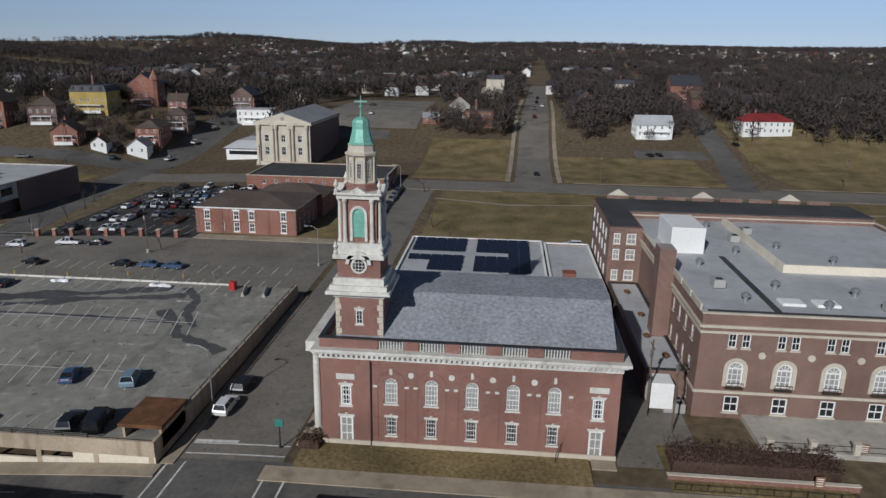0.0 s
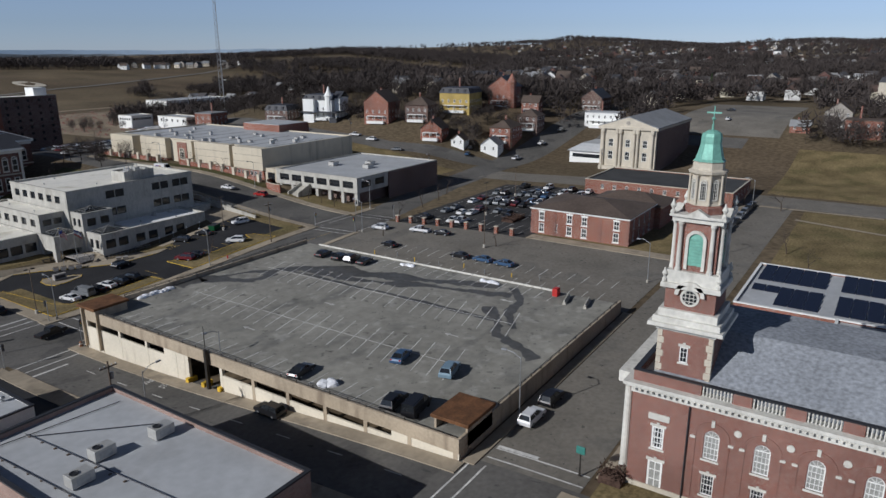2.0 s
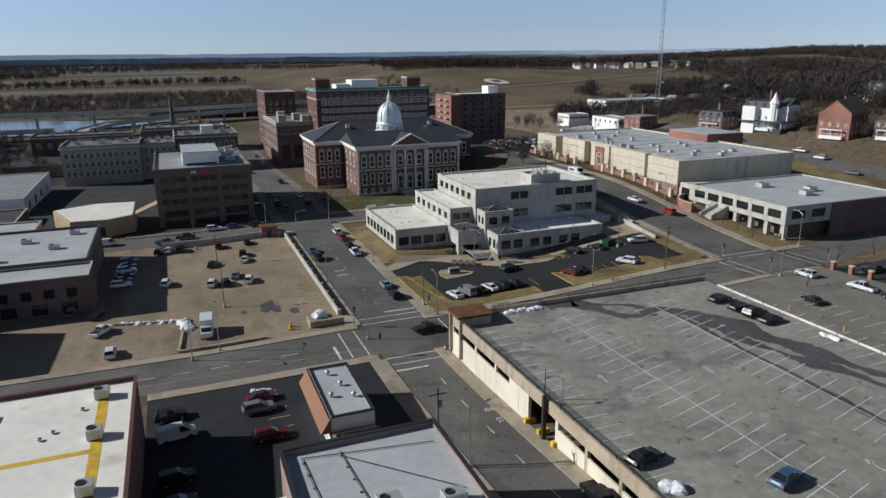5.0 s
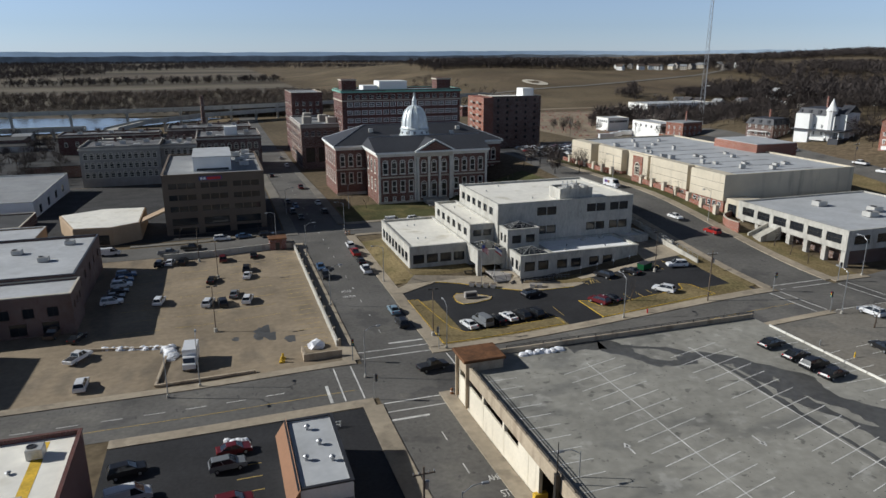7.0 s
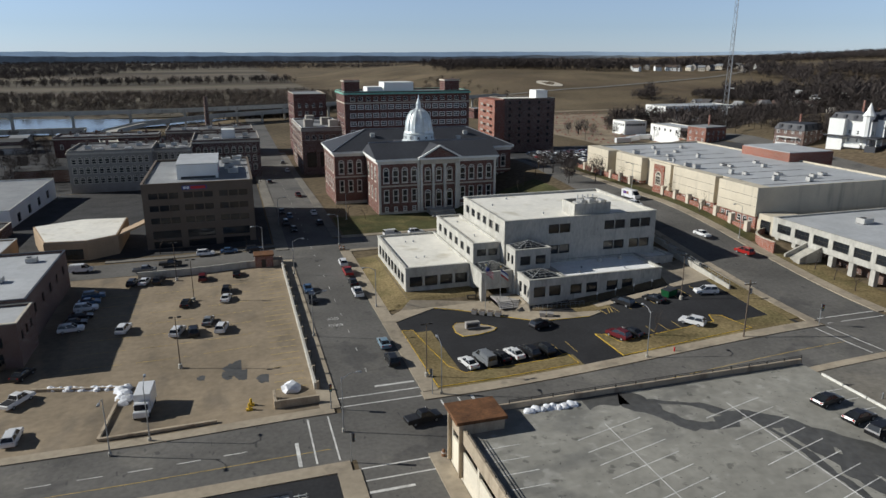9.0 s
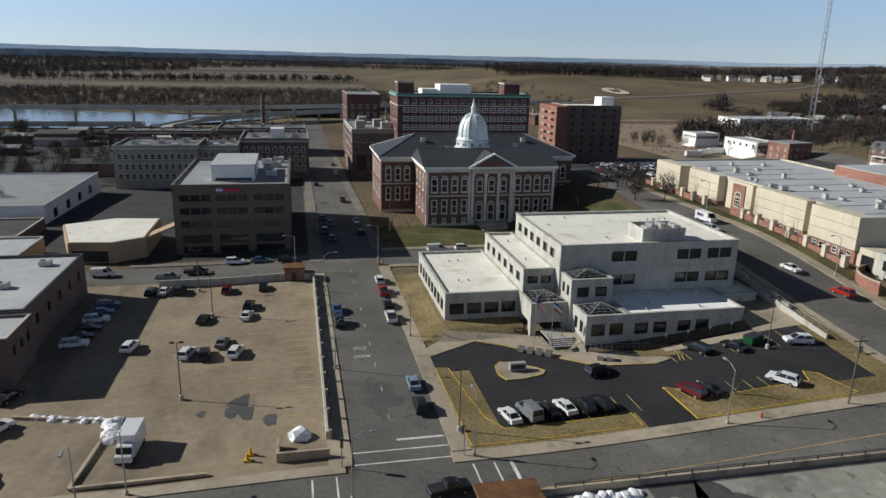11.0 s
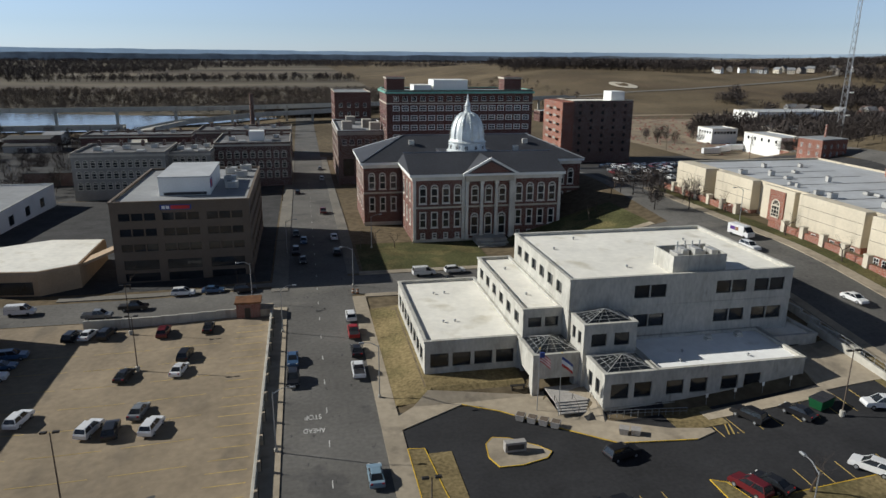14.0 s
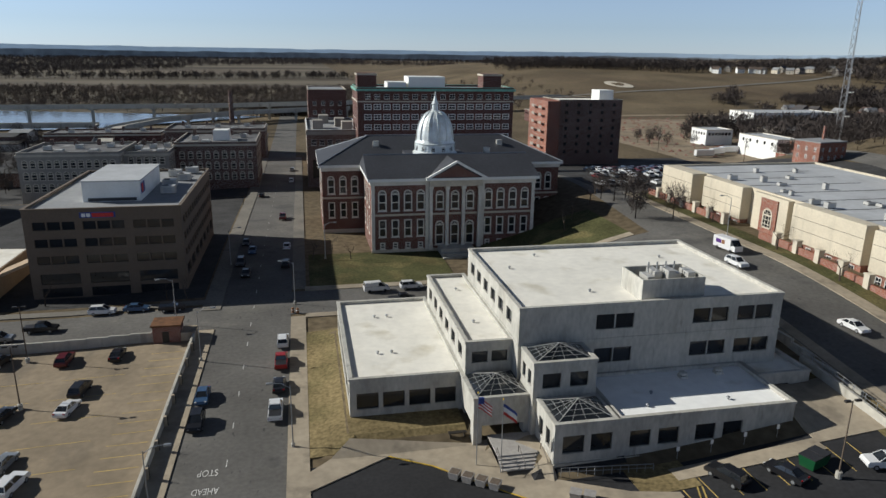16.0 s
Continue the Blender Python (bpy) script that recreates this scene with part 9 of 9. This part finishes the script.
def kerbed(pts, label, top=M_LAWN, z=None):
    k = thing("kerb_island", label, "traffic island", "kerb islands")
    zz = max(land(*p) for p in pts) + .2 if z is None else z
    part("bed", drape(pts, .2, .3), top, k)
    e = Mesh()
    for i in range(len(pts)):
        a, b = pts[i], pts[(i + 1) % len(pts)]
        for j in range(5):
            p, q = [a[c] + (b[c] - a[c]) * j / 5 for c in (0, 1)], [a[c] + (b[c] - a[c]) * (j + 1) / 5 for c in (0, 1)]
            e.tube((*p, land(*p) + .18), (*q, land(*q) + .18), .07, n=4)
    part("kerb", e, M_YELLOW, k, "yellow painted kerb")
    return zz


zz = kerbed([(13.2, 44.6), (12.8, 41.5), (13.6, 39.2), (16.5, 39.0), (20, 39.8), (21, 41), (19.8, 42.6), (16.5, 45.4), (14.4, 46)], "small kerbed island with planter and shrubs", M_WALK)
kerbed([(3.0, 45.5), (5.2, 45.2), (6.0, 36), (7, 28), (9, 24.6), (25, 24.4), (28.2, 25.2), (28.4, 21), (3.2, 21)], "brown grass verge with yellow painted kerb")
kerbed([(36.6, 30.4), (38.2, 29.4), (39.2, 25.6), (59.5, 26.2), (60.5, 29), (62.4, 28), (64, 21.2), (36.8, 20.6)], "brown grass verge with pale kerb nose")
sm = thing("planter_sign", "dark stone sign block on the island", "sign", at=(16.4, 42.2, zz))
part("block", Mesh().box(-1.4, 1.4, -.5, .5, 0, 1.3, .05), M_GRANITE, sm)
part("plaque", Mesh().box(-1.1, 1.1, -.53, -.5, .3, 1.0), M_COPPING, sm)
for k in range(4):
    x, y = 19.5 + k * 1.35, 49.6 - k * 1.0
    p_ = thing("planter", "square dark granite planter box", "planter", "forecourt planters", at=(x, y, land(x, y) + .2), rz=-35)
    part("box", Mesh().prism([(-.5, -.5), (.5, -.5), (.5, .5), (-.5, .5)], 0, .9, [(-.65, -.65), (.65, -.65), (.65, .65), (-.65, .65)]), M_GRANITE, p_)
    part("soil", Mesh().box(-.55, .55, -.55, .55, .88, .92), M_WOOD, p_)
for k in range(2):
    p_ = thing("planter", "square dark granite planter box", "planter", "forecourt planters", at=(31.6 + k * 1.4, 42.6 - k * .6, land(32, 42) + .2), rz=-30)
    part("box", Mesh().prism([(-.5, -.5), (.5, -.5), (.5, .5), (-.5, .5)], 0, .9, [(-.65, -.65), (.65, -.65), (.65, .65), (-.65, .65)]), M_GRANITE, p_)
es = thing("entrance_steps", "granite entrance steps with dark railings", "stairs")
for i in range(5):
    part("step", Mesh().box(25, 30.5, 48.8 + i * .5, 55.6, -3.72, -3.55 + i * .17), M_GRANITE, es)
for x in (25, 27.7, 30.5):
    part("railing", Mesh().tube((x, 48.6, -2.7), (x, 51.2, -1.9), .04).tube((x, 48.6, -3.6), (x, 48.6, -2.7), .04).tube((x, 51.2, -2.8), (x, 51.2, -1.9), .04), M_DSTEEL, es)
rp = thing("ramp_railing", "long dark metal ramp railing on lawn", "railing")
for i in range(12):
    x = 31.4 + i * 1.0
    part("baluster", Mesh().tube((x, 46.6 - i * .1, -3.6), (x, 46.6 - i * .1, -2.5), .035), M_STEEL, rp)
part("handrail", Mesh().tube((31.4, 46.6, -2.5), (42.4, 45.5, -2.5), .045).tube((31.4, 46.6, -3.0), (42.4, 45.5, -3.0), .03), M_STEEL, rp)
for k, (x, y) in enumerate(((22.6, 51.6), (25.0, 49.4))):
    fp = thing("flagpole", "tall metal flagpole with a drooping flag", "flagpole", "flagpoles", at=(x, y, land(x, y) + .2))
    part("pole", Mesh().tube((0, 0, 0), (0, 0, 9.5), .07, .04), M_STEEL, fp)
    part("finial", Mesh().lathe(0, 0, [(.03, 9.5), (.12, 9.6), (.03, 9.72)], 8), M_YELLOW, fp)
    for s in range(7):
        fl = Mesh()
        for i in range(6):
            a = [(i * .28 + .06, .12 * math.sin(i * 1.3 + k), 7.6 + s * .2 - i * .16 - i * i * .012), ((i + 1) * .28 + .06, .12 * math.sin(i * 1.3 + 1.3 + k), 7.6 + s * .2 - (i + 1) * .16 - (i + 1) ** 2 * .012)]
            fl.add([a[0], a[1], (a[1][0], a[1][1], a[1][2] + .2), (a[0][0], a[0][1], a[0][2] + .2)], [(0, 1, 2, 3)])
        part("flag_stripe", fl, (M_RED if s % 2 == 0 else M_WHITE) if k == 0 else (M_RED, M_RED, M_WHITE, M_WHITE, M_WHITE, M_BLUE, M_BLUE)[s], fp)
    if k == 0:
        part("flag_canton", Mesh().box(.04, .7, -.16, .16, 8.2, 8.95), M_BLUE, fp)
bs_ = thing("bench", "low dark bench on the lawn edge", "bench", at=(21.6, 57.6, land(21.6, 57.6) + .2))
part("seat", Mesh().box(-1.2, 1.2, -.3, .3, .4, .5, .02), M_DSTEEL, bs_)
part("leg", Mesh().box(-1, -.85, -.25, .25, -.4, .4), M_DSTEEL, bs_)
part("leg", Mesh().box(.85, 1, -.25, .25, -.4, .4), M_DSTEEL, bs_)
for k in range(4):
    x = 46 + k * 4.4
    sg = thing("parking_sign", "small white parking sign on post", "sign", "parking signs", at=(x, 46.6, land(x, 46.6) + .1))
    part("post", Mesh().tube((0, 0, 0), (0, 0, 1.9), .035), M_STEEL, sg)
    part("plate", Mesh().box(-.2, .2, -.05, -.03, 1.2, 1.8), M_WHITE, sg)

# ---- hedges, gate walls, posts and small things ----
def hedge(x0, x1, y0, y1, h, label, seed):
    m, r = Mesh(), random.Random(seed)
    z = land((x0 + x1) / 2, (y0 + y1) / 2)
    n = int((x1 - x0) * (y1 - y0) * 26) + 60
    for _ in range(n):
        p = Vector((r.uniform(x0, x1), r.uniform(y0, y1), z + h * r.random() ** .6))
        d = Vector((r.uniform(-1, 1), r.uniform(-1, 1), r.uniform(.1, 1))).normalized() * r.uniform(.25, .55)
        s = d.orthogonal() * .16
        m.add([tuple(p - s), tuple(p + s), tuple(p + d)], [(0, 1, 2)])
    hd_ = thing("hedge", label, "hedge", "hedges")
    part("twig_mass", m, M_HEDGE, hd_)
    part("core", Mesh().box(x0 + .25, x1 - .25, y0 + .25, y1 - .25, z - .2, z + h * .62, .3), M_HEDGE, hd_)


hedge(3.2, 7.6, -156, -137, 2.3, "large dark brown hedge before the hotel", 1)
rw_ = thing("garden_wall", "low red brick wall under the hotel hedge", "wall")
part("wall", Mesh().box(1.9, 2.3, -157, -136.4, -.2, 1.0), M_BRICK, rw_)
part("coping", Mesh().box(1.82, 2.38, -157.1, -136.3, 1.0, 1.12), M_STONE, rw_)
fn_ = thing("iron_fence", "low black iron fence beside the pavement", "fence")
for k in range(12):
    part("post", Mesh().box(-.03, .03, -156 + k * 1.75, -155.94 + k * 1.75, .2, 1.3), M_DSTEEL, fn_)
for z in (.55, 1.2):
    part("rail", Mesh().tube((0, -156, z), (0, -136.7, z), .03, n=4), M_DSTEEL, fn_)
sg_ = thing("notice_board", "orange notice board on the hedge wall", "sign", at=(1.6, -152.5, land(1.6, -152.5)))
part("board", Mesh().box(-.05, .05, -.5, .5, .5, 1.9), M_ORANGE, sg_)
for z in (.8, 1.1, 1.4, 1.65):
    part("text_bar", Mesh().box(-.06, -.05, -.36, .36, z - .05, z + .05), M_WHITE, sg_)
rt_ = thing("retaining_wall", "pale concrete retaining wall below the street", "wall")
part("wall", Mesh().add([(72.2, 38, -4), (72.6, 38, -4), (72.6, 60, -3), (72.2, 60, -3), (72.2, 38, .4), (72.6, 38, .4), (72.6, 60, 2.7), (72.2, 60, 2.7)], [(0, 3, 2, 1), (4, 5, 6, 7), (0, 1, 5, 4), (2, 3, 7, 6), (1, 2, 6, 5), (3, 0, 4, 7)]), M_CONC, rt_)
for k in range(12):
    part("rail_post", Mesh().box(72.37, 72.43, 38.2 + k * 1.95, 38.26 + k * 1.95, .4 + k * .204, 1.5 + k * .204), M_STEEL, rt_)
part("rail", Mesh().tube((72.4, 38, 1.5), (72.4, 60, 3.8), .04, n=4).tube((72.4, 38, .95), (72.4, 60, 3.25), .03, n=4), M_STEEL, rt_)
for k in range(8):
    y = -99.6 - k * 3.4
    hedge(5.4, 6.9, y - 1.5, y + 1.5, 1.1, "clipped brown shrub along the church wall", 10 + k)
hedge(3.0, 5.6, -96.4, -93.4, 1.8, "dark shrub by the church corner", 30)
hedge(104, 112, -30, -26, 1.2, "low dark hedge in the car park", 31)
gw = thing("gate_wall", "low brick piers along the car park edge", "wall")
for i in range(9):
    y = -36 + i * 4.6
    part("pier", Mesh().box(91.6, 92.5, y - .45, y + .45, land(92, y) - .2, land(92, y) + 1.9), M_BRICK2, gw)
    part("cap", Mesh().box(91.5, 92.6, y - .55, y + .55, land(92, y) + 1.9, land(92, y) + 2.05), M_STONE, gw)
    part("fence", Mesh().tube((92, y + .45, land(92, y) + 1.3), (92, y + 4.15, land(92, y) + 1.3), .04).tube((92, y + .45, land(92, y) + .5), (92, y + 4.15, land(92, y) + .5), .04), M_DSTEEL, gw)
for i in range(9):
    st = thing("toll_post", "short yellow post on the parking apron", "bollard", "apron posts", at=(62 + (i % 3) * .8, -8 - i * 6.2, land(62, -8 - i * 6) + .08))
    part("post", Mesh().lathe(0, 0, [(.12, 0), (.12, .9), (.05, 1.0)], 8), M_YELLOW if i % 2 else M_STEEL, st)
rk_ = thing("red_cabinet", "red equipment cabinet beside the barrier", "cabinet", at=(52.6, -66.2, 2.0))
part("box", Mesh().box(-.7, .7, -.5, .5, 0, 1.5, .06), M_RED, rk_)
part("door", Mesh().box(-.5, .5, -.53, -.5, .2, 1.3), M_RED, rk_)
for k, y in enumerate((-69.0, -73.0)):
    jb = thing("jersey_barrier", "loose concrete barrier on the ramp", "barrier", "loose barriers", at=(51, y, 2.0), rz=12)
    part("block", Mesh().prism([(-2.2, -.3), (2.2, -.3), (2.2, .3), (-2.2, .3)], 0, .85, [(-2.2, -.1), (2.2, -.1), (2.2, .1), (-2.2, .1)]), M_CONC, jb)
    part("base", Mesh().box(-2.25, 2.25, -.34, .34, 0, .14), M_CONC, jb)
for x, y in ((-28.4, -2.4), (-24.2, -2.4)):
    fe = thing("fence", "white rail fence at the shop corner", "fence", at=(x, y, land(x, y)))
    for k in range(5):
        part("post", Mesh().box(k * .95 - .05, k * .95 + .05, -.05, .05, 0, 1.1), M_WHITE, fe)
    part("rail", Mesh().box(-.1, 4.0, -.03, .03, .9, 1.0), M_WHITE, fe)
    part("rail", Mesh().box(-.1, 4.0, -.03, .03, .45, .55), M_WHITE, fe)
for k in range(4):
    cn = thing("traffic_cone", "orange road barrel by the crossing", "barrel", "road barrels", at=(-.9 - (k % 2) * .9 + (2.4 if k > 1 else 0), (1.4 if k < 2 else 106.0) + k * .4, land(0, 2) + .2))
    part("drum", Mesh().lathe(0, 0, [(.3, 0), (.28, .4), (.24, .9), (.1, 1.0)], 10), M_ORANGE, cn)
    part("band", Mesh().lathe(0, 0, [(.29, .45), (.29, .6)], 10), M_WHITE, cn)
at_ = thing("condenser_unit", "large beige condenser behind the service wing", "air unit", at=(18.6, -140.6, land(18, -140)))
part("case", Mesh().box(-1.2, 1.2, -1.4, 1.4, 0, 1.3, .05), M_UNIT, at_)
for a in (-.6, .6):
    for b in (-.7, .7):
        part("fan", Mesh().lathe(a, b, [(.42, 1.3), (.42, 1.38), (.3, 1.38), (.28, 1.32)], 12), M_COPPING, at_)
os_ = thing("notice_board", "orange notice board on a stand", "sign", at=(9.4, -160.8, land(9, -160)))
part("board", Mesh().box(-.06, .06, -.6, .6, .5, 1.7), M_ORANGE, os_)
for k in range(4):
    part("text_bar", Mesh().box(-.09, -.061, -.45, .45, .7 + k * .25, .78 + k * .25), M_WHITE, os_)
part("leg", Mesh().box(-.04, .04, -.5, -.42, 0, .5).box(-.04, .04, .42, .5, 0, .5), M_STEEL, os_)
hy = thing("hydrant", "red fire hydrant near the kerb", "hydrant", at=(45.5, 16.9 + 1.6, land(45, 18) + .2))
part("barrel", Mesh().lathe(0, 0, [(.18, 0), (.14, .1), (.14, .6), (.2, .65), (.1, .8)], 10), M_RED, hy)

# ---- rubble on the cleared site, sheds in the rail yard ----
rb = np.random.RandomState(3)
rv, rf = [], []
for k in range(900):
    x, y = rb.uniform(195, 400), rb.uniform(300, 540)
    s = rb.uniform(.3, 1.6)
    z = land(x, y) + .05
    n = len(rv)
    rv += [(x - s, y - s * .7, z), (x + s, y - s * .6, z), (x + s * .8, y + s, z), (x - s * .7, y + s * .8, z), (x + rb.uniform(-.4, .4), y, z + s * .8)]
    rf += [(n, n + 1, n + 4), (n + 1, n + 2, n + 4), (n + 2, n + 3, n + 4), (n + 3, n, n + 4)]
tagged(new("rubble", big_mesh("rubble", np.array(rv), np.array(rf), M_BRICK)), "scattered brick rubble on the cleared site", "rubble", kind="stuff")
rg3 = random.Random(21)
for k in range(26):
    x, y = rg3.uniform(-330, -70), rg3.uniform(240, 425)
    if x > -100 and y < 300:
        x -= 60
    w_, d_, h_ = rg3.uniform(10, 30), rg3.uniform(8, 18), rg3.uniform(3, 7)
    b_ = thing("yard_shed", "low weathered shed in the rail yard", "shed", "yard sheds", at=(x, y, land(x, y)))
    part("wall", Mesh().box(-w_ / 2, w_ / 2, -d_ / 2, d_ / 2, -.5, h_), rg3.choice((M_BRICK3, M_STONEGREY, M_BRICK4, M_UNIT)), b_)
    part("roof", gable(Mesh(), -w_ / 2, w_ / 2, -d_ / 2, d_ / 2, h_, h_ + 1.2, "x", .3), rg3.choice((M_TAR, M_GROOF, M_LROOF)), b_)
    part("door", Mesh().box(-1.4, 1.4, -d_ / 2 - .04, -d_ / 2, 0, 2.6), M_COPPING, b_)
for k in range(7):
    x = 205 + k * 11
    tk = thing("trailer", "white box trailer parked on the site", "trailer", "trailers", at=(x, 300 + (k % 3) * 6, land(x, 300) + .1), rz=20 * (k % 2))
    part("box", Mesh().box(-5, 5, -1.2, 1.2, 1.0, 3.8, .05), PAINT["white"], tk)
    part("chassis", Mesh().box(-4.8, 4.8, -.9, .9, .5, .99), M_COPPING, tk)
